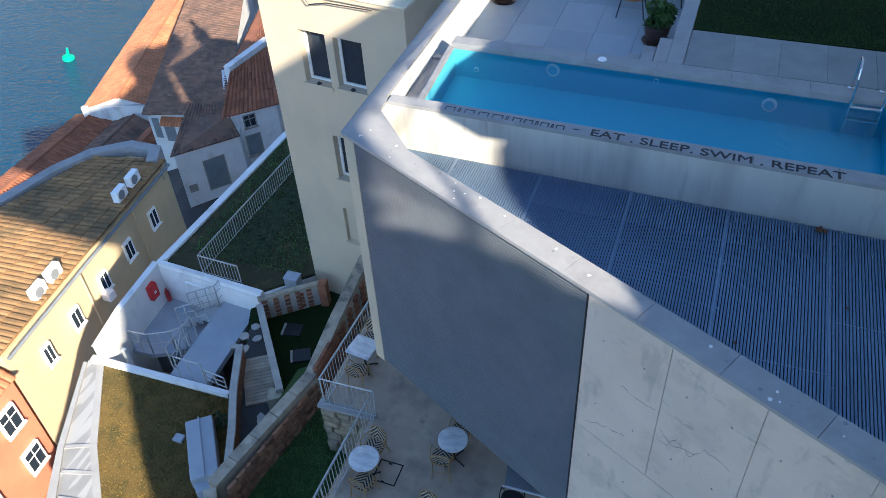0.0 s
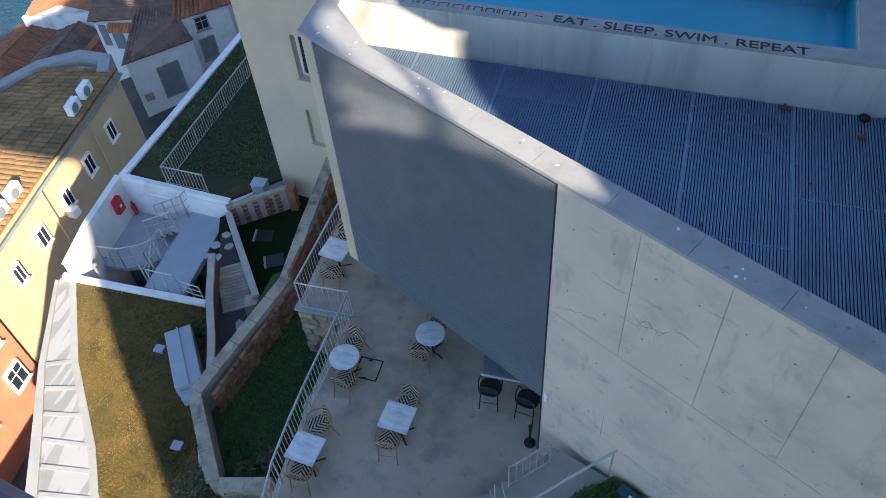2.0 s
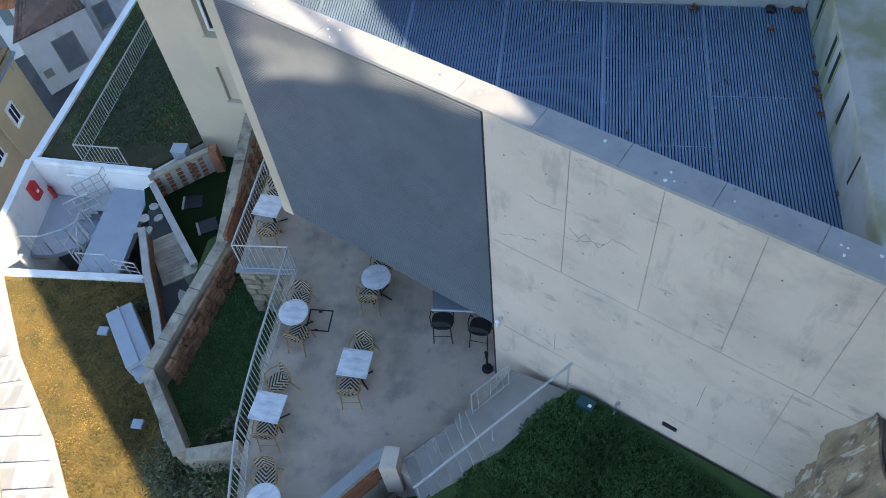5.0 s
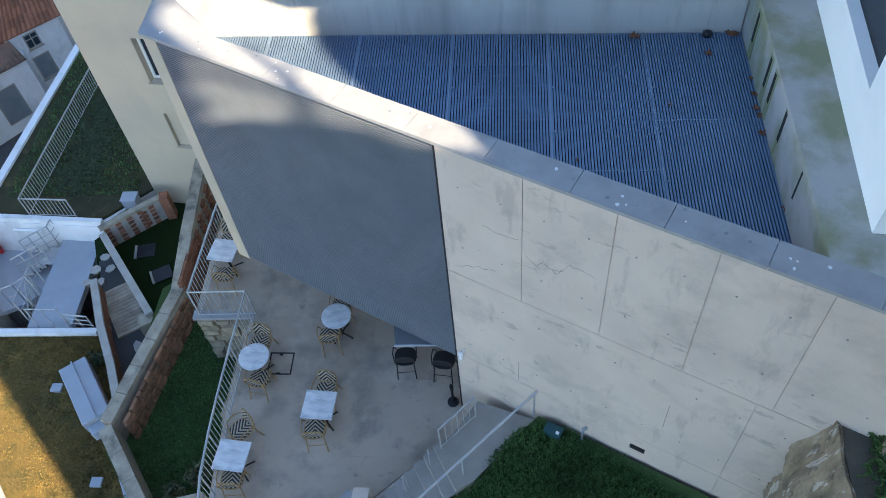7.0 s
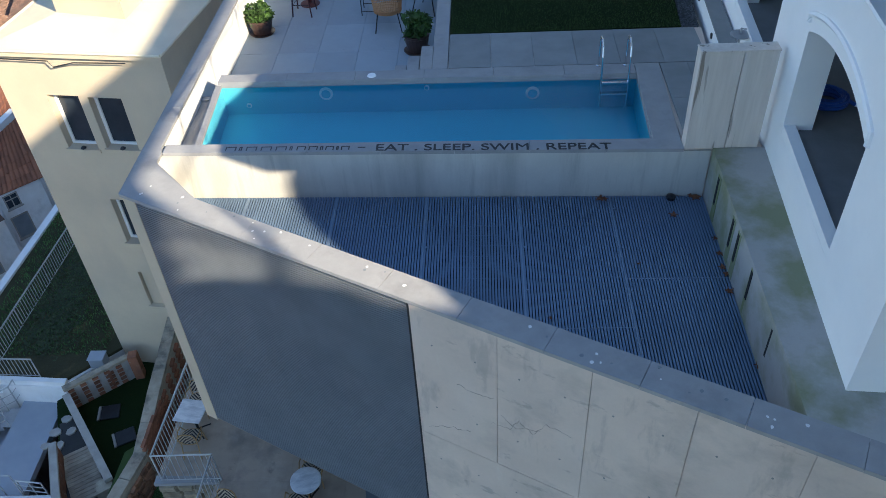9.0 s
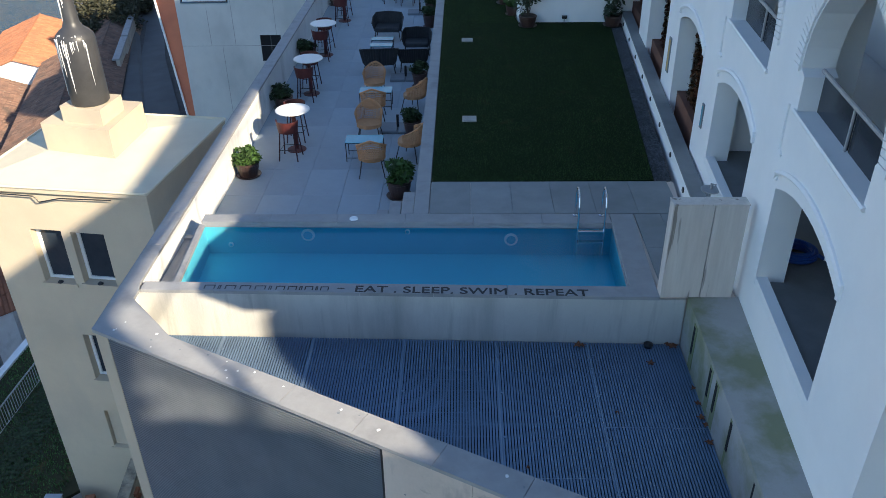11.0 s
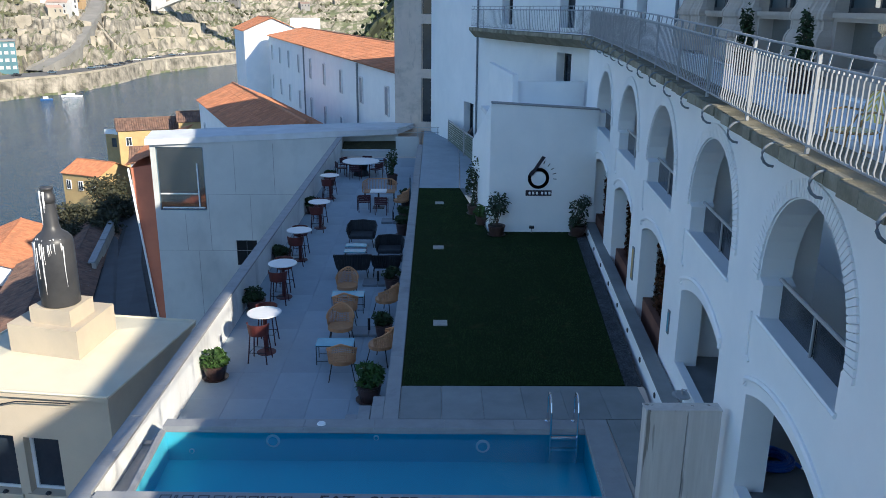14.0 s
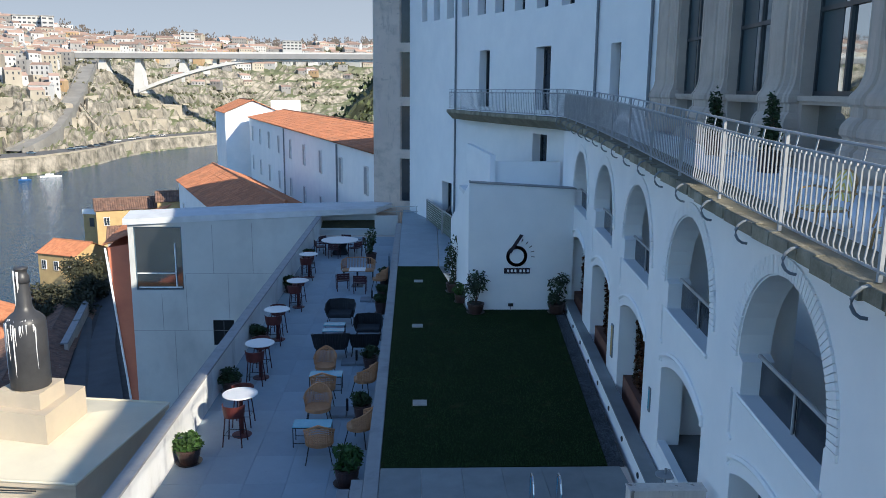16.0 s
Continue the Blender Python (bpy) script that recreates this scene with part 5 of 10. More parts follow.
def win(parent, c, along, out, w, h, frame_mat, glass, depth=0.12, bars=1, sill=True):
    """A window let into a wall: surround, recessed pane, glazing bar and sill. c: centre; along, out: unit vectors."""
    c, along, out = Vector(c), Vector(along).normalized(), Vector(out).normalized()
    up = Vector((0, 0, 1))
    m = Matrix((along, out, up)).transposed().to_4x4()
    m.translation = c
    bm = bmesh.new()
    f = 0.07
    for x0, x1, z0, z1 in ((-w / 2 - f, -w / 2, -h / 2 - f, h / 2 + f), (w / 2, w / 2 + f, -h / 2 - f, h / 2 + f), (-w / 2, w / 2, h / 2, h / 2 + f), (-w / 2, w / 2, -h / 2 - f, -h / 2)):
        add_box(bm, x0, x1, -depth, 0.03, z0, z1, m)
    o = part("window", bm, frame_mat, parent)
    bm = bmesh.new()
    add_box(bm, -w / 2, w / 2, 0.004, 0.012, -h / 2, h / 2, m)
    part("pane", bm, glass, o)
    if bars:
        bm = bmesh.new()
        add_box(bm, -0.025, 0.025, 0.012, 0.028, -h / 2, h / 2, m)
        if bars > 1:
            add_box(bm, -w / 2, w / 2, 0.012, 0.026, h * 0.12, h * 0.12 + 0.05, m)
        part("glazing_bar", bm, frame_mat, o)
    if sill:
        bm = bmesh.new()
        add_box(bm, -w / 2 - 0.12, w / 2 + 0.12, 0.0, 0.09, -h / 2 - f - 0.06, -h / 2 - f, m)
        part("sill", bm, frame_mat, o)
    return o


M["glass_dark"] = mat("dark_window_glass", (0.035, 0.045, 0.06), (0.02, 0.028, 0.04), 0.1, 1, 8, 0.0, spec=0.45)
M["blind_grey"] = mat("pale_grey_window_blind", (0.28, 0.305, 0.33), (0.22, 0.245, 0.27), 0.5, 2, 30, 0.0)
M["shutter_grey"] = mat("grey_painted_shutter", (0.22, 0.24, 0.26), (0.17, 0.19, 0.21), 0.6, 2, 30, 0.05)
M["frame_stone"] = mat("stone_surround", (0.36, 0.33, 0.29), (0.28, 0.26, 0.23), 0.85, 3, 40, 0.15)
M["roof_cream"] = mat("cream_roof_membrane", (0.66, 0.60, 0.45), (0.57, 0.515, 0.39), 0.8, 0.8, 30, 0.1)

# tall cream house with the bottle
tower = thing("tower_house", "tall cream rendered house with a flat pitched roof", "house")
TL, TN, TR_, TB = (-10.71, 15.51), (-6.70, 15.0), (-6.12, 18.95), (-10.2, 19.6)
ta = Vector((TN[0] - TL[0], TN[1] - TL[1])).normalized()
TLEN = math.dist(TL, TN)


def tface(s, z, off=0.0):
    return Vector((TL[0] + ta.x * s - ta.y * off, TL[1] + ta.y * s + ta.x * off, z))


def rect(s0, s1, z0, z1):
    return [(s0, z0), (s1, z0), (s1, z1), (s0, z1)]


TW = [(1.04, 1.80, -2.82, -1.40), (2.02, 2.82, -2.78, -1.42), (1.56, 2.35, -5.7, -4.3), (1.50, 2.3, -8.0, -6.75)]
fill_wall("wall", [(0, -12.0), (TLEN, -12.0), (TLEN, -0.42), (0, -0.42)], [rect(*w) for w in TW], tface, 0.32, M["cream"], tower)
prism_part("wall", [TN, TR_, (TR_[0] - 0.3, TR_[1]), (TN[0] - 0.3, TN[1] + 0.3)], -12.0, -0.42, M["cream"], tower)
prism_part("wall", [TR_, TB, (TB[0], TB[1] - 0.3), (TR_[0] - 0.3, TR_[1] - 0.3)], -12.0, -0.42, M["cream"], tower)
prism_part("wall", [TB, TL, (TL[0] + 0.3, TL[1] + 0.3), (TB[0] + 0.3, TB[1] - 0.2)], -12.0, -0.42, M["cream"], tower)
prism_part("eave", [(TL[0] - 0.12, TL[1] - 0.1), (TN[0] + 0.06, TN[1] - 0.12), (TR_[0] + 0.08, TR_[1] + 0.1), (TB[0] - 0.1, TB[1] + 0.1)], -0.42, -0.30, M["cream"], tower)
bm = bmesh.new()
rim = [bm.verts.new((*p, -0.30)) for p in ((TL[0] - 0.12, TL[1] - 0.1), (TN[0] + 0.06, TN[1] - 0.12), (TR_[0] + 0.08, TR_[1] + 0.1), (TB[0] - 0.1, TB[1] + 0.1))]
top = [bm.verts.new(p) for p in ((-9.6, 16.6, -0.12), (-7.7, 16.3, -0.12), (-7.5, 18.1, -0.12), (-9.3, 18.4, -0.12))]
for k in range(4):
    bm.faces.new((rim[k], rim[(k + 1) % 4], top[(k + 1) % 4], top[k]))
bm.faces.new(top)
part("roof", bm, M["roof_cream"], tower)
for k in range(4):
    p, q = [(rim_p) for rim_p in ((TL[0] - 0.12, TL[1] - 0.1), (TN[0] + 0.06, TN[1] - 0.12), (TR_[0] + 0.08, TR_[1] + 0.1), (TB[0] - 0.1, TB[1] + 0.1))][k], [(TL[0] - 0.12, TL[1] - 0.1), (TN[0] + 0.06, TN[1] - 0.12), (TR_[0] + 0.08, TR_[1] + 0.1), (TB[0] - 0.1, TB[1] + 0.1)][(k + 1) % 4]
    tube_part("roof_edge", [(*p, -0.29), (*q, -0.29)], 0.035, M["roof_cream"], tower)
prism_part("plinth", [(-9.52, 16.78), (-7.78, 16.30), (-7.64, 18.06), (-9.3, 18.4)], -0.35, 0.55, M["cream"], tower)
prism_part("plinth", [(-9.02, 16.86), (-8.0, 16.58), (-7.88, 17.55), (-8.85, 17.75)], 0.55, 0.92, M["cream"], tower)
for k, (s0, s1, z0, z1) in enumerate(TW):
    c = (s0 + s1) / 2
    bm = bmesh.new()
    for q in (rect(s0, s0 + 0.07, z0, z1), rect(s1 - 0.07, s1, z0, z1), rect(s0 + 0.07, s1 - 0.07, z1 - 0.07, z1), rect(s0 + 0.07, s1 - 0.07, z0, z0 + 0.07)):
        vs = [bm.verts.new(tface(s, z, o)) for o in (0.2, 0.27) for s, z in q]
        for f in ((0, 1, 2, 3), (7, 6, 5, 4), (0, 4, 5, 1), (1, 5, 6, 2), (2, 6, 7, 3), (3, 7, 4, 0)):
            bm.faces.new([vs[i] for i in f])
    o = part("window", bm, M["white_old"], tower)
    bm = bmesh.new()
    if k == 3:
        bm.faces.new([bm.verts.new(tface(s, z, 0.1)) for s, z in rect(s0 + 0.02, s1 - 0.02, z0, z1)])
        part("blind", bm, M["cream"], o)
    else:
        vs = [bm.verts.new(tface(s, z, oo)) for oo in (0.24, 0.25) for s, z in rect(s0 + 0.07, s1 - 0.07, z0 + 0.07, z1 - 0.07)]
        for f in ((0, 1, 2, 3), (7, 6, 5, 4), (0, 4, 5, 1), (1, 5, 6, 2), (2, 6, 7, 3), (3, 7, 4, 0)):
            bm.faces.new([vs[i] for i in f])
        part("pane", bm, M["glass_dark"], o)
    bm = bmesh.new()
    vs = [bm.verts.new(tface(s, z, oo)) for oo in (-0.05, 0.2) for s, z in rect(s0 - 0.05, s1 + 0.05, z0 - 0.08, z0 + 0.008)]
    for f in ((0, 1, 2, 3), (7, 6, 5, 4), (0, 4, 5, 1), (1, 5, 6, 2), (2, 6, 7, 3), (3, 7, 4, 0)):
        bm.faces.new([vs[i] for i in f])
    part("sill", bm, M["cream"], o)
    if k < 2:
        bm = bmesh.new()
        add_lathe(bm, [(0.05, 0), (0.07, 0.03), (0.03, 0.07)], 8, Matrix.Translation(tface(c, z0, -0.0)))
        part("lamp", bm, M["black_steel"], o)
cable = thing("roof_cable", "thin dark cable hung along the eave", "cable")
tube_part("cable", [tface(0.2, -0.46, -0.14), tface(1.5, -0.48, -0.14), tface(1.6, -0.62, -0.14), tface(2.1, -0.5, -0.14), tface(3.3, -0.47, -0.14)], 0.015, M["black_steel"], cable, 5)

M["bottle_glaze"] = mat("dark_grey_painted_metal", (0.055, 0.055, 0.058), (0.035, 0.035, 0.038), 0.42, 2, 30, 0.05)
M["drips"] = mat("white_streaks", (0.75, 0.75, 0.74), (0.6, 0.6, 0.6), 0.8, 3, 30, 0.0)
bottle = thing("bottle_sculpture", "giant dark grey bottle with white streaks on a roof plinth", "sculpture", Matrix.Translation((-8.40, 17.12, 0.92)) @ Matrix.Diagonal((0.94, 0.94, 0.89, 1)))
bm = bmesh.new()
add_lathe(bm, [(0.40, 0.0), (0.44, 0.04), (0.44, 1.62), (0.42, 1.72), (0.34, 1.82), (0.22, 1.92), (0.175, 2.05), (0.15, 2.6), (0.14, 2.78)], 32)
part("body", bm, M["bottle_glaze"], bottle, smooth=True)
bm = bmesh.new()
add_lathe(bm, [(0.165, 2.62), (0.17, 2.72), (0.165, 2.80), (0.13, 2.84), (0.13, 2.94), (0.15, 2.95), (0.15, 3.0)], 24)
part("neck_ring", bm, M["bottle_glaze"], bottle, smooth=True)
r = random.Random(11)
for k in range(20):
    a = -2.7 + 2.0 * r.random()
    z1, L = 1.80 - 0.1 * r.random(), 0.25 + 1.3 * r.random() ** 2
    n = 8
    pts = [(0.445 * math.cos(a + 0.01 * math.sin(q)) if z1 - L * q / n < 1.66 else 0.38 * math.cos(a), 0.445 * math.sin(a + 0.01 * math.sin(q)) if z1 - L * q / n < 1.66 else 0.38 * math.sin(a), z1 - L * q / n) for q in range(n + 1)]
    tube_part("streak", pts, [0.017 * (1 - 0.8 * q / n) for q in range(n + 1)], M["drips"], bottle, 5)
for k in range(7):
    a = -2.6 + 1.3 * r.random()
    z1, L = 2.95 - 0.3 * r.random(), 0.3 + 0.5 * r.random()
    pts = [((0.178 - 0.018 * (z - 2.05)) * math.cos(a), (0.178 - 0.018 * (z - 2.05)) * math.sin(a), z) for z in (z1, z1 - L * 0.5, z1 - L)]
    tube_part("streak", pts, [0.018, 0.013, 0.004], M["drips"], bottle, 5)

# ground of the west slope, quay and river
ground = setting("ground", "sloping ground, streets and yards down to the river", "ground")
gx = [60, -12, -17, -22, -29, -38, -44, -47]
gz = [-12.0, -12.5, -21.0, -21.2, -21.5, -25.5, -27.5, -28.2]
gy = [-120, 0, 10, 20, 30, 45, 60, 80, 110, 130, 150, 220, 330]
sh = [0, 0, 0, 0, 0, -2, -6, -11, -13, -13, -9, 14, 50]
verts = [(x + (s if x < 0 else 0), y, z) for (y, s) in zip(gy, sh) for x, z in zip(gx, gz)]
nx_ = len(gx)
faces = [(j * nx_ + i, j * nx_ + i + 1, (j + 1) * nx_ + i + 1, (j + 1) * nx_ + i) for j in range(len(gy) - 1) for i in range(nx_ - 1)]
raw("ground_sheet", verts, faces, M["cobble"], ground)
M["far_street"] = mat("smooth_grey_asphalt", (0.10, 0.102, 0.108), (0.075, 0.076, 0.08), 0.85, 0.4, 6, 0.05)
street = setting("road_street", "narrow paved street between the houses", "road")
prism_part("paving", [(-16.05, -2.0), (-15.9, 29.0), (-25.0, 29.5), (-24.0, 22.0), (-20.5, -2.0)], -21.6, [-20.6, -20.7, -20.9, -20.8, -20.6], M["cobble"], street)
prism_part("far_paving", [(-33.5, 74.0), (-26.0, 60.0), (-23.0, 62.0), (-33.5, 88.0), (-38.6, 103.0), (-47.0, 128.0), (-50.5, 127.0), (-42.0, 102.0)], -22.5, [-21.0, -20.8, -20.8, -21.0, -21.2, -22.0, -22.0, -21.2], M["far_street"], street)
street_wall = setting("wall_street", "low pale stone wall along the street", "wall")
for (p, q) in (((-37.2, 84.5), (-39.4, 93.0)), ((-39.5, 93.4), (-41.9, 102.6))):
    prism_part("wall_body", strip(p, q, 0.4), -22.5, -19.9, M["stone_grey"], street_wall)
    prism_part("coping", strip(p, q, 0.75), -19.9, -19.72, M["coping"], street_wall)
RIVER = -33.0
verts, faces = [], []
for (y, s) in zip(gy, sh):
    verts += [(-47 + s, y, -28.2), (-48 + s, y, RIVER - 1)]
faces = [(2 * i, 2 * i + 1, 2 * i + 3, 2 * i + 2) for i in range(len(gy) - 1)]
raw("quay_wall", verts, faces, M["granite"], ground)
river_mat = bpy.data.materials.new("river_water")
river_mat.use_nodes = True
rn_, rl_ = river_mat.node_tree.nodes, river_mat.node_tree.links
rp = rn_["Principled BSDF"]
rp.inputs["Base Color"].default_value = (0.008, 0.048, 0.095, 1)
rp.inputs["Roughness"].default_value = 0.1
rp.inputs["IOR"].default_value = 1.33
rtc = rn_.new("ShaderNodeTexCoord")
heights = []
for sc, st in ((0.35, (1, 2.6, 1)), (1.6, (1, 2.2, 1))):
    mp = rn_.new("ShaderNodeMapping")
    mp.inputs["Scale"].default_value = st
    mp.inputs["Rotation"].default_value = (0, 0, 0.9)
    rl_.new(rtc.outputs["Object"], mp.inputs["Vector"])
    nz_ = rn_.new("ShaderNodeTexNoise")
    nz_.inputs["Scale"].default_value, nz_.inputs["Detail"].default_value = sc, 5
    rl_.new(mp.outputs["Vector"], nz_.inputs["Vector"])
    heights.append(nz_)
rad = rn_.new("ShaderNodeMath")
rad.operation = "ADD"
rl_.new(heights[0].outputs["Fac"], rad.inputs[0])
rl_.new(heights[1].outputs["Fac"], rad.inputs[1])
rb = rn_.new("ShaderNodeBump")
rb.inputs["Strength"].default_value, rb.inputs["Distance"].default_value = 0.5, 0.6
rl_.new(rad.outputs[0], rb.inputs["Height"])
rl_.new(rb.outputs["Normal"], rp.inputs["Normal"])
river = setting("water_river", "broad rippled blue-grey river", "river")
raw("river_surface", [(-2500, -1200, RIVER), (1500, -1200, RIVER), (1500, 2500, RIVER), (-2500, 2500, RIVER)], [(0, 1, 2, 3)], river_mat, river)
M["buoy_green"] = mat("green_buoy_paint", (0.02, 0.42, 0.26), (0.015, 0.33, 0.2), 0.5, 2, 20, 0.0)
buoy = thing("river_buoy", "green navigation buoy floating on the river", "buoy", Matrix.Translation((-65.2, 58.1, RIVER)) @ Matrix.Rotation(0.25, 4, "Y") @ Matrix.Scale(0.8, 4))
bm = bmesh.new()
add_lathe(bm, [(0.55, -0.1), (0.8, 0.05), (0.75, 0.35), (0.3, 0.45)], 16)
part("float", bm, M["buoy_green"], buoy)
bm = bmesh.new()
add_lathe(bm, [(0.28, 0.45), (0.2, 1.2), (0.16, 1.7), (0.05, 1.8)], 10)
part("mast", bm, M["buoy_green"], buoy)

# yellow house with the curved parapet
yellow = thing("yellow_house", "yellow rendered house with mossy tiles and a curved parapet", "house")
YE = [(-22.6, 22.9), (-22.25, 19.4), (-21.85, 15.7), (-21.38, 11.5)]
YW = [(-21.9, 23.0), (-23.0, 23.55), (-24.6, 23.55), (-26.0, 22.5), (-26.9, 20.8), (-27.5, 18.7), (-28.4, 15.5), (-29.3, 11.0)]
prism_part("wall", YE[::-1] + [(-22.9, 23.3), (-24.6, 23.4), (-25.9, 22.4), (-26.7, 20.7), (-27.3, 18.6), (-28.2, 15.4), (-29.1, 11.0)], -22.0, -13.3, M["yellow"], yellow)
tiled_slope("roof_tiles", (-22.35, 22.9, -13.02), (-21.1, 11.3, -12.92), (-28.9, 11.0, -12.7), (-25.8, 22.2, -13.05), M["tile_brown"], yellow, 0.27, 0.42, 3)
pts = [(-22.55, 22.6)] + YW[1:]
for k, (p, q) in enumerate(zip(pts, pts[1:])):
    prism_part("parapet", strip(p, q, 0.50, 1), -14.0, -12.82 + 0.012 * (k % 2), M["coping"], yellow)
tube_part("gutter", [(x + 0.32, y, -13.25) for x, y in YE], 0.07, M["shutter_grey"], yellow)
ya, yo = Vector((-0.115, -0.993, 0)), Vector((0.993, -0.115, 0))
for y in (21.05, 18.95, 17.0, 14.95, 13.1):
    x = -22.72 + (23.28 - y) * 0.1160
    win(yellow, (x + 0.13, y, -14.9), (0.115, -0.993, 0), yo, 0.46 if y > 14 else 0.36, 0.76, M["white"], M["glass_dark"])
for y in (19.9, 15.9):
    x = -22.72 + (23.28 - y) * 0.1160
    tube_part("downpipe", [(x + 0.2, y, -13.3), (x + 0.2, y, -21.5)], 0.05, M["yellow"], yellow)
for k, y in enumerate((20.95, 19.9, 15.1, 14.15)):
    x = -22.72 + (23.28 - y) * 0.1160
    ac = thing("air_conditioner", "white air conditioning unit on the roof edge", "air conditioner", Matrix.Translation((x - 0.15, y, -12.96)) @ Matrix.Rotation(0.115, 4, "Z"), "air conditioners on the yellow house")
    box_part("case", (-0.15, 0.15, -0.36, 0.36, 0.05, 0.56), M["white"], ac, bevel=0.02)
    box_part("foot", (-0.17, 0.17, -0.34, -0.28, 0.0, 0.05), M["black_steel"], ac)
    box_part("foot", (-0.17, 0.17, 0.28, 0.34, 0.0, 0.05), M["black_steel"], ac)
    bm = bmesh.new()
    add_lathe(bm, [(0.21, 0.0), (0.21, 0.012), (0.06, 0.02)], 16, Matrix.Translation((0.15, -0.08, 0.31)) @ Matrix.Rotation(math.pi / 2, 4, "Y"))
    part("fan_grille", bm, M["shutter_grey"], ac)
unit = thing("wall_unit", "small white unit fixed below a window", "air conditioner", Matrix.Translation((-21.75, 16.72, -15.35)))
box_part("case", (-0.12, 0.3, -0.2, 0.2, -0.2, 0.2), M["white"], unit, bevel=0.03)
# red house next to it
redh = thing("red_house", "terracotta rendered house with white window frames", "house")
prism_part("wall", [(-21.25, 11.3), (-20.6, 3.0), (-28, 3.0), (-29, 11.2)], -22.0, -13.9, M["terracotta_wall"], redh)
tiled_slope("roof_tiles", (-20.9, 11.3, -13.95), (-20.25, 3.0, -13.95), (-25, 3.0, -12.4), (-25, 11.3, -12.4), M["tile_orange"], redh, 0.27, 0.42, 4)
for y, z in ((10.4, -15.35), (8.2, -15.35), (10.4, -17.6), (8.2, -17.6)):
    x = -21.25 + (11.3 - y) * 0.078
    win(redh, (x + 0.12, y, z), (0.078, -0.997, 0), (0.997, 0.078, 0), 0.7, 0.95, M["white"], M["glass_dark"], bars=2)

# white houses and warehouses further down
wh = thing("white_house", "white rendered low house with a grey door and old tiles", "house")
prism_part("wall", [(-27.32, 28.66), (-24.91, 31.53), (-25.3, 32.3), (-28.75, 32.7)], -22.5, -17.8, M["white_old"], wh)
tiled_slope("roof_tiles", (-27.5, 28.5, -17.8), (-24.75, 31.45, -17.8), (-25.7, 32.1, -16.95), (-28.8, 32.8, -16.95), M["tile_old"], wh, 0.26, 0.4, 5)
win(wh, (-26.03, 30.2, -19.7), (0.643, 0.766, 0), (0.766, -0.643, 0), 1.15, 1.95, M["frame_stone"], M["shutter_grey"], bars=0, sill=False)
win(wh, (-27.0, 29.04, -20.2), (0.643, 0.766, 0), (0.766, -0.643, 0), 0.35, 0.35, M["frame_stone"], M["frame_stone"], bars=0, sill=False)
wh2 = thing("white_house", "white two-storey house with a mossy tile roof", "house")
prism_part("wall", [(-25.73, 31.87), (-23.73, 34.02), (-25.9, 37.9), (-28.9, 36.5)], -22.5, -17.0, M["white_old"], wh2)
tiled_slope("roof_tiles", (-25.95, 31.65, -17.0), (-23.45, 34.0, -17.0), (-26.0, 37.8, -15.6), (-26.6, 34.25, -15.6), M["tile_red"], wh2, 0.26, 0.4, 6)
tiled_slope("roof_tiles", (-26.95, 34.8, -15.7), (-26.5, 38.5, -15.7), (-31.0, 46.0, -16.7), (-28.4, 37.2, -16.7), M["tile_red"], wh2, 0.26, 0.4, 6)
win(wh2, (-24.88, 32.78, -17.6), (0.681, 0.732, 0), (0.732, -0.681, 0), 0.62, 0.72, M["frame_stone"], M["glass_dark"], bars=2)
win(wh2, (-24.9, 32.76, -19.25), (0.681, 0.732, 0), (0.732, -0.681, 0), 0.8, 1.3, M["frame_stone"], M["shutter_grey"], bars=0)
prism_part("party_wall", strip((-26.62, 34.35), (-26.1, 38.2), 0.42, 1), -18.0, -15.3, M["white_old"], wh2)
old = thing("long_old_house", "long house with a weathered lichen-spotted tile roof", "house")
prism_part("wall", [(-32.25, 32.75), (-28.9, 33.0), (-26.0, 32.5), (-35.4, 50.6), (-40.3, 50.9)], -23.0, [-18.6, -17.6, -17.1, -17.1, -18.6], M["white_old"], old)
tiled_slope("roof_tiles", (-32.55, 32.65, -18.5), (-40.6, 51.0, -18.5), (-35.3, 50.8, -16.95), (-25.85, 32.15, -16.95), M["tile_old"], old, 0.26, 0.42, 7)
for p, w, h in (((-31.77, 32.78, -19.35), 0.5, 1.45), ((-30.75, 32.87, -19.62), 1.1, 1.25)):
    win(old, p, (0.995, 0.095, 0), (0.095, -0.995, 0), w, h, M["white_old"], M["shutter_grey"], bars=0, sill=False)
tiled_slope("canopy", (-31.3, 32.45, -18.95), (-29.9, 32.58, -18.85), (-29.75, 32.95, -18.35), (-31.25, 32.8, -18.45), M["tile_orange"], old, 0.2, 0.3, 8)
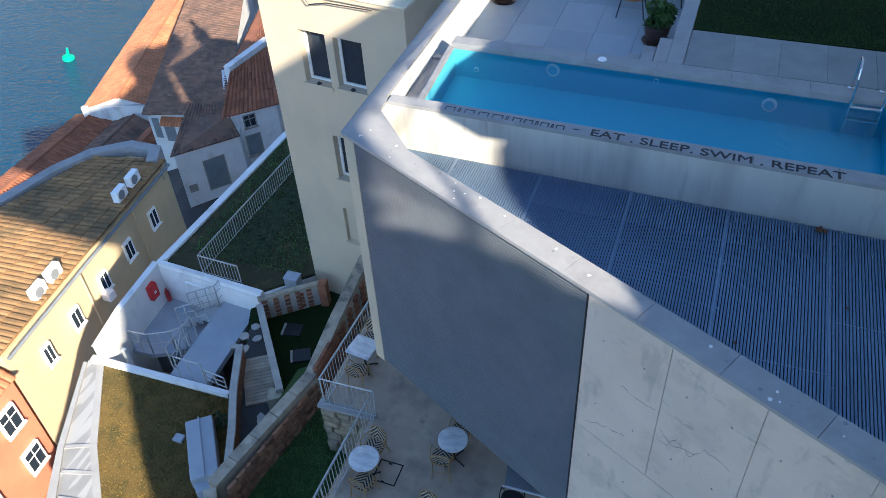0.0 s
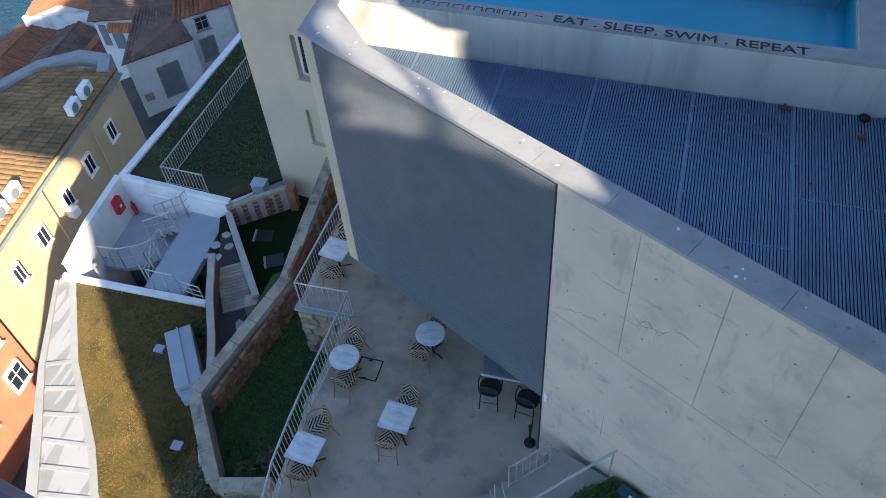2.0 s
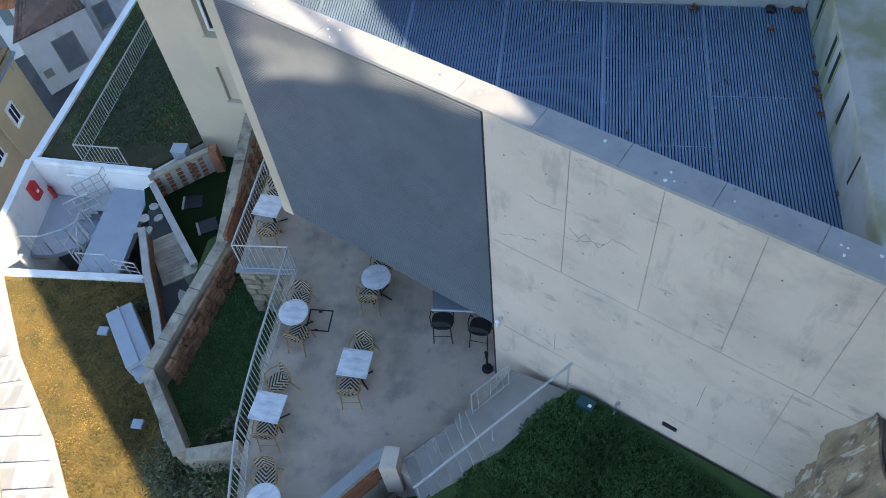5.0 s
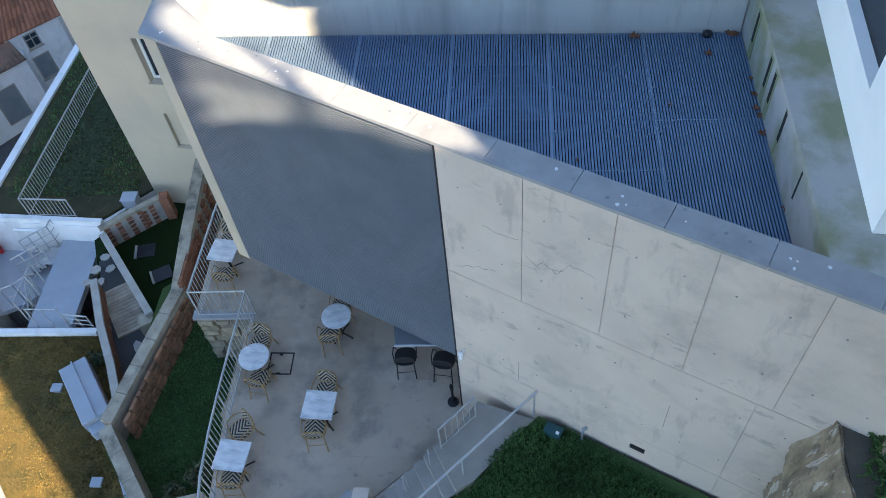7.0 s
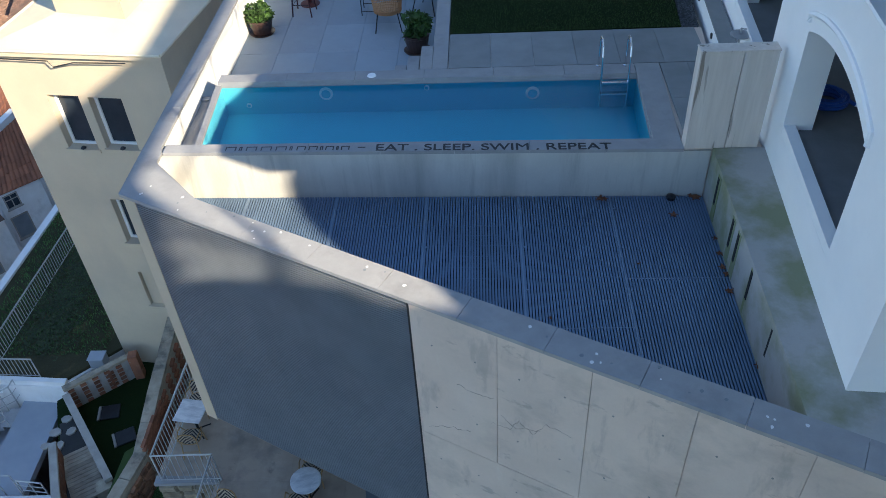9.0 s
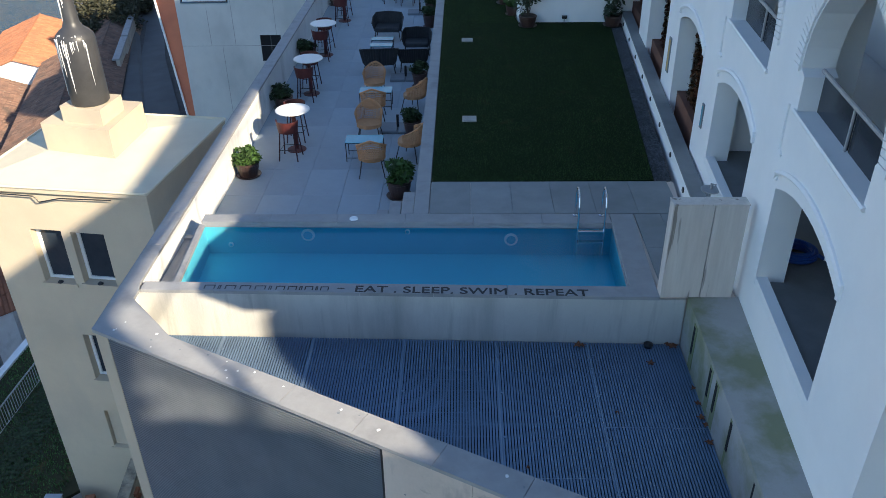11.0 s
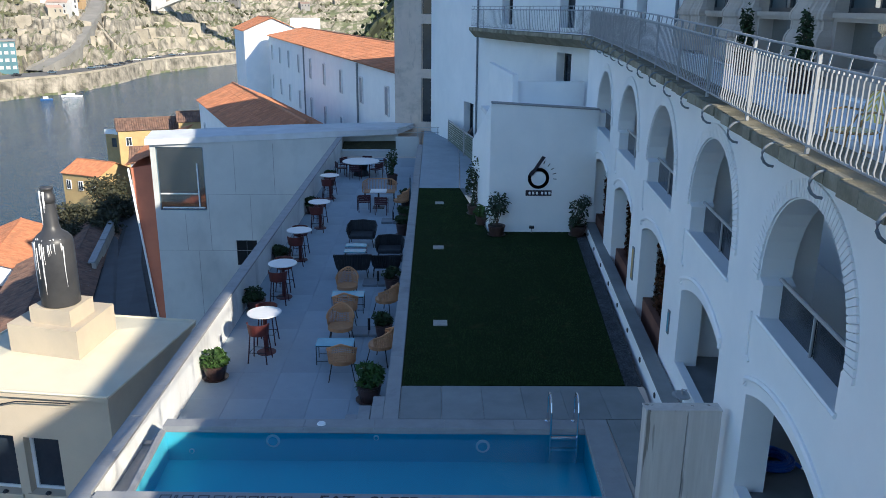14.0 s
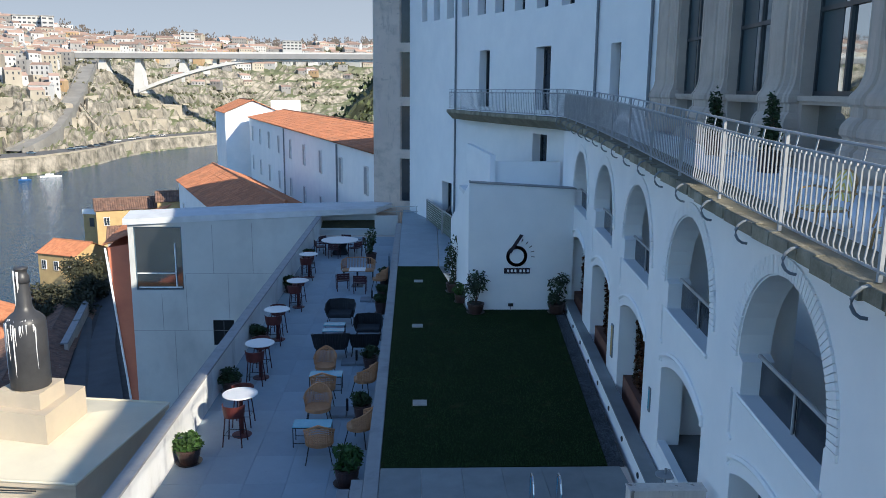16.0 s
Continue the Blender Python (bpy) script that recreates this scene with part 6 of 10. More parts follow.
WARE = [
    # x0, y0, x1, y1 (ridge line), half width, eave, ridge, tile
    (-42.0, 40.5, -48.6, 61.0, 3.0, -24.3, -23.3, "tile_orange", "riverside warehouse with orange clay tiles"),
    (-37.9, 42.0, -44.6, 61.0, 1.9, -23.7, -23.0, "tile_old", "old warehouse roof of dark weathered clay tiles"),
    (-37.9, 52.0, -42.2, 61.5, 2.6, -21.0, -19.4, "tile_old", "old house roof of dark weathered tiles"),
    (-44.0, 22.0, -44.3, 39.8, 2.1, -25.5, -24.8, "tile_red", "low riverside shed with red-brown tiles"),
    (-40.1, 24.0, -40.9, 40.0, 1.7, -25.3, -24.7, "tile_old", "low shed with faded brown tiles"),
    (-37.3, 27.0, -37.9, 40.6, 1.1, -24.9, -24.4, "tile_red", "narrow shed with red-brown tiles"),
    (-46.5, 62.5, -53.0, 84.0, 5.0, -23.2, -21.0, "tile_old", "old house roof of weathered tiles"),
    (-33.2, 57.0, -42.6, 88.0, 4.6, -20.9, -18.9, "tile_old", "long old house roof of weathered tiles"),
    (-50.5, 87.0, -56.0, 106.0, 5.0, -22.5, -20.6, "tile_orange", "house with an orange hipped roof"),
    (-40.5, 87.0, -45.0, 103.0, 4.4, -22.0, -20.0, "tile_old", "riverside house with weathered clay tiles"),
]
for k, (x0, y0, x1, y1, w, ze, zr, tm, lab) in enumerate(WARE):
    h = thing("riverside_house", lab, "house", group="houses on the river bank")
    d = Vector((x1 - x0, y1 - y0)).normalized()
    n = Vector((d.y, -d.x))
    a, b = Vector((x0, y0)), Vector((x1, y1))
    q = [tuple(a + n * w * 0.93), tuple(b + n * w * 0.93), tuple(b - n * w * 0.93), tuple(a - n * w * 0.93)]
    bm = bmesh.new()
    add_prism(bm, q, -30.0, ze)
    for e in (a, b):
        vs = [bm.verts.new((*(e + n * w * 0.93), ze)), bm.verts.new((*(e - n * w * 0.93), ze)), bm.verts.new((*e, zr - 0.05))]
        bm.faces.new(vs)
    part("wall", bm, M["white_old"], h)
    tw = 0.30 if k > 4 else 0.26
    tiled_slope("roof_tiles", (*(a + n * w - d * 0.3), ze), (*(b + n * w + d * 0.3), ze), (*(b + d * 0.3), zr), (*(a - d * 0.3), zr), M[tm], h, tw, 0.5, 20 + k)
    tiled_slope("roof_tiles", (*(a - n * w - d * 0.3), ze), (*(b - n * w + d * 0.3), ze), (*(b + d * 0.3), zr), (*(a - d * 0.3), zr), M[tm], h, tw, 0.5, 40 + k)
    tube_part("ridge", [(*(a - d * 0.3), zr + 0.03), (*(b + d * 0.3), zr + 0.03)], 0.12, M[tm], h, 6)
    if k == 0:
        prism_part("gable_parapet", strip(tuple(a - n * w - d * 0.4), tuple(a + n * w - d * 0.4), 0.3), ze - 1.5, [ze + 0.25] * 4, M["white_old"], h)

# unseen shadow caster added behind and above the viewpoint, which shades the terraces
shade_caster = setting("hillside", "unseen shadow caster added behind the viewpoint", "hillside")
# outline cut to the wanted shadow edges, as seen along the sun
SH = [(-2.8, -14.0), (-2.6, -1.9), (-2.4, -0.16), (-2.2, 0.46), (-2.0, 1.8), (-2.5, 2.4), (-3.6, 3.1), (-5.0, 4.1), (-9.0, 6.4), (-9.0, 9.2), (-5.0, 8.8), (-2.0, 9.1), (-0.14, 9.2), (1.0, 9.9), (1.67, 10.45), (1.45, 11.6), (1.53, 12.5), (2.4, 13.2), (3.43, 13.5), (4.2, 13.1), (5.0, 13.4), (5.35, 12.6), (5.2, 11.3), (3.62, 10.1), (3.55, 8.0),
      (3.5, 7.0), (3.4, 4.1), (3.67, 4.13), (4.04, 3.9), (4.36, 3.61), (4.63, 3.2), (5.0, 2.95), (5.2, 3.76), (5.48, 4.6), (5.6, 5.2), (5.48, 5.9), (5.42, 6.3), (5.9, 6.5), (8.7, 7.8), (12.0, 9.3), (12.0, -14.0)]
E1 = Vector((0.6926, 0.7214, 0.0))
edge = []
for p, q in zip(SH, SH[1:] + SH[:1]):
    n_ = max(1, int(math.dist(p, q) / 0.16)) if -9 < p[1] and -9 < q[1] else 1
    for i in range(n_):
        u, w = lerp(p, q, i / n_)
        j = 0.11 if n_ > 1 else 0.0
        edge.append((u + j * noise.noise(Vector((u * 3.1, w * 3.1, 0.0))), w + j * noise.noise(Vector((u * 3.1, w * 3.1, 5.0)))))
bm = bmesh.new()
fr_, bk_ = [], []
for u, w in edge:
    p = Vector((12.0, -10.0, 0.0)) + E1 * (u - 1.097)
    z = w + 8.77
    fr_.append(bm.verts.new((p.x, p.y, z)))
    bk_.append(bm.verts.new((p.x + 2.3, p.y - 2.21, z + 1.79)))
bm.faces.new(fr_)
bm.faces.new(bk_[::-1])
for i in range(len(edge)):
    j = (i + 1) % len(edge)
    bm.faces.new((fr_[i], bk_[i], bk_[j], fr_[j]))
part("bank", bm, M["earth"], shade_caster)
# unseen beams, added only to set the shadow line on the cream house
prism_part("upper_terrace_edge", [(13.8, -5.2), (14.2, -5.2), (14.2, 3.6), (13.8, 3.6)], [15.35, 15.35, 15.35, 15.35], [16.02, 16.02, 16.24, 16.24], M["stone_grey"], shade_caster)
prism_part("upper_terrace_edge", [(13.8, -9.0), (14.2, -9.0), (14.2, -5.21), (13.8, -5.21)], [15.35, 15.35, 15.35, 15.35], [16.45, 16.45, 16.05, 16.05], M["stone_grey"], shade_caster)


def on_caster(u, w):
    return Vector((12.0, -10.0, w + 8.77)) + E1 * (u - 1.097)


# unseen branches, added across the gap to break up the sunlit patch
bare = thing("bare_tree", "unseen leafless branches added to cast shadows", "tree")
bm = bmesh.new()
for pts, r0 in ((((4.05, 2.5), (4.02, 4.2), (4.1, 5.6), (3.9, 6.6)), 0.09), (((4.03, 4.4), (3.6, 5.0), (3.15, 5.3)), 0.06), (((4.06, 4.7), (4.6, 4.9), (5.2, 4.7)), 0.05), (((4.1, 5.5), (4.5, 6.2), (5.1, 6.5)), 0.05), (((4.6, 4.9), (4.8, 5.5), (4.7, 6.2)), 0.03), (((3.6, 5.0), (3.5, 5.8), (3.3, 6.3)), 0.03)):
    add_tube(bm, [on_caster(*p) for p in pts], [r0 * (1 - 0.6 * i / (len(pts) - 1)) for i in range(len(pts))], 6)
part("trunk", bm, M["earth"], bare)

# deck of the walkway bridge underfoot, with its painted rail
walkway = setting("walkway_bridge", "paved walkway bridge high above the street", "bridge")
RDIR, RIN = Vector((0.985, -0.172)), Vector((-0.172, -0.985))
ROOT = Vector((-0.26, 0.083))


def deck_at(along, inward):
    return tuple(ROOT + RDIR * along + RIN * inward)


prism_part("paving", [deck_at(-0.25, 0.12), deck_at(13.0, 0.12), deck_at(13.0, 2.6), deck_at(-0.25, 2.6)], 5.85, 6.2, M["granite"], walkway)
for a in (0.5, 6.0, 11.5):
    prism_part("pier", [deck_at(a, 1.3), deck_at(a + 0.7, 1.3), deck_at(a + 0.7, 2.4), deck_at(a, 2.4)], -9.0, 5.85, M["granite"], walkway)
M["rail_blue"] = mat("dark_blue_rail_paint", (0.02, 0.05, 0.13), (0.015, 0.038, 0.10), 0.4, 3, 30, 0.02)
parapet_rail = thing("walkway_rail", "dark blue painted steel rail along the walkway", "railing")
tube_part("rail", [(*deck_at(-0.74, 0.0), 6.852), (*deck_at(4.0, 0.0), 6.852), (*deck_at(12.9, 0.0), 6.852)], 0.036, M["rail_blue"], parapet_rail, 16)
for a in (0.9, 3.0, 5.1, 7.2, 9.3, 11.4):
    tube_part("post", [(*deck_at(a, 0.16), 6.2), (*deck_at(a, 0.16), 6.7), (*deck_at(a, 0.0), 6.83)], 0.02, M["rail_blue"], parapet_rail, 8)

# ---------------------------------------------------------------- balcony railing
M["iron_white"] = mat("white_painted_iron", (0.36, 0.37, 0.38), (0.27, 0.28, 0.29), 0.45, 4, 40, 0.03)
brail = thing("balcony_railing", "white iron balcony railing with bellied bars", "railing")
RAIL_Z = 1.15


def edge_at(t):
    """A point along the balcony edge, t metres from its near end, with its floor height and way."""
    for (p, q, z0, z1) in zip(EDGE, EDGE[1:], EZ, EZ[1:]):
        L = math.dist(p, q)
        if t <= L:
            f = t / L
            return Vector((p[0] + (q[0] - p[0]) * f, p[1] + (q[1] - p[1]) * f, z0 + (z1 - z0) * f)), Vector((q[0] - p[0], q[1] - p[1], 0)).normalized()
        t -= L
    return Vector((*EDGE[-1], EZ[-1])), Vector((EDGE[-1][0] - EDGE[-2][0], EDGE[-1][1] - EDGE[-2][1], 0)).normalized()


ELEN = sum(math.dist(p, q) for p, q in zip(EDGE, EDGE[1:]))
top_pts, mid_pts, low_pts = [], [], []
for k in range(61):
    p, d = edge_at(ELEN * k / 60)
    n = Vector((d.y, -d.x, 0))
    top_pts.append(p + n * 0.12 + Vector((0, 0, RAIL_Z)))
    mid_pts.append(p + n * 0.10 + Vector((0, 0, RAIL_Z - 0.13)))
    low_pts.append(p + n * 0.10 + Vector((0, 0, 0.24)))
tube_part("top_rail", top_pts, 0.016, M["iron_white"], brail, 6)
tube_part("middle_rail", mid_pts, 0.014, M["iron_white"], brail, 6)
tube_part("bottom_rail", low_pts, 0.014, M["iron_white"], brail, 6)
t, k = 0.15, 0
while t < ELEN:
    p, d = edge_at(t)
    n = Vector((d.y, -d.x, 0))
    b = p + n * 0.10
    bm = bmesh.new()
    if k % 18 == 0:
        add_tube(bm, [b + Vector((0, 0, 0.16)), b + Vector((0, 0, RAIL_Z))], 0.024, 4)
        nm = "post"
    else:
        add_tube(bm, [b + Vector((0, 0, 0.23)), b - n * 0.014 + Vector((0, 0, 0.29)), b + Vector((0, 0, 0.40)), b + Vector((0, 0, RAIL_Z - 0.13))], 0.0098, 4)
        add_tube(bm, [b + Vector((0, 0, RAIL_Z - 0.17)), b + Vector((0, 0, RAIL_Z - 0.135))], 0.02, 5)
        if k % 4 == 2:
            add_tube(bm, [b + Vector((0, 0, RAIL_Z - 0.13)), b + n * 0.02 + Vector((0, 0, RAIL_Z))], 0.01, 4)
        nm = "bar"
    part(nm, bm, M["iron_white"], brail)
    if k % 12 == 5 and p.y < 28:
        bm = bmesh.new()
        pts = []
        for q in range(9):
            a = -0.4 + 3.6 * q / 8
            pts.append(p - n * (0.02 + 0.14 * math.sin(max(a, 0)) * 0.9) + Vector((0, 0, 0.16 - 0.15 * (1 - math.cos(a)) * 0.85)))
        add_tube(bm, pts, 0.016, 6)
        part("bracket", bm, M["shutter_grey"], brail)
    k += 1
    t += 0.115 if p.y < 30 else 0.16

# ---------------------------------------------------------------- stone front with tall windows behind the balcony
cols = setting("wall_columned", "grey stone front with half columns and tall windows", "wall")
CF = [(6.345, 9.0), (7.55, 25.2)]
cd_ = Vector((CF[1][0] - CF[0][0], CF[1][1] - CF[0][1])).normalized()
cn_ = Vector((-cd_.y, cd_.x))      # out, towards the camera side
CLEN = math.dist(*CF)


def cf(s, z, off=0.0):
    return Vector((CF[0][0] + cd_.x * s - cn_.x * off, CF[0][1] + cd_.y * s - cn_.y * off, z))


CZ0, CZ1 = 6.3, 13.6
WINS = [(2.67, 5.01), (6.61, 9.15), (11.4, 13.75)]
fill_wall("front_wall", [(0, CZ0 - 0.3), (CLEN, CZ0 - 0.3), (CLEN, CZ1), (0, CZ1)], [rect(a, b, 7.35, 11.9) for a, b in WINS] + [rect(a + 0.15, b - 0.15, 6.45, 7.2) for a, b in WINS], cf, 0.5, M["stone_grey"], cols)
# near-black sheet that paints the unlit room behind the windows
prism_part("front_core", [tuple(cf(0, 0, 3.0).xy), tuple(cf(CLEN, 0, 3.0).xy), tuple(cf(CLEN, 0, 3.3).xy), tuple(cf(0, 0, 3.3).xy)], CZ0 - 0.3, CZ1, M["deep_shade"], cols)
prism_part("side_wall", [tuple(cf(0, 0, 0.0).xy), tuple(cf(0.4, 0, 0.0).xy), tuple(cf(0.4, 0, 6.0).xy), tuple(cf(0, 0, 6.0).xy)], CZ0 - 6, CZ1, M["stone_grey"], cols)
prism_part("cornice", [tuple(cf(-0.2, 0, -0.5).xy), tuple(cf(CLEN, 0, -0.5).xy), tuple(cf(CLEN, 0, 6.0).xy), tuple(cf(-0.2, 0, 6.0).xy)], CZ1, CZ1 + 0.6, M["stone_grey"], cols)
M["win_frame"] = mat("dark_window_frame", (0.05, 0.06, 0.065), (0.035, 0.04, 0.045), 0.4, 3, 30, 0.0)
M["win_glass"] = mat("reflecting_window_glass", (0.02, 0.026, 0.03), (0.015, 0.02, 0.024), 0.03, 1, 8, 0.0, spec=1.0)
glass_p = M["win_glass"].node_tree.nodes["Principled BSDF"]
glass_p.inputs["Metallic"].default_value = 1.0
for lk in list(glass_p.inputs["Base Color"].links):
    M["win_glass"].node_tree.links.remove(lk)
glass_p.inputs["Base Color"].default_value = (0.50, 0.55, 0.58, 1)
M["teal_blind"] = mat("dark_teal_blind", (0.055, 0.085, 0.095), (0.045, 0.07, 0.08), 0.5, 1, 20, 0.0)
for a, b in WINS:
    bm = bmesh.new()
    w = b - a
    bars_ = [rect(a, a + 0.07, 7.35, 11.9), rect(b - 0.07, b, 7.35, 11.9), rect(a, b, 7.35, 7.43), rect(a, b, 8.75, 8.83), rect(a, b, 10.2, 10.28), rect((a + b) / 2 - 0.03, (a + b) / 2 + 0.03, 7.35, 11.9), rect(a, b, 11.82, 11.9)]
    for q in bars_:
        vs = [bm.verts.new(cf(s, z, o)) for o in (0.22, 0.30) for s, z in q]
        for f in ((0, 1, 2, 3), (7, 6, 5, 4), (0, 4, 5, 1), (1, 5, 6, 2), (2, 6, 7, 3), (3, 7, 4, 0)):
            bm.faces.new([vs[i] for i in f])
    o = part("window_frame", bm, M["win_frame"], cols)
    for s0, s1 in ((a + 0.07, (a + b) / 2 - 0.03), ((a + b) / 2 + 0.03, b - 0.07)):
        for z0, z1 in ((7.43, 8.75), (8.83, 10.2), (10.28, 11.82)):
            bm = bmesh.new()
            vs = [bm.verts.new(cf(s, z, oo)) for oo in (0.27, 0.28) for s, z in rect(s0, s1, z0, z1)]
            for f in ((0, 1, 2, 3), (7, 6, 5, 4), (0, 4, 5, 1), (1, 5, 6, 2), (2, 6, 7, 3), (3, 7, 4, 0)):
                bm.faces.new([vs[i] for i in f])
            part("pane", bm, M["win_glass"], o)
    bm = bmesh.new()
    vs = [bm.verts.new(cf(q_, z, oo)) for oo in (0.262, 0.268) for q_, z in rect(b - 0.36 * w, b - 0.07, 7.43, 11.82)]
    for f in ((0, 1, 2, 3), (7, 6, 5, 4), (0, 4, 5, 1), (1, 5, 6, 2), (2, 6, 7, 3), (3, 7, 4, 0)):
        bm.faces.new([vs[i] for i in f])
    part("blind", bm, M["teal_blind"], o)
    bm = bmesh.new()
    vs = [bm.verts.new(cf(s, z, oo)) for oo in (0.3, 0.31) for s, z in rect(a + 0.15, b - 0.15, 6.45, 7.2)]
    for f in ((0, 1, 2, 3), (7, 6, 5, 4), (0, 4, 5, 1), (1, 5, 6, 2), (2, 6, 7, 3), (3, 7, 4, 0)):
        bm.faces.new([vs[i] for i in f])
    part("low_pane", bm, M["win_glass"], cols)
    bm = bmesh.new()
    vs = [bm.verts.new(cf(s, z, oo)) for oo in (-0.04, 0.1) for s, z in rect(a - 0.02, b + 0.02, 7.26, 7.35)]
    for f in ((0, 1, 2, 3), (7, 6, 5, 4), (0, 4, 5, 1), (1, 5, 6, 2), (2, 6, 7, 3), (3, 7, 4, 0)):
        bm.faces.new([vs[i] for i in f])
    part("window_sill", bm, M["stone_grey"], cols)


# moulded half columns between the windows, each on a flared base
HALF = [(-0.50, 0.06), (-0.50, -0.05), (-0.44, -0.05), (-0.425, -0.08), (-0.37, -0.085), (-0.35, -0.12), (-0.33, -0.15), (-0.27, -0.155), (-0.255, -0.11), (-0.235, -0.11), (-0.215, -0.17), (-0.15, -0.21), (-0.075, -0.235)]
PROFILE = HALF + [(0.0, -0.24)] + [(-u, o) for u, o in HALF[::-1]]
LEVELS = [(13.0, 1.0, 0.0), (7.72, 1.0, 0.0), (7.62, 1.01, 0.015), (7.52, 1.03, 0.04), (7.44, 1.06, 0.08), (7.38, 1.10, 0.12), (7.32, 1.12, 0.14), (7.24, 1.12, 0.14), (7.20, 1.08, 0.10), (7.06, 1.08, 0.10), (7.02, 1.10, 0.14), (6.95, 1.14, 0.18), (6.88, 1.15, 0.20), (6.80, 1.15, 0.20), (6.76, 1.12, 0.16), (6.64, 1.12, 0.16), (6.58, 1.16, 0.21), (6.30, 1.16, 0.21)]
for a, b in ((0.12, 2.6), (5.08, 6.54), (9.22, 11.33), (13.82, CLEN)):
    c, w = (a + b) / 2, b - a
    bm = bmesh.new()
    rows_ = [[bm.verts.new(cf(max(0.02, c + u * w * k), z, o - (add if o < 0 else 0.0))) for u, o in PROFILE] for z, k, add in LEVELS]
    for r0, r1 in zip(rows_, rows_[1:]):
        for q in range(len(PROFILE) - 1):
            bm.faces.new((r0[q], r1[q], r1[q + 1], r0[q + 1]))
    part("half_column", bm, M["stone_grey"], cols)
# the room floor and hotel body behind
prism_part("body", [tuple(cf(0.4, 0, 3.4).xy), tuple(cf(CLEN, 0, 3.4).xy), tuple(cf(CLEN, 0, 12.0).xy), tuple(cf(0.4, 0, 12.0).xy)], -8.0, CZ1, M["stone_grey"], cols)
prism_part("low_body", [(7.3, 4.0), (14.0, 3.0), (14.0, 10.2), (7.6, 10.6)], -8.0, 6.1, M["white"], cols)

# ---------------------------------------------------------------- white north wing
wing = setting("wall_wing", "tall white north wing with narrow windows", "wall")
W0, W1 = (7.75, 24.6), (-0.20, 49.7)
wd = Vector((W1[0] - W0[0], W1[1] - W0[1])).normalized()
WLEN = math.dist(W0, W1)


def wf(s, z, off=0.0):
    return Vector((W0[0] + wd.x * s + wd.y * off, W0[1] + wd.y * s - wd.x * off, z))


OPEN_W = []
for s, z0, z1, w in ((8.5, 6.62, 9.12, 1.3), (14.6, 6.62, 9.22, 1.25), (3.1, 6.62, 9.0, 0.62), (8.6, 3.0, 5.66, 1.3), (19.6, -0.5, 2.5, 1.5)):
    OPEN_W.append(rect(s - w / 2, s + w / 2, z0, z1))
for k in range(9):
    s = 6.6 + 2.12 * k
    OPEN_W.append(rect(s - 0.5, s + 0.5, 10.55 + 0.036 * (s - 6.5), 12.6 + 0.036 * (s - 6.5)))
fill_wall("wing_wall", [(0, -1.5), (WLEN, -1.5), (WLEN, 16.5), (0, 16.5)], OPEN_W, wf, 0.55, M["white"], wing)
for q in OPEN_W:
    bm = bmesh.new()
    vs = [bm.verts.new(wf(s, z, oo)) for oo in (0.42, 0.44) for s, z in q]
    for f in ((0, 1, 2, 3), (7, 6, 5, 4), (0, 4, 5, 1), (1, 5, 6, 2), (2, 6, 7, 3), (3, 7, 4, 0)):
        bm.faces.new([vs[i] for i in f])
    o = part("pane", bm, M["glass_dark"], wing)
    s0, s1, z0, z1 = q[0][0], q[1][0], q[0][1], q[2][1]
    bm = bmesh.new()
    for e in (rect(s0, s0 + 0.06, z0, z1), rect(s1 - 0.06, s1, z0, z1), rect(s0, s1, z1 - 0.06, z1)):
        vs = [bm.verts.new(wf(s, z, oo)) for oo in (0.36, 0.41) for s, z in e]
        for f in ((0, 1, 2, 3), (7, 6, 5, 4), (0, 4, 5, 1), (1, 5, 6, 2), (2, 6, 7, 3), (3, 7, 4, 0)):
            bm.faces.new([vs[i] for i in f])
    part("window_frame", bm, M["win_frame"], wing)
prism_part("wing_body", [tuple(wf(0.0, 0, 0.6).xy), tuple(wf(WLEN, 0, 0.6).xy), tuple(wf(WLEN, 0, 9.0).xy), tuple(wf(0, 0, 9.0).xy)], -3.0, 16.5, M["white_old"], wing)
for s, z0 in ((18.3, -0.5), (4.3, 6.6), (1.0, 6.6)):
    p, q = wf(s, z0, -0.06), wf(s, 16.3, -0.06)
    tube_part("downpipe", [p, q], 0.05, M["shutter_grey"], wing, 6)
# concrete stair tower at the end of the wing
ctow = setting("wall_stair_tower", "bare concrete stair tower with stacked windows", "wall")
c0 = wf(WLEN, 0, 0).xy
prism_part("tower", [tuple(c0 + Vector((-2.25, 0.8))), tuple(c0 + Vector((-0.62, 0.25))), tuple(c0 + Vector((4.0, 6.0))), tuple(c0 + Vector((0.0, 8.0)))], -1.5, 17.0, M["concrete"], ctow)
for k in range(5):
    z = 0.2 + 3.2 * k
    prism_part("pane", [tuple(c0 + Vector((-0.60, 0.42))), tuple(c0 + Vector((0.0, 0.22))), tuple(c0 + Vector((0.1, 0.5))), tuple(c0 + Vector((-0.5, 0.7)))], z + 0.35, z + 3.0, M["glass_dark"], ctow)
    prism_part("spandrel", [tuple(c0 + Vector((-0.64, 0.24))), tuple(c0 + Vector((0.02, 0.02))), tuple(c0 + Vector((0.2, 0.5))), tuple(c0 + Vector((-0.44, 0.7)))], z - 0.2, z + 0.35, M["concrete"], ctow)

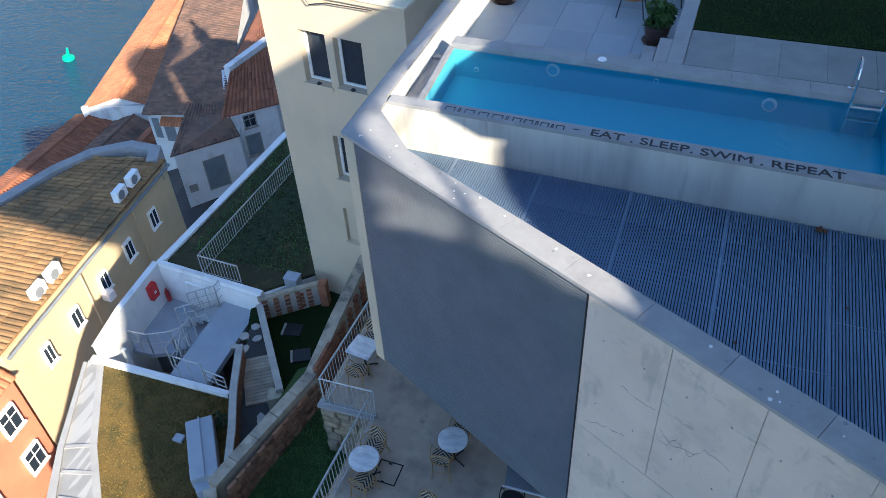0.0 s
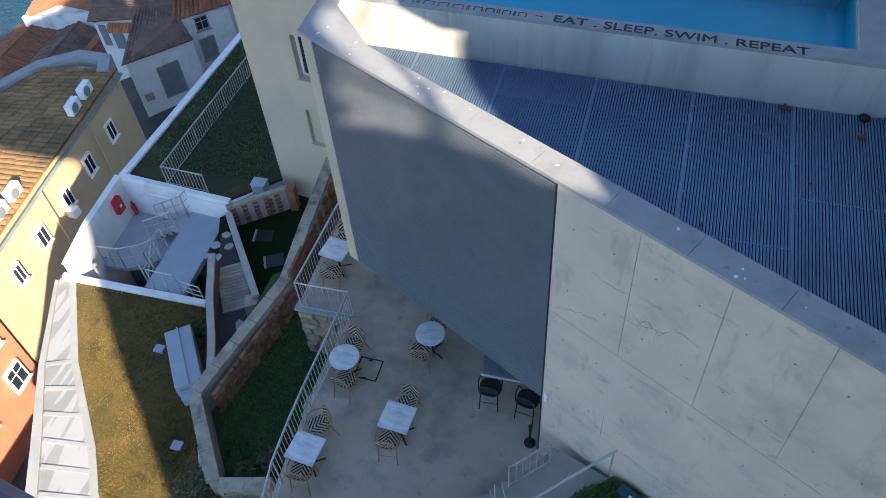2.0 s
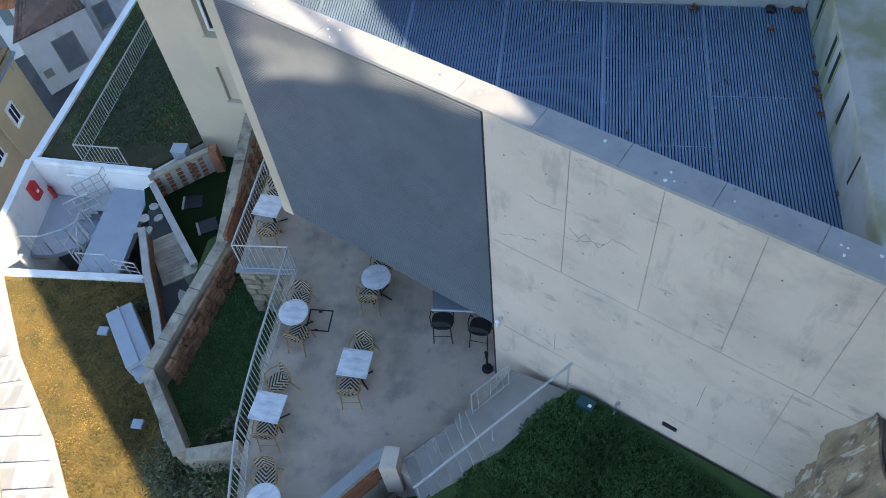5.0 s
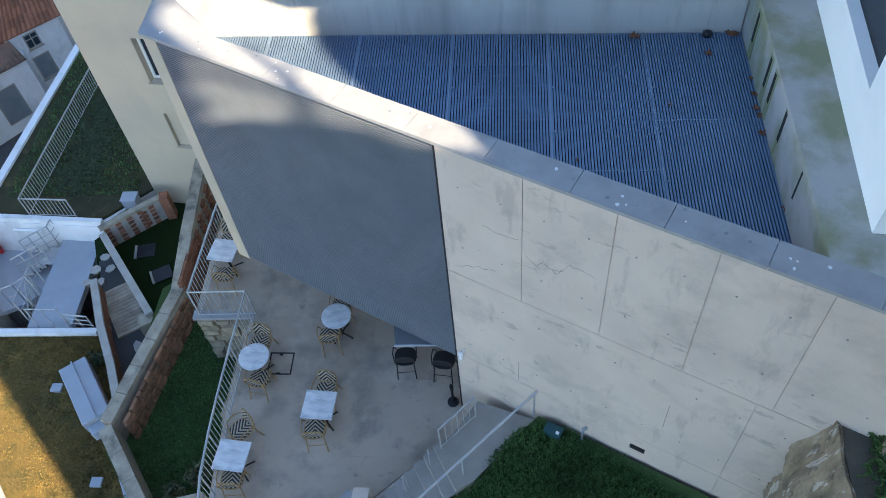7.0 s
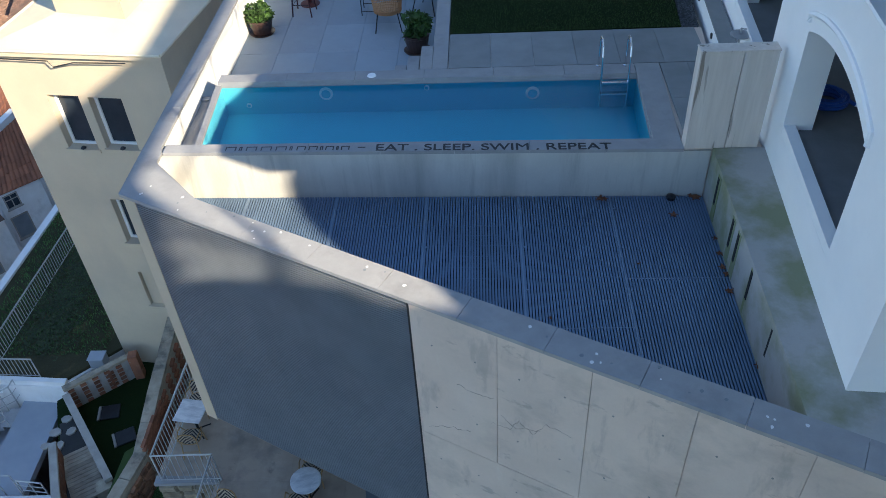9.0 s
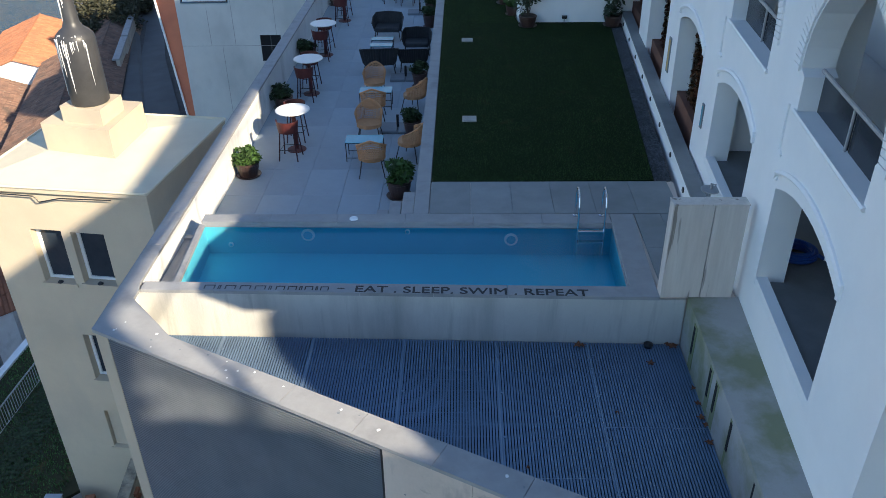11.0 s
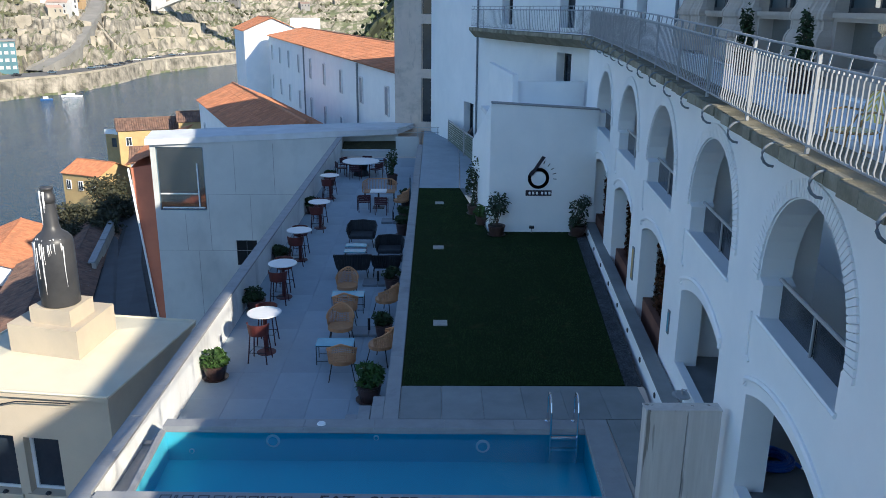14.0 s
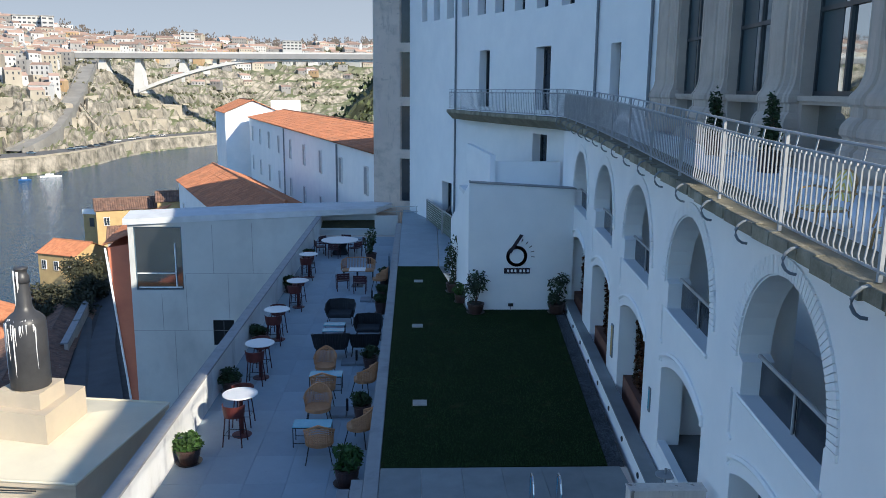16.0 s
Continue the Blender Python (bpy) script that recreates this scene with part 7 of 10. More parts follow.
# ---------------------------------------------------------------- white bar block with the round sign
bar = setting("wall_bar", "white bar building at the end of the lawn", "wall")
prism_part("bar_wall", [(1.90, 26.6), (5.45, 26.6), (5.45, 27.0), (1.93, 27.0)], -0.3, [4.36, 4.16, 4.16, 4.36], M["white"], bar)
prism_part("bar_side", [(1.90, 27.0), (1.95, 27.0), (1.75, 30.2), (1.45, 30.2)], -0.3, [4.3, 4.3, 2.6, 2.6], M["white"], bar)
prism_part("bar_roof", [(1.95, 27.0), (5.5, 27.0), (5.7, 30.4), (1.75, 30.4)], 3.7, 3.85, M["white_old"], bar)
prism_part("bar_parapet", [(2.9, 30.2), (3.1, 30.2), (2.45, 34.0), (2.25, 34.0)], -0.3, [5.0, 5.0, 5.2, 5.2], M["white"], bar)
prism_part("bar_parapet", [(3.1, 30.4), (5.6, 30.4), (5.6, 30.6), (3.1, 30.6)], -0.3, 4.75, M["white"], bar)
prism_part("bar_coping", [(1.88, 26.57), (5.47, 26.57), (5.47, 27.03), (1.88, 27.03)], [4.36, 4.16, 4.16, 4.36], [4.40, 4.20, 4.20, 4.40], M["coping"], bar)
sign = thing("wall_sign", "dark ring and stroke sign with a dark bar below", "sign", Matrix.Translation((3.62, 26.575, 2.0)))
M["ink"] = mat("near_black_sign_paint", (0.03, 0.022, 0.035), (0.022, 0.016, 0.026), 0.5, 3, 30, 0.0)
bm = bmesh.new()
ring_o, ring_i = [], []
for q in range(40):
    a = 2 * math.pi * q / 40
    ring_o.append(bm.verts.new((-0.1 + 0.36 * math.cos(a), -0.01, -0.12 + 0.36 * math.sin(a))))
    ring_i.append(bm.verts.new((-0.1 + 0.25 * math.cos(a), -0.01, -0.12 + 0.25 * math.sin(a))))
for q in range(40):
    bm.faces.new((ring_o[q], ring_o[(q + 1) % 40], ring_i[(q + 1) % 40], ring_i[q]))
bmesh.ops.solidify(bm, geom=bm.faces[:], thickness=0.012)
part("ring", bm, M["ink"], sign)
bm = bmesh.new()
add_prism(bm, [(0, 0), (0.13, 0), (0.53, 0.62), (0.42, 0.66)], 0, 0.012)
o = part("stroke", bm, M["ink"], sign)
o.matrix_basis = Matrix.Translation((-0.42, -0.004, -0.02)) @ Matrix.Rotation(math.pi / 2, 4, "X")
for k in range(5):
    a = 1.25 - 0.33 * k
    o = box_part("small_bar", (-0.012, 0.012, -0.016, -0.004, -0.06, 0.06), M["ink"], sign)
    o.matrix_basis = Matrix.Translation((-0.1 + 0.55 * math.cos(a), 0, -0.1 + 0.55 * math.sin(a))) @ Matrix.Rotation(math.pi / 2 - a, 4, "Y")
box_part("plate", (-0.52, 0.36, -0.02, -0.004, -0.72, -0.53), M["ink"], sign)
for k in range(6):
    x = -0.42 + 0.125 * k + (0.05 if k > 2 else 0)
    box_part("pale_bar", (x, x + 0.07, -0.026, -0.02, -0.67, -0.58), M["white"], sign)
spot = thing("floor_spot", "small dark floor lamp below the wall sign", "lamp")
box_part("case", (3.26, 3.42, 26.42, 26.54, 0.16, 0.24), M["black_steel"], spot)
tube_part("stem", [(3.34, 26.5, 0.0), (3.34, 26.5, 0.16)], 0.015, M["steel"], spot)

# slatted green fence behind the lawn
fence = thing("slatted_fence", "green louvred metal fence behind the lawn", "fence")
M["green_metal"] = mat("dull_green_metal", (0.13, 0.17, 0.13), (0.09, 0.12, 0.09), 0.5, 3, 30, 0.0)
for p, q in (((0.80, 45.6), (1.52, 41.4)), ((1.55, 41.2), (2.2, 37.6))):
    for e in (p, q):
        tube_part("post", [(*e, 0.0), (*e, 1.25)], 0.05, M["steel"], fence, 4)
    for k in range(9):
        z = 0.12 + 0.12 * k
        bm = bmesh.new()
        add_prism(bm, strip(p, q, 0.05), z, [z + 0.10, z + 0.10, z + 0.06, z + 0.06])
        part("slat", bm, M["green_metal"], fence)
    tube_part("top_rail", [(*p, 1.25), (*q, 1.25)], 0.04, M["steel"], fence, 6)
bag = thing("covered_bundle", "black tarpaulin bundle behind the fence", "bundle")
bm = bmesh.new()
add_lathe(bm, [(0.7, 0.0), (0.75, 0.5), (0.6, 1.0), (0.3, 1.35), (0.08, 1.5)], 10, Matrix.Translation((2.4, 43.0, 0.0)))
part("cover", bm, M["black_steel"], bag)

# ---------------------------------------------------------------- concrete block west of the deck's end
M["white_block_roof"] = mat("white_roof_sheet", (0.62, 0.63, 0.64), (0.5, 0.51, 0.52), 0.7, 0.8, 12, 0.05)
cb = setting("wall_concrete_block", "concrete building with a corner window", "wall")


def cbf(s, z, off=0.0):
    return Vector((-16.7 + s, 47.0 + off, z))


fill_wall("block_wall", [(0, -22), (11.0, -22), (11.0, 0.0), (0, -0.5)], [rect(0.30, 3.1, -4.45, -0.62), rect(4.7, 5.95, -7.9, -6.3)], cbf, 0.4, M["concrete_cool"], cb)
prism_part("side_wall", [(-16.7, 47.4), (-16.4, 47.4), (-16.6, 51.0), (-16.9, 51.0)], -22, -0.5, M["concrete_cool"], cb)
# floor coloured near-black for the dim room inside
prism_part("inner_floor", [(-16.4, 47.4), (-5.7, 47.4), (-5.7, 51.0), (-16.4, 51.0)], -4.8, -4.5, M["deep_shade"], cb)
prism_part("inner_wall", [(-16.4, 51.0), (-5.7, 51.0), (-5.7, 51.3), (-16.4, 51.3)], -22, -0.5, M["stone_grey"], cb)
M["block_joint"] = mat("dusty_joint_grey", (0.36, 0.36, 0.345), (0.27, 0.27, 0.26), 0.9, 0.6, 10, 0.0)
for s, z0, z1 in ((1.75, -6.95, -4.7), (3.2, -6.95, -3.5), (4.87, -3.45, -0.5), (7.2, -3.45, -0.4), (5.7, -6.3, -3.45), (2.4, -12.0, -6.98), (7.9, -12.0, -6.98)):
    box_part("joint", (-16.7 + s, -16.675 + s, 46.99, 47.0, z0, z1), M["block_joint"], cb)
for z, s0 in ((-3.45, 3.2), (-6.95, 0.0)):
    box_part("joint", (-16.7 + s0, -5.7, 46.99, 47.0, z, z + 0.02), M["block_joint"], cb)
M["block_glass"] = mat("dim_reflecting_glass", (0.20, 0.20, 0.205), (0.16, 0.16, 0.165), 0.04, 1, 8, 0.0, metal=0.9, spec=0.8)
M["frame_blue"] = mat("blue_grey_window_frame", (0.10, 0.15, 0.20), (0.07, 0.11, 0.15), 0.4, 3, 30, 0.0)
o = win(cb, (-15.0, 47.12, -2.53), (1, 0, 0), (0, -1, 0), 2.68, 3.68, M["frame_blue"], M["block_glass"], bars=0, sill=False)
box_part("transom", (-16.3, -14.0, 47.0, 47.1, -3.46, -3.40), M["white_old"], cb)
box_part("blind", (-16.2, -13.9, 47.3, 47.34, -1.3, -0.75), M["terracotta_wall"], cb)
box_part("shelf", (-16.0, -13.9, 47.5, 48.1, -4.5, -4.0), M["shutter_grey"], cb)
for q in ((-16.25, -13.72, -4.32, -4.25), (-14.06, -14.0, -4.25, -1.6)):
    box_part("casement_bar", (q[0], q[1], 47.0, 47.08, q[2], q[3]), M["white"], cb)
# pane painted near-black for the dark interior
win(cb, (-11.38, 47.1, -7.1), (1, 0, 0), (0, -1, 0), 1.2, 1.5, M["win_frame"], M["deep_shade"], bars=1, sill=False)
prism_part("roof_edge", [(-16.9, 46.8), (-5.6, 47.1), (-2.2, 47.6), (-1.0, 50.9), (-8.4, 50.2), (-17.15, 48.9)], [-0.5, 0.02, 0.12, 0.12, 0.02, -0.3], [-0.15, 0.36, 0.42, 0.42, 0.32, 0.05], M["white_block_roof"], cb)
far_wall = setting("wall_deck_end", "low concrete wall and planter closing the deck", "wall")
prism_part("wall_body", [(-5.44, 46.6), (-2.25, 46.6), (-2.25, 46.85), (-5.44, 46.85)], -1.25, -0.72, M["concrete_cool"], far_wall)
prism_part("cap", [(-5.44, 46.56), (-2.2, 46.56), (-2.2, 46.9), (-5.44, 46.9)], -0.72, -0.66, M["white_block_roof"], far_wall)
prism_part("end_wall", [(-2.24, 46.6), (-0.9, 46.6), (-0.9, 46.9), (-2.24, 46.9)], -1.25, 0.1, M["concrete_cool"], far_wall)
prism_part("back_wall", [(-5.44, 47.86), (-2.2, 48.2), (-2.2, 48.4), (-5.44, 48.1)], -1.25, 0.1, M["concrete_cool"], far_wall)
prism_part("planter_soil", [(-5.4, 46.91), (-2.25, 46.91), (-2.25, 48.15), (-5.4, 47.84)], -1.2, [-0.62, -0.62, -0.36, -0.36], M["grass_dark"], far_wall)
roof_rail = thing("roof_railing", "thin pale steel railing at the end of the deck", "railing")
for z in (0.1, 0.42):
    tube_part("rail", [(-2.2, 48.3, z), (1.4, 48.1, z + 0.08)], 0.022, M["rail_white"], roof_rail)
for t in (0.0, 0.33, 0.67, 1.0):
    tube_part("post", [(-2.2 + 3.6 * t, 48.3 - 0.2 * t, -0.6), (-2.2 + 3.6 * t, 48.3 - 0.2 * t, 0.42 + 0.08 * t)], 0.02, M["rail_white"], roof_rail)
gab = thing("terracotta_house", "narrow house with a terracotta wall and orange tiles", "house")
bm = bmesh.new()
lo = [bm.verts.new(v) for v in ((-16.9, 48.6, -24), (-16.72, 48.6, -24), (-16.72, 56.0, -24), (-16.9, 56.0, -24))]
hi = [bm.verts.new(v) for v in ((-18.55, 48.6, -2.2), (-16.72, 48.6, -1.9), (-16.72, 56.0, -1.4), (-19.4, 56.0, -1.8))]
for q in range(4):
    bm.faces.new((lo[q], lo[(q + 1) % 4], hi[(q + 1) % 4], hi[q]))
bm.faces.new(hi)
part("wall", bm, M["terracotta_wall"], gab)
tiled_slope("roof_tiles", (-18.75, 48.4, -2.05), (-19.7, 56.2, -1.65), (-16.75, 56.2, -0.6), (-16.75, 48.4, -1.2), M["tile_orange"], gab, 0.28, 0.45, 60)
tube_part("white_downpipe", [(-18.66, 48.5, -2.2), (-17.62, 48.5, -13.0), (-16.98, 48.5, -24)], 0.07, M["white"], gab)

# ---------------------------------------------------------------- houses further along the bank
def gable_house(name, label, a, b, w, zg, ze, zr, wall_m, tile_m, seed, wins=(), rows=(0,)):
    """A house with its ridge along a-b; windows on the side that faces the river of walls listed in wins."""
    h = thing(name, label, "house")
    a, b = Vector(a), Vector(b)
    d = (b - a).normalized()
    n = Vector((d.y, -d.x))
    bm = bmesh.new()
    add_prism(bm, [tuple(a + n * w), tuple(b + n * w), tuple(b - n * w), tuple(a - n * w)], zg, ze)
    for e in (a, b):
        bm.faces.new([bm.verts.new((*(e + n * w), ze)), bm.verts.new((*(e - n * w), ze)), bm.verts.new((*e, zr - 0.05))])
    part("wall", bm, wall_m, h)
    for k, s in enumerate((1, -1)):
        tiled_slope("roof_tiles", (*(a + n * w * s * 1.06 - d * 0.3), ze - 0.05), (*(b + n * w * s * 1.06 + d * 0.3), ze - 0.05), (*(b + d * 0.3), zr), (*(a - d * 0.3), zr), tile_m, h, 0.36, 0.6, seed + k, 0.07)
    tube_part("ridge", [(*(a - d * 0.3), zr + 0.05), (*(b + d * 0.3), zr + 0.05)], 0.14, tile_m, h, 6)
    for side, count, zc, ww, wh in wins:
        for k in range(count):
            e = a + d * ((b - a).length * (k + 0.5) / count) + n * w * side
            win(h, (e.x + n.x * side * 0.1, e.y + n.y * side * 0.1, zc), (*(d * (1 if side > 0 else -1)), 0), (*(n * side), 0), ww, wh, M["white_old"], M["blind_grey"] if wall_m is M["white"] else M["glass_dark"], bars=0 if wall_m is M["white"] else 1, sill=False)
    return h


row = gable_house("white_row_building", "long white building with an orange tiled roof", (2.76, 55.2), (-19.55, 123.6), 5.06, -24, 3.14, 4.18, M["white"], M["tile_orange"], 70, ((-1, 9, 0.96, 0.85, 1.95), (-1, 9, -3.18, 0.85, 1.95)))
prism_part("chimney", [(-21.7, 125.4), (-17.5, 125.4), (-17.5, 127.6), (-21.7, 127.6)], 2.4, 5.56, M["white"], row)
for k in (0.18, 0.55):
    p = Vector((2.76, 55.2)).lerp(Vector((-19.55, 123.6)), k) + Vector((-4.97, -1.62))
    tube_part("downpipe", [(p.x, p.y, 3.0), (p.x, p.y, -8)], 0.09, M["shutter_grey"], row)
gable_house("white_gable_house", "white house with an orange roof above the river", (-24.15, 123.8), (-29.4, 140.0), 4.1, -24, 3.72, 5.56, M["white"], M["tile_orange"], 74)
gable_house("orange_roof_house", "white house with a hipped orange tiled roof", (-9.41, 59.2), (-22.0, 89.5), 3.75, -24, -2.5, -0.82, M["white"], M["tile_orange"], 78, ((-1, 4, -5.2, 0.8, 1.4),))
gable_house("ochre_house", "ochre yellow house with a brown tiled roof by the river", (-53.5, 136.2), (-42.0, 141.0), 3.0, -26, -12.8, -11.2, M["ochre"], M["tile_old"], 82, ((1, 4, -14.6, 0.8, 1.3),))
gable_house("ochre_house", "tall pale yellow house with a clay tile roof", (-43.4, 137.0), (-38.5, 138.6), 2.6, -26, -11.4, -10.0, M["ochre"], M["tile_old"], 84, ((1, 2, -13.4, 0.8, 1.3),))
gable_house("ochre_house", "low ochre house with an orange roof by the river", (-56.4, 126.6), (-49.6, 123.6), 3.4, -26, -17.8, -16.2, M["ochre"], M["tile_orange"], 86, ((1, 3, -19.5, 0.8, 1.3),))
terr = thing("ochre_house", "small ochre house with a roof terrace", "house")
prism_part("wall", [(-56.5, 138.5), (-53.4, 137.4), (-52.6, 139.8), (-55.6, 141.0)], -26, -14.0, M["ochre"], terr)
prism_part("parapet", [(-56.6, 138.4), (-53.3, 137.3), (-53.2, 137.6), (-56.4, 138.7)], -14.0, -13.2, M["white"], terr)
win(terr, (-54.9, 137.9, -15.4), (0.94, -0.34, 0), (-0.34, -0.94, 0), 0.8, 1.4, M["win_frame"], M["glass_dark"], bars=0, sill=False)
gable_house("pale_blue_house", "pale blue house with a brown tiled roof", (-46.4, 122.8), (-41.6, 124.0), 3.0, -26, -15.6, -13.6, M["blue_floor"], M["tile_old"], 88, ((1, 3, -17.5, 0.9, 1.4),))
gable_house("white_house", "white rendered house with an orange hipped roof", (-27.0, 88.0), (-29.0, 97.0), 3.0, -26, -9.5, -7.5, M["white"], M["tile_orange"], 90)

# wooded cliff of this bank, past the long white building
cliff = setting("ground_wooded_cliff", "steep shaded cliff grown over with trees and ivy", "hillside")
verts, faces = [], []
for j in range(31):
    for i in range(21):
        y = 200 + 8 * j
        rise_ = i / 20
        verts.append((-30 + 52 * rise_ + 2.5 * noise.noise(Vector((i * 0.5, j * 0.6, 0))), y, -20 + 62 * rise_ ** 0.8 + 3.0 * noise.fractal(Vector((i * 0.45, j * 0.5, 4)), 0.8, 2.0, 4)))
faces = [(21 * j + i, 21 * j + i + 1, 21 * j + i + 22, 21 * j + i + 21) for j in range(30) for i in range(20)]
M["cliff"] = mat("shaded_ivy_rock", (0.085, 0.095, 0.045), (0.04, 0.045, 0.025), 0.95, 0.3, 1.5, 0.3)
raw("cliff_face", verts, faces, M["cliff"], cliff)
cr = random.Random(61)
lv, lf = [], []
for _ in range(6000):
    p = Vector(verts[cr.randrange(len(verts))]) + Vector((cr.uniform(-1.5, 1.5), cr.uniform(-4, 4), cr.uniform(-0.3, 2.0)))
    k, a, s_ = len(lv), cr.uniform(0, 6.28), cr.uniform(0.35, 0.95)
    u_, v_ = Vector((math.cos(a), math.sin(a), cr.uniform(-0.4, 0.4))) * s_, Vector((cr.uniform(-0.4, 0.4), cr.uniform(-0.4, 0.4), 1)) * s_
    lv += [p - u_, p - v_ * 0.6, p + u_, p + v_]
    lf.append((k, k + 1, k + 2, k + 3))
M["cliff_leaf"] = mat("dark_ivy_leaf", (0.085, 0.10, 0.04), (0.04, 0.05, 0.02), 0.8, 0.3, 2, 0.0, island=0.5)
tagged(raw("cliff_foliage", lv, lf, M["cliff_leaf"]), "dark ivy and scrub hanging on the shaded cliff", "foliage", kind="stuff")

# ---------------------------------------------------------------- far bank with the city and the bridge
def shore_r(az):
    """Distance of the far shore at an azimuth in degrees, left negative."""
    return float(np.interp(az, (-48, -34, -29.1, -28, -26.2, -24.5, -22.7, -21.0, -19.5, -17.6, -15.6, -13.6, -8, 14), (330, 350, 382, 391, 404, 412, 432, 458, 501, 540, 566, 598, 690, 860)))


def crest(az):
    """Distance and height of the headland's brow, which falls away to the ravine under the bridge."""
    a = (-48, -27, -24, -21, -20.2, -18.3, -17.4, -16.2, -15.1, -13.6, -10, 14)
    far = np.interp(az, a, (570, 560, 585, 622, 625, 630, 632, 637, 645, 655, 730, 900))
    return float(far), float(np.interp(az, a, (24, 22, 21, 22, 19, 3.5, 1.0, -6.0, -16.0, -24.5, -22.0, -20.0)))


def smooth_hill(az, r):
    r0, (rc, zc) = shore_r(az), crest(az)
    d = r - r0
    if r < rc:
        return -25.5 + (zc + 25.5) * max(0.0, (d - 24) / (rc - r0 - 24)) ** 0.85
    top = 9.0 + (r0 + 420) * 0.047 + float(np.interp(az, (-27, -21), (7, 0)))
    gap = float(np.interp(az, (-21, -19), (38, 0)))
    f = min(1.0, max(0.0, r - rc - gap) / max(60.0, r0 + 420 - rc - gap))
    return zc + (top - zc) * (1 - (1 - f) ** 1.3)


def hill_z(az, r):
    d = r - shore_r(az)
    if d < 0:
        return RIVER - 2
    if d < 9:
        return RIVER - 2 + 4.5 * d / 9
    if d < 24:
        return RIVER + 7.5
    k = noise.fractal(Vector((az * 0.4, r * 0.016, 0.3)), 1.0, 2.0, 5)
    rc = crest(az)[0]
    z = smooth_hill(az, r) + k * 6 * min(1.0, (d - 24) / 40) * min(1.0, 0.25 + abs(r - rc - 15) / 60)
    step = 8.0 + 2.0 * noise.noise(Vector((az * 0.3, 2.0, 0.0)))
    q = z / step + 0.7 * noise.noise(Vector((az * 0.5, r * 0.01, 7.0)))
    fr = q - math.floor(q)
    z += (min(1.0, max(0.0, (fr - 0.6) / 0.25)) - fr) * step * 0.7
    return max(z, RIVER + 7.5)


def slope_point(az, el, lift=0.0):
    """The place on the far slope that is seen at an azimuth and an elevation from the viewpoint."""
    r = shore_r(az) + 20
    while r < 900 and max(-24.5, smooth_hill(az, r)) < EYE[2] + r * math.tan(radians(el)):
        r += 1.5
    return Vector((r * math.sin(radians(az)), r * math.cos(radians(az)), EYE[2] + r * math.tan(radians(el)) + lift))


bank = setting("ground_far_bank", "rocky far bank rising to the city", "hillside")
azs = np.concatenate((np.arange(-48, -28, 0.5), np.arange(-28, -11, 0.15), np.arange(-11, 14.01, 0.3)))
rs_ = [-6, 0, 2, 4, 6, 9, 24, 26] + list(np.arange(28, 220, 3.0)) + list(np.arange(222, 470, 8.0)) + [500, 600, 700, 760, 900, 1200, 1700]
verts, faces = [], []
for az in azs:
    for d in rs_:
        r = shore_r(az) + d
        jr = r + (3.5 * noise.fractal(Vector((az * 2.6, d * 0.04, 0)), 0.8, 2.0, 3) if d > 26 or d < 9 else 0)
        rough_z = 2.0 * noise.fractal(Vector((az * 2.4, d * 0.11, 3.0)), 0.8, 2.0, 4) if 26 < d < 300 else 0.0
        z = hill_z(az, r) if d < 700 else hill_z(az, shore_r(az) + 700) - 0.02 * (d - 700)
        verts.append((jr * math.sin(radians(az)), jr * math.cos(radians(az)), z + rough_z))
nr = len(rs_)
faces = [(i * nr + j, (i + 1) * nr + j, (i + 1) * nr + j + 1, i * nr + j + 1) for i in range(len(azs) - 1) for j in range(nr - 1)]
rock = mat("rocky_scrub_slope", (0.36, 0.32, 0.255), (0.085, 0.078, 0.06), 0.95, 0.16, 0.7, 0.0, stain=0.3)
kn, kl = rock.node_tree.nodes, rock.node_tree.links
geo, sep = kn.new("ShaderNodeNewGeometry"), kn.new("ShaderNodeSeparateXYZ")
kl.new(geo.outputs["True Normal"], sep.inputs[0])
ktc, kno, kad, kmr, kmx = kn.new("ShaderNodeTexCoord"), kn.new("ShaderNodeTexNoise"), kn.new("ShaderNodeMath"), kn.new("ShaderNodeMapRange"), kn.new("ShaderNodeMix")
kno.inputs["Scale"].default_value, kno.inputs["Detail"].default_value = 0.022, 5
kl.new(ktc.outputs["Object"], kno.inputs["Vector"])
kl.new(sep.outputs["Z"], kad.inputs[0])
kl.new(kno.outputs["Fac"], kad.inputs[1])
kmr.inputs["From Min"].default_value, kmr.inputs["From Max"].default_value = 1.18, 1.4
kl.new(kad.outputs[0], kmr.inputs["Value"])
kmx.data_type = "RGBA"
kmx.inputs["B"].default_value = (0.115, 0.125, 0.06, 1)
kl.new(kmr.outputs["Result"], kmx.inputs["Factor"])
kp = kn["Principled BSDF"]
kl.new(kp.inputs["Base Color"].links[0].from_socket, kmx.inputs["A"])
kl.new(kmx.outputs["Result"], kp.inputs["Base Color"])
raw("slope", verts, faces, rock, bank)
M["quay"] = mat("old_quay_stone", (0.40, 0.355, 0.28), (0.25, 0.22, 0.17), 0.9, 0.15, 1.0, 0.0)
verts, faces = [], []
for az in azs:
    r = shore_r(az) + 10.0 + 1.5 * noise.noise(Vector((az * 0.8, 3.0, 0.0)))
    p = Vector((r * math.sin(radians(az)), r * math.cos(radians(az)), 0))
    q = p * ((r + 13) / r)
    verts += [(p.x, p.y, RIVER + 3), (p.x, p.y, RIVER + 8.2), (q.x, q.y, RIVER + 9.4), (p.x, p.y, RIVER + 8.5), (p.x * 1.0012, p.y * 1.0012, RIVER + 8.5)]
faces = []
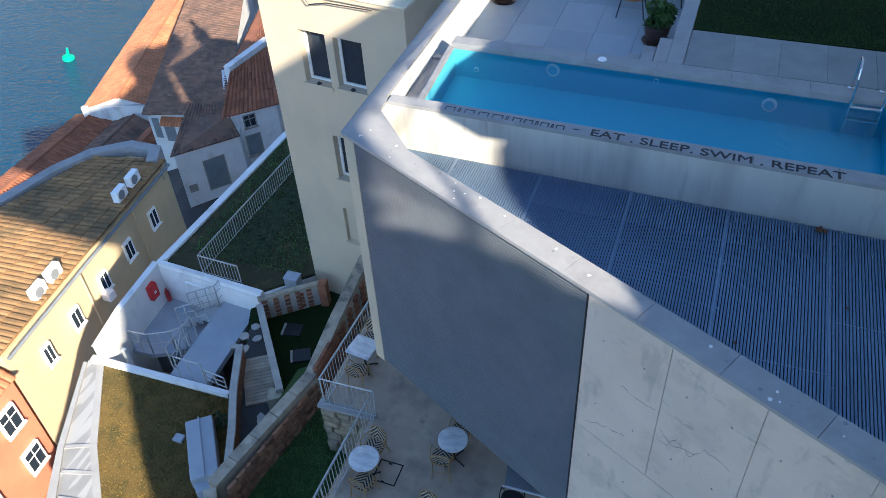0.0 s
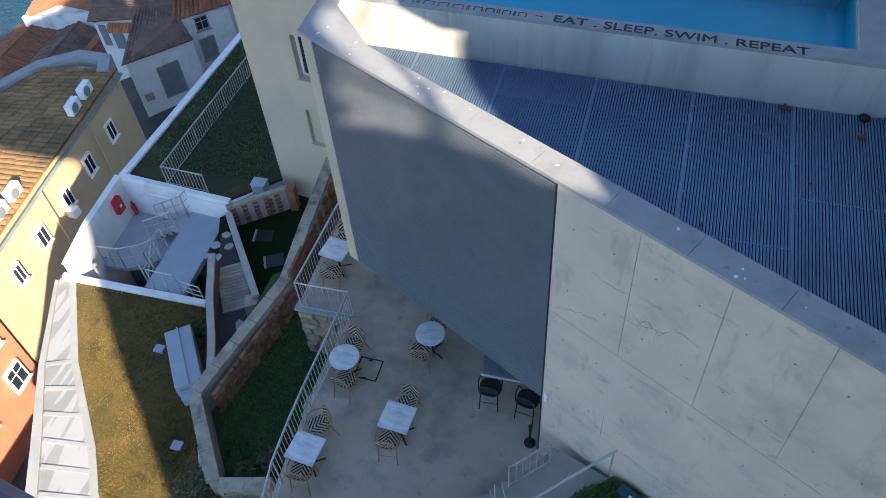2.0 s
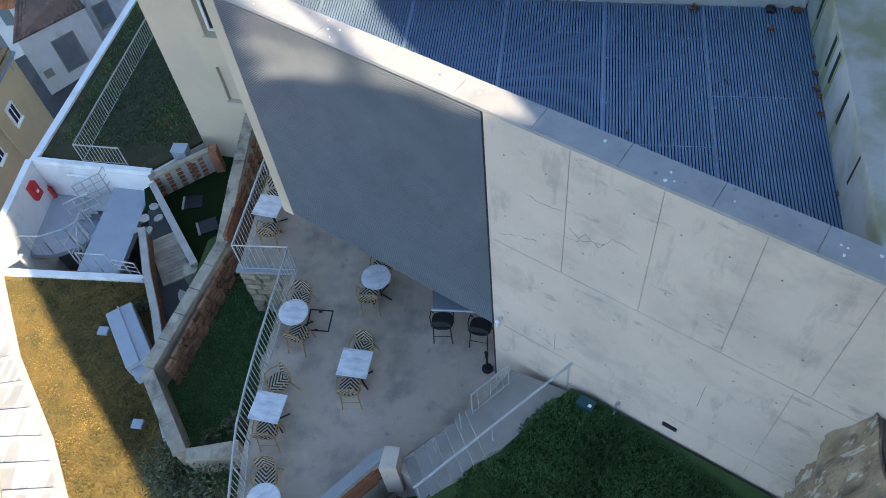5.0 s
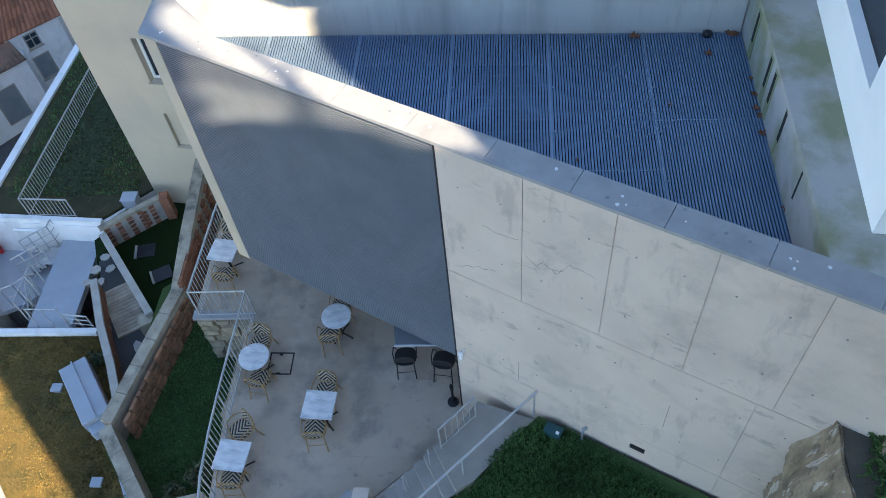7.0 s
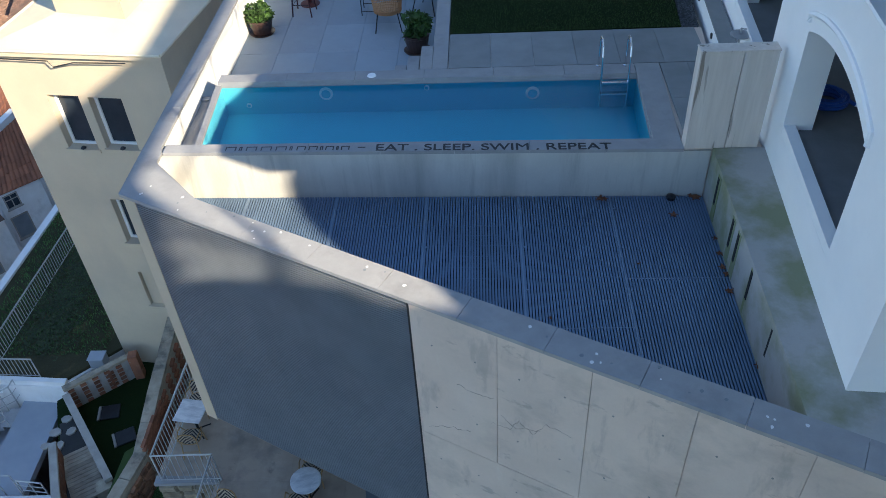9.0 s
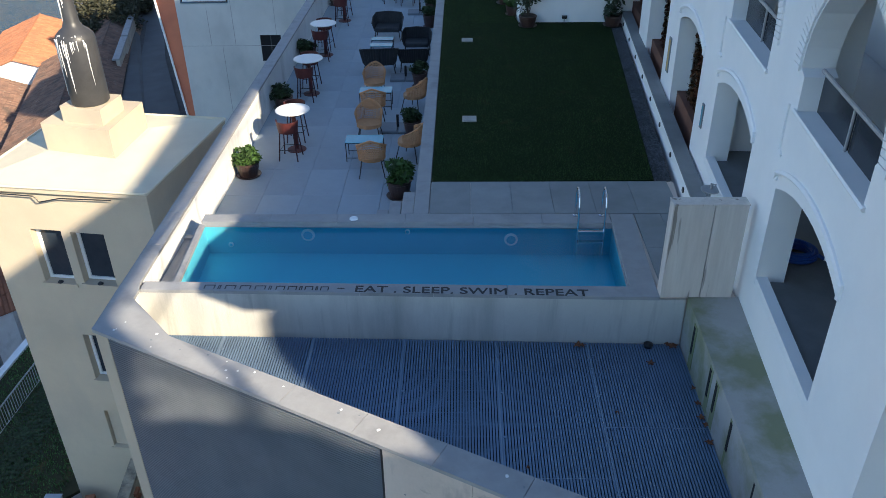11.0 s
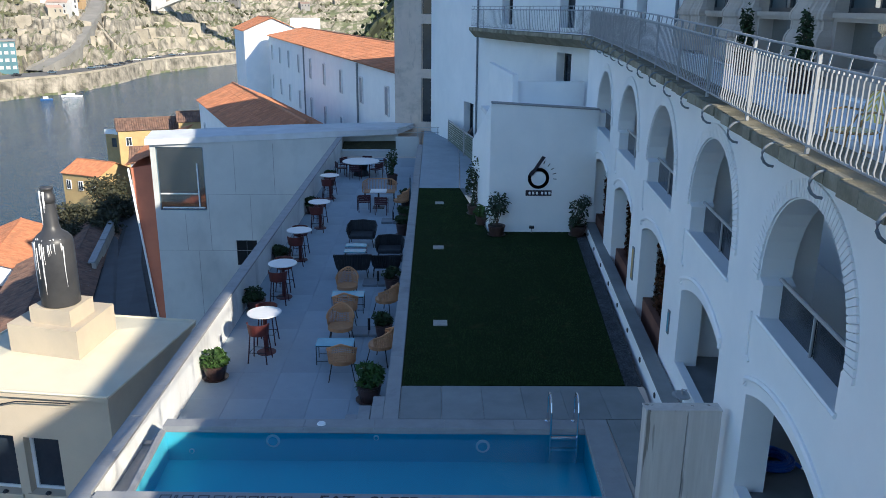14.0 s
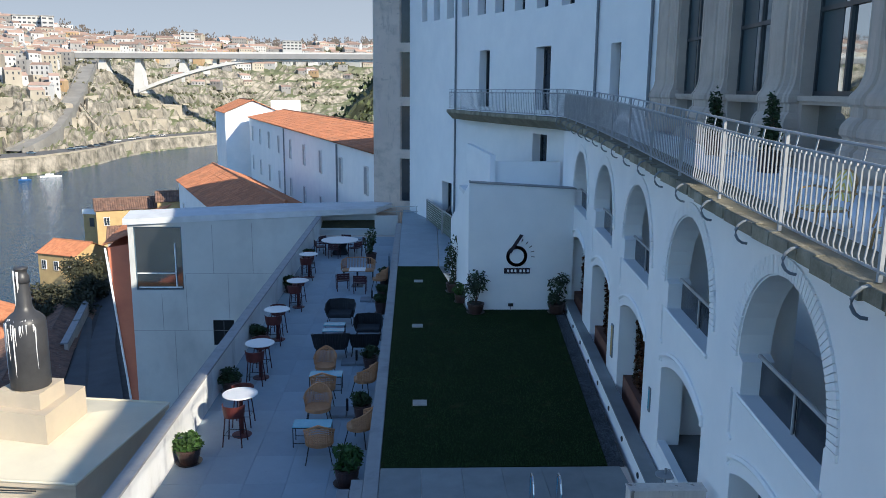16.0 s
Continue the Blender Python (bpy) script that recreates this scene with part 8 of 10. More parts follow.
for i in range(len(azs) - 1):
    a, b = 5 * i, 5 * i + 5
    faces += [(a, b, b + 1, a + 1), (a + 1, b + 1, b + 3, a + 3), (a + 3, b + 3, b + 4, a + 4)]
raw("quay_face", verts, faces, M["quay"], bank)
M["far_road"] = mat("worn_far_road", (0.13, 0.128, 0.125), (0.095, 0.092, 0.09), 0.9, 0.1, 1.0, 0.0)
raw("quay_road", verts, [(5 * i + 1, 5 * i + 6, 5 * i + 7, 5 * i + 2) for i in range(len(azs) - 1)], M["far_road"], bank)
# old terrace walls and ruins stepped into the slope
w_r = random.Random(14)
for k in range(42):
    az = w_r.uniform(-27.5, -14.5)
    d = w_r.uniform(34, 110)
    rr = shore_r(az) + d
    half = w_r.uniform(0.15, 0.6)
    hgt = w_r.uniform(1.2, 3.6)
    quad = [(r_ * math.sin(radians(a_)), r_ * math.cos(radians(a_))) for r_, a_ in ((rr, az - half), (rr + w_r.uniform(-3, 3), az + half), (rr + 3.5, az + half), (rr + 3.5, az - half))]
    zb = hill_z(az, rr)
    prism_part("terrace_wall", quad, zb - 8, [zb + hgt * w_r.uniform(0.5, 1.0) for _ in range(2)] + [zb + hgt * 0.7] * 2, M["quay"], bank)

def slope_way(name, stops, half, depth, material):
    """A built way up the slope: paved top with side walls, through places given as azimuth and elevation."""
    line = [slope_point(float(np.interp(k / 24, np.linspace(0, 1, len(stops)), [a for a, e in stops])), float(np.interp(k / 24, np.linspace(0, 1, len(stops)), [e for a, e in stops])), 1.0) for k in range(25)]
    verts, faces = [], []
    for k, p in enumerate(line):
        g = (line[min(24, k + 1)] - line[max(0, k - 1)]).xy.normalized()
        o = Vector((g.y, -g.x, 0)) * half
        for e, dz in ((-1.12, -depth), (-1.12, 0.9), (-1, 0.9), (-1, 0), (1, 0), (1, 0.9), (1.12, 0.9), (1.12, -depth)):
            verts.append(tuple(p + o * e + Vector((0, 0, dz))))
    for k in range(24):
        a = 8 * k
        faces += [(a + q, a + 8 + q, a + 9 + q, a + 1 + q) for q in range(7)]
    return raw(name, verts, faces, material, bank)


M["ramp_stone"] = mat("worn_ramp_paving", (0.27, 0.255, 0.225), (0.19, 0.18, 0.16), 0.9, 0.1, 1.0, 0.0)
slope_way("ramp", ((-25.9, -4.15), (-24.6, -3.5), (-23.7, -2.85), (-23.0, -1.9), (-22.2, -0.74), (-21.6, 0.4), (-21.0, 1.6)), 4.2, 14, M["ramp_stone"])
slope_way("stairway", ((-20.66, -3.1), (-21.4, -2.1), (-22.06, -1.1)), 1.1, 5, M["quay"])
city_walls = [mat("city_white", (0.48, 0.47, 0.45), (0.38, 0.37, 0.355), 0.9, 0.05, 0.5, 0.0, island=0.15), mat("city_cream", (0.40, 0.36, 0.285), (0.32, 0.28, 0.22), 0.9, 0.05, 0.5, 0.0, island=0.2), mat("city_grey", (0.29, 0.275, 0.255), (0.21, 0.20, 0.19), 0.9, 0.05, 0.5, 0.0, island=0.25), mat("city_ochre", (0.40, 0.28, 0.15), (0.33, 0.225, 0.125), 0.9, 0.05, 0.5, 0.0, island=0.25)]
city_roof = mat("city_roof_tile", (0.35, 0.235, 0.175), (0.27, 0.195, 0.155), 0.9, 0.05, 0.6, 0.0, island=0.3)
city_win = mat("city_window", (0.06, 0.06, 0.065), (0.04, 0.04, 0.045), 0.4, 1, 3, 0.0)


def city(name, label, picks, seed):
    """Houses scattered over the far slope, as one joined mesh: walls, roofs and rows of windows."""
    r = random.Random(seed)
    verts, faces, mats = [], [], []
    for az, dist, w, dp, h in picks(r):
        zb = hill_z(az, dist) - 3
        c = Vector((dist * math.sin(radians(az)), dist * math.cos(radians(az)), zb))
        turn = radians(-az) + r.uniform(-0.5, 0.5)
        ex, ey = Vector((math.cos(turn), math.sin(turn), 0)), Vector((-math.sin(turn), math.cos(turn), 0))
        up = Vector((0, 0, 1))
        H = h + 3
        k = len(verts)
        for z in (0, H):
            for sx, sy in ((-1, -1), (1, -1), (1, 1), (-1, 1)):
                verts.append(c + ex * (sx * w / 2) + ey * (sy * dp / 2) + up * z)
        wm = r.choices((0, 1, 2, 3), (6, 2.5, 2, 1))[0]
        faces += [(k, k + 1, k + 5, k + 4), (k + 1, k + 2, k + 6, k + 5), (k + 2, k + 3, k + 7, k + 6), (k + 3, k, k + 4, k + 7)]
        mats += [wm] * 4
        rk = len(verts)
        if r.random() < 0.78:
            for sx in (-1, 1):
                verts.append(c + ex * (sx * w * 0.5) + up * (H + dp * 0.22))
            o = 1.04
            for sx, sy in ((-1, -1), (1, -1), (1, 1), (-1, 1)):
                verts.append(c + ex * (sx * w / 2 * o) + ey * (sy * dp / 2 * o) + up * (H - 0.1))
            faces += [(rk + 2, rk + 3, rk + 1, rk), (rk + 4, rk + 5, rk, rk + 1), (rk + 5, rk + 2, rk), (rk + 3, rk + 4, rk + 1)]
            mats += [4, 4, wm, wm]
        else:
            faces.append((k + 4, k + 5, k + 6, k + 7))
            mats.append(2)
        nf, nw = max(1, int(h / 3.0)), max(1, int(w / 2.6))
        for a in range(nf):
            for b in range(nw):
                if r.random() < 0.12:
                    continue
                x0 = -w / 2 + w * (b + 0.5) / nw
                z0 = H - 2.5 - a * 3.0
                q = len(verts)
                for dx, dz in ((-0.45, 0), (0.45, 0), (0.45, 1.5), (-0.45, 1.5)):
                    verts.append(c + ex * (x0 + dx) - ey * (dp / 2 + 0.06) + up * (z0 + dz))
                faces.append((q, q + 1, q + 2, q + 3))
                mats.append(5)
    ob = raw(name, verts, faces, city_walls[0])
    for m in (*city_walls[1:], city_roof, city_win):
        ob.data.materials.append(m)
    ob.data.polygons.foreach_set("material_index", mats)
    return tagged(ob, label, "houses", kind="stuff")


def picks_left(r):
    for _ in range(620):
        az = r.uniform(-40, -21.9)
        d = 100 + 330 * r.random() ** 0.9
        if az > -22.9 and d < 190:
            continue
        yield az, shore_r(az) + d, r.uniform(5, 12), r.uniform(6, 9), r.uniform(5, 11)


def picks_top(r):
    for _ in range(560):
        az = r.uniform(-30, 6)
        d = r.uniform(250, 440)
        yield az, shore_r(az) + d, r.uniform(7, 20), r.uniform(7, 12), r.uniform(3, 9)
    for _ in range(24):
        az = r.uniform(-16, 2)
        d = r.uniform(150, 240)
        yield az, shore_r(az) + d, r.uniform(6, 12), r.uniform(6, 9), r.uniform(3, 5)


city("hill_houses", "white and ochre houses stacked on the far slope", picks_left, 31)
city("ridge_houses", "pale houses with tiled roofs along the far ridge", picks_top, 32)

# scrub and trees on the far slope
r = random.Random(41)
verts, faces = [], []
for _ in range(9000):
    az = r.uniform(-40, 4)
    d = 20 + 480 * r.random()
    dist = shore_r(az) + d
    z = hill_z(az, dist)
    n = noise.noise(Vector((az * 0.5, dist * 0.02, 9.0)))
    if n < 0.08 and d < 300 or d < 26:
        continue
    s = r.uniform(0.6, 1.7) if d < 230 else r.uniform(1.4, 3.6)
    c = Vector((dist * math.sin(radians(az)), dist * math.cos(radians(az)), z + s * 0.35))
    k = len(verts)
    m_ = 6
    for ring, (rr, zz) in enumerate(((0.75, -0.5), (1.0, 0.1), (0.6, 0.75))):
        for q in range(m_):
            a = 2 * math.pi * q / m_ + ring
            j = 0.75 + 0.5 * r.random()
            verts.append(c + Vector((s * rr * j * math.cos(a), s * rr * j * math.sin(a), s * zz * (0.8 + 0.4 * r.random()))))
    verts.append(c + Vector((0, 0, s * 1.1)))
    for ring in (0, 1):
        for q in range(m_):
            faces.append((k + ring * m_ + q, k + ring * m_ + (q + 1) % m_, k + (ring + 1) * m_ + (q + 1) % m_, k + (ring + 1) * m_ + q))
    for q in range(m_):
        faces.append((k + 2 * m_ + q, k + 2 * m_ + (q + 1) % m_, k + 3 * m_))
M["scrub"] = mat("far_scrub", (0.11, 0.105, 0.058), (0.06, 0.062, 0.036), 0.95, 0.3, 1.5, 0.0, island=0.4)
tagged(raw("scrub", verts, faces, M["scrub"]), "grey-green scrub and bare trees on the far slope", "bushes", kind="stuff")

# bare trees along the skyline
verts, faces = [], []
for _ in range(420):
    az = r.uniform(-24, 6)
    dist = shore_r(az) + r.uniform(425, 470)
    c = Vector((dist * math.sin(radians(az)), dist * math.cos(radians(az)), hill_z(az, shore_r(az) + 425) - 2))
    h = r.uniform(9, 19)
    for q in range(9):
        a, sp = r.random() * 6.283, r.uniform(1.0, 4.5)
        k = len(verts)
        e = c + Vector((sp * math.cos(a), sp * math.sin(a), h * r.uniform(0.6, 1.0)))
        t_ = Vector((0.35, 0.1, 0))
        verts += [c + Vector((0, 0, h * 0.2)) - t_, c + Vector((0, 0, h * 0.2)) + t_, e]
        faces.append((k, k + 1, k + 2))
        verts += [e - Vector((0.9, 0, 1.2)), e + Vector((0.9, 0, -0.9)), e + Vector((0, 0, 1.2))]
        faces.append((k + 3, k + 4, k + 5))
M["bare_far"] = mat("bare_winter_twigs", (0.17, 0.14, 0.12), (0.11, 0.095, 0.08), 0.95, 0.3, 1.5, 0.0)
tagged(raw("skyline_trees", verts, faces, M["bare_far"]), "bare brown trees along the far ridge", "trees", kind="stuff")

bridge = thing("arch_bridge", "slender pale concrete arch bridge over the river", "bridge")
M["bridge"] = mat("pale_bridge_concrete", (0.58, 0.565, 0.53), (0.48, 0.465, 0.44), 0.85, 0.05, 0.5, 0.0)
BA, BB = Vector((-258.0, 592.0, 30.2)), Vector((60.0, 583.0, 31.4))
bd = (BB - BA).normalized()
bn = Vector((-bd.y, bd.x, 0)).normalized()


M["bridge_deck"] = mat("weathered_deck_concrete", (0.27, 0.265, 0.26), (0.22, 0.215, 0.21), 0.85, 0.05, 0.5, 0.0)


def beam(name, pts, half, down, own):
    bm = bmesh.new()
    rows = []
    for p, dn in zip(pts, down):
        rows.append([bm.verts.new(p + bn * (-half)), bm.verts.new(p + bn * half), bm.verts.new(p + bn * half - Vector((0, 0, dn))), bm.verts.new(p - bn * half - Vector((0, 0, dn)))])
    for a, b in zip(rows, rows[1:]):
        for q in range(4):
            bm.faces.new((a[q], a[(q + 1) % 4], b[(q + 1) % 4], b[q]))
    bm.faces.new(rows[0])
    bm.faces.new(rows[-1][::-1])
    return part(name, bm, M["bridge_deck"] if name == "deck" else M["bridge"], own)


beam("deck", [BA.lerp(BB, 0.03 + 0.97 * k / 10) for k in range(11)], 7.5, [3.4] * 11, bridge)
beam("parapet", [BA.lerp(BB, k / 10) + Vector((0, 0, 1.1)) - bn * 7.4 for k in range(11)], 0.15, [1.1] * 11, bridge)
SP0 = BA.lerp(BB, 0.204)
SP0.z = 6.2
CRN = BA.lerp(BB, 0.484) - Vector((0, 0, 3.3))
pts = []
for k in range(25):
    t = k / 24
    p = SP0.lerp(CRN, t)
    p.z = SP0.z + (CRN.z - SP0.z) * (1 - (1 - t) ** 1.7)
    pts.append(p)
beam("arch", pts, 5.0, [2.6 - 1.0 * k / 24 for k in range(25)], bridge)
beam("arch", [BA.lerp(BB, 0.484 + 0.516 * k / 8) - Vector((0, 0, 3.3 + 9.0 * max(0.0, (k - 3) / 5) ** 2)) for k in range(9)], 5.0, [1.6] * 9, bridge)
# tapered wall piers, broad at the foot
for t, foot, w_top, w_foot in ((0.126, 14.0, 2.2, 4.2), (0.204, 3.0, 1.7, 4.4), (0.302, 18.0, 1.2, 3.2), (0.374, 23.0, 1.0, 1.4)):
    p = BA.lerp(BB, t) - Vector((0, 0, 3.3))
    rows_ = []
    bm = bmesh.new()
    for z_, w in ((foot, w_foot), (p.z, w_top)):
        rows_.append([bm.verts.new((*(p + bd * sx * w + bn * sy * 4).xy, z_)) for sx, sy in ((-1, -1), (1, -1), (1, 1), (-1, 1))])
    for q in range(4):
        bm.faces.new((rows_[0][q], rows_[0][(q + 1) % 4], rows_[1][(q + 1) % 4], rows_[1][q]))
    bm.faces.new(rows_[0][::-1])
    bm.faces.new(rows_[1])
    part("pier", bm, M["bridge"], bridge)


# large flat-roofed blocks that stand out on the ridge
M["teal_wall"] = mat("teal_render", (0.10, 0.20, 0.23), (0.075, 0.15, 0.175), 0.85, 0.1, 1.0, 0.0)


def ridge_block(az0, az1, r, z0, z1, floors, cols, label, wall_m=city_walls[0], win_m=city_win):
    b = thing("apartment_building", label, "building")
    p, q = (Vector((r * math.sin(radians(a)), r * math.cos(radians(a)), 0)) for a in (az0, az1))
    g = (q - p).normalized()
    n = Vector((-g.y, g.x, 0))
    L = (q - p).length
    prism_part("wall", [tuple(e.xy) for e in (p, q, q + n * 14, p + n * 14)], z0 - 12, z1, wall_m, b)
    prism_part("roof", [tuple(e.xy) for e in (p - g * 0.5 - n * 0.5, q + g * 0.5 - n * 0.5, q + g * 0.5 + n * 14.5, p - g * 0.5 + n * 14.5)], z1, z1 + 0.7, city_walls[2], b)
    for f in range(floors):
        for c in range(cols):
            e = p + g * (L * (c + 0.5) / cols)
            zc = z0 + (z1 - z0) * (f + 0.5) / floors
            wl = 0.32 * L / cols
            prism_part("window", [tuple((e + g * s_ * wl + n * o_).xy) for s_, o_ in ((-1, -0.15), (1, -0.15), (1, 0.1), (-1, 0.1))], zc - 0.75, zc + 0.75, win_m, b)


ridge_block(-30.0, -26.75, 424, -22.5, -9.3, 4, 9, "teal and white building on the far quay", M["teal_wall"], city_walls[0])
ridge_block(-25.3, -23.7, 800, 55.5, 66.5, 3, 6, "pale apartment building on the far hilltop")
ridge_block(-23.7, -23.0, 790, 55.5, 66.0, 3, 2, "white rendered apartment building on the far hilltop")
ridge_block(-8.9, -7.6, 960, 50, 60.0, 3, 5, "cream apartment building on the far ridge")
ridge_block(-15.5, -14.6, 930, 57, 65.0, 2, 3, "white block on the far ridge above the bridge")
M["boat_blue"] = mat("blue_boat_paint", (0.02, 0.09, 0.28), (0.015, 0.07, 0.2), 0.5, 3, 30, 0.0)
for k, (az, L, cb_) in enumerate(((-25.4, 5, 1), (-23.9, 9, 0))):
    rr = shore_r(az) - 14
    bt = thing("moored_boat", "small boat moored below the far quay", "boat", Matrix.Translation((rr * math.sin(radians(az)), rr * math.cos(radians(az)), RIVER)) @ Matrix.Rotation(0.3, 4, "Z"))
    bm = bmesh.new()
    add_prism(bm, [(-L / 2, -0.9), (L / 2 - 2, -0.9), (L / 2, 0), (L / 2 - 2, 0.9), (-L / 2, 0.9)], -0.3, 0.6)
    part("hull", bm, M["boat_blue"] if cb_ else M["white_old"], bt)
    box_part("cabin", (-L / 4, L / 8, -0.6, 0.6, 0.6, 1.5), M["white_old"], bt)


# cars parked along the far quay
def far_car(az, body_mat, label):
    r_ = shore_r(az) + 17.0
    c = thing("parked_car", label, "car", Matrix.Translation((r_ * math.sin(radians(az)), r_ * math.cos(radians(az)), RIVER + 8.8)) @ Matrix.Rotation(-radians(az) + 0.1, 4, "Z"), "cars on the far quay")
    bm = bmesh.new()
    add_box(bm, -2.1, 2.1, -0.85, 0.85, 0.35, 0.9, bevel=0.12)
    part("body", bm, body_mat, c)
    bm = bmesh.new()
    add_prism(bm, [(-1.5, -0.75), (0.9, -0.75), (0.9, 0.75), (-1.5, 0.75)], 0.9, 1.45)
    for v in bm.verts:
        if v.co.z > 1.2:
            v.co.x *= 0.72
    part("cabin", bm, M["glass_dark"], c)
    for x in (-1.3, 1.3):
        for y in (-0.82, 0.82):
            bm = bmesh.new()
            add_lathe(bm, [(0.05, -0.1), (0.33, -0.1), (0.33, 0.1), (0.05, 0.1)], 10, Matrix.Translation((x, y, 0.33)) @ Matrix.Rotation(math.pi / 2, 4, "X"))
            part("wheel", bm, M["black_steel"], c)
    return c


car_r = random.Random(21)
for az in (-26.9, -24.9, -22.6, -22.2, -21.9, -21.45, -21.1, -20.75, -20.3, -19.8, -18.9, -18.5, -17.6, -17.0):
    bmat, tone = car_r.choice(((M["drips"], "white"), (M["black_steel"], "black"), (M["shutter_grey"], "grey"), (M["frame_blue"], "dark blue")))
    far_car(az, bmat, tone + " car parked on the far quay road")

# hazy sky low over the far bank
haze = bpy.data.materials.new("hazy_sky")
haze.use_nodes = True
hn, hl = haze.node_tree.nodes, haze.node_tree.links
hn.remove(hn["Principled BSDF"])
htc, hsp, hmr, hmx, hem = hn.new("ShaderNodeTexCoord"), hn.new("ShaderNodeSeparateXYZ"), hn.new("ShaderNodeMapRange"), hn.new("ShaderNodeMix"), hn.new("ShaderNodeEmission")
hl.new(htc.outputs["Object"], hsp.inputs[0])
hl.new(hsp.outputs["Z"], hmr.inputs["Value"])
hmr.inputs["From Min"].default_value, hmr.inputs["From Max"].default_value = 120, 460
hmx.data_type = "RGBA"
hmx.inputs["A"].default_value, hmx.inputs["B"].default_value = (0.355, 0.355, 0.35, 1), (0.265, 0.27, 0.28, 1)
hl.new(hmr.outputs["Result"], hmx.inputs["Factor"])
hl.new(hmx.outputs["Result"], hem.inputs["Color"])
hl.new(hem.outputs[0], hn["Material Output"].inputs["Surface"])
backdrop = setting("backdrop_sky", "pale hazy winter sky above the far bank", "sky")
verts, faces = [], []
for k in range(31):
    a = radians(-75 + 4.0 * k)
    verts += [(2600 * math.sin(a), 2600 * math.cos(a), -60), (2600 * math.sin(a), 2600 * math.cos(a), 1100)]
faces = [(2 * k, 2 * k + 2, 2 * k + 3, 2 * k + 1) for k in range(30)]
sheet = raw("sky_sheet", verts, faces, haze, backdrop)
sheet.visible_shadow = False

# ---------------------------------------------------------------- furniture and plants
def stripes(name, dark, light, scale):
    """Woven chevron bands across the thing's own middle line."""
    m = bpy.data.materials.new(name)
    m.use_nodes = True
    n, l = m.node_tree.nodes, m.node_tree.links
    tc, sp = n.new("ShaderNodeTexCoord"), n.new("ShaderNodeSeparateXYZ")
    l.new(tc.outputs["Object"], sp.inputs["Vector"])
    ab, a2, ml, fr, gt = (n.new("ShaderNodeMath") for _ in range(5))
    ab.operation, a2.operation, ml.operation, fr.operation, gt.operation = "ABSOLUTE", "ADD", "MULTIPLY", "FRACT", "GREATER_THAN"
    l.new(sp.outputs["X"], ab.inputs[0])
    l.new(ab.outputs[0], a2.inputs[0])
    ys_ = n.new("ShaderNodeMath")
    ys_.operation = "ADD"
    l.new(sp.outputs["Y"], ys_.inputs[0])
    l.new(sp.outputs["Z"], ys_.inputs[1])
    l.new(ys_.outputs[0], a2.inputs[1])
    l.new(a2.outputs[0], ml.inputs[0])
    ml.inputs[1].default_value = scale
    l.new(ml.outputs[0], fr.inputs[0])
    l.new(fr.outputs[0], gt.inputs[0])
    gt.inputs[1].default_value = 0.5
    mx = n.new("ShaderNodeMix")
    mx.data_type = "RGBA"
    mx.inputs["A"].default_value, mx.inputs["B"].default_value = (*dark, 1), (*light, 1)
    l.new(gt.outputs[0], mx.inputs["Factor"])
    p = n["Principled BSDF"]
    l.new(mx.outputs["Result"], p.inputs["Base Color"])
    p.inputs["Roughness"].default_value = 0.6
    return m


M["chevron"] = stripes("black_and_cream_weave", (0.02, 0.02, 0.024), (0.40, 0.34, 0.25), 12)
M["chevron_yellow"] = stripes("yellow_and_white_weave", (0.62, 0.52, 0.10), (0.7, 0.7, 0.62), 15)
M["cane"] = mat("varnished_cane", (0.42, 0.27, 0.11), (0.28, 0.17, 0.07), 0.5, 6, 60, 0.05)
M["rattan"] = mat("natural_rattan", (0.50, 0.265, 0.125), (0.36, 0.185, 0.085), 0.6, 8, 80, 0.1)
M["rattan_black"] = mat("black_cord_weave", (0.028, 0.03, 0.034), (0.018, 0.02, 0.023), 0.7, 8, 80, 0.1)
M["marble_top"] = mat("white_marble_top", (0.74, 0.74, 0.73), (0.50, 0.51, 0.52), 0.3, 2.6, 20, 0.0, stain=0.22, stretch=(1, 2.4, 1))
M["white_top"] = mat("white_laminate_top", (0.76, 0.75, 0.73), (0.68, 0.67, 0.65), 0.4, 3, 30, 0.0)
M["oxblood"] = mat("oxblood_leatherette", (0.11, 0.026, 0.022), (0.07, 0.017, 0.014), 0.5, 5, 50, 0.05)
M["maroon"] = mat("dark_maroon_plastic", (0.05, 0.010, 0.016), (0.035, 0.008, 0.012), 0.5, 5, 50, 0.05)
M["blue_glass"] = mat("pale_blue_glass_top", (0.17, 0.42, 0.52), (0.12, 0.34, 0.43), 0.2, 2, 20, 0.0, spec=0.4)
M["pot_brown"] = mat("dark_brown_glazed_pot", (0.075, 0.042, 0.035), (0.045, 0.027, 0.022), 0.4, 4, 30, 0.05)
M["soil"] = mat("dark_soil", (0.04, 0.03, 0.02), (0.025, 0.02, 0.015), 0.95, 6, 60, 0.3)
M["leaf_bright"] = mat("fresh_green_leaf", (0.055, 0.115, 0.02), (0.03, 0.06, 0.012), 0.6, 4, 30, 0.0, island=0.4)
M["leaf_mid"] = mat("green_shrub_leaf", (0.035, 0.06, 0.018), (0.02, 0.034, 0.012), 0.65, 4, 30, 0.0, island=0.45)
M["leaf_street"] = mat("olive_brown_leaf", (0.06, 0.058, 0.03), (0.025, 0.028, 0.014), 0.75, 2, 30, 0.0, island=0.5)
M["leaf_pale"] = mat("pale_grey_green_leaf", (0.12, 0.135, 0.065), (0.05, 0.06, 0.03), 0.7, 4, 30, 0.0, island=0.5)
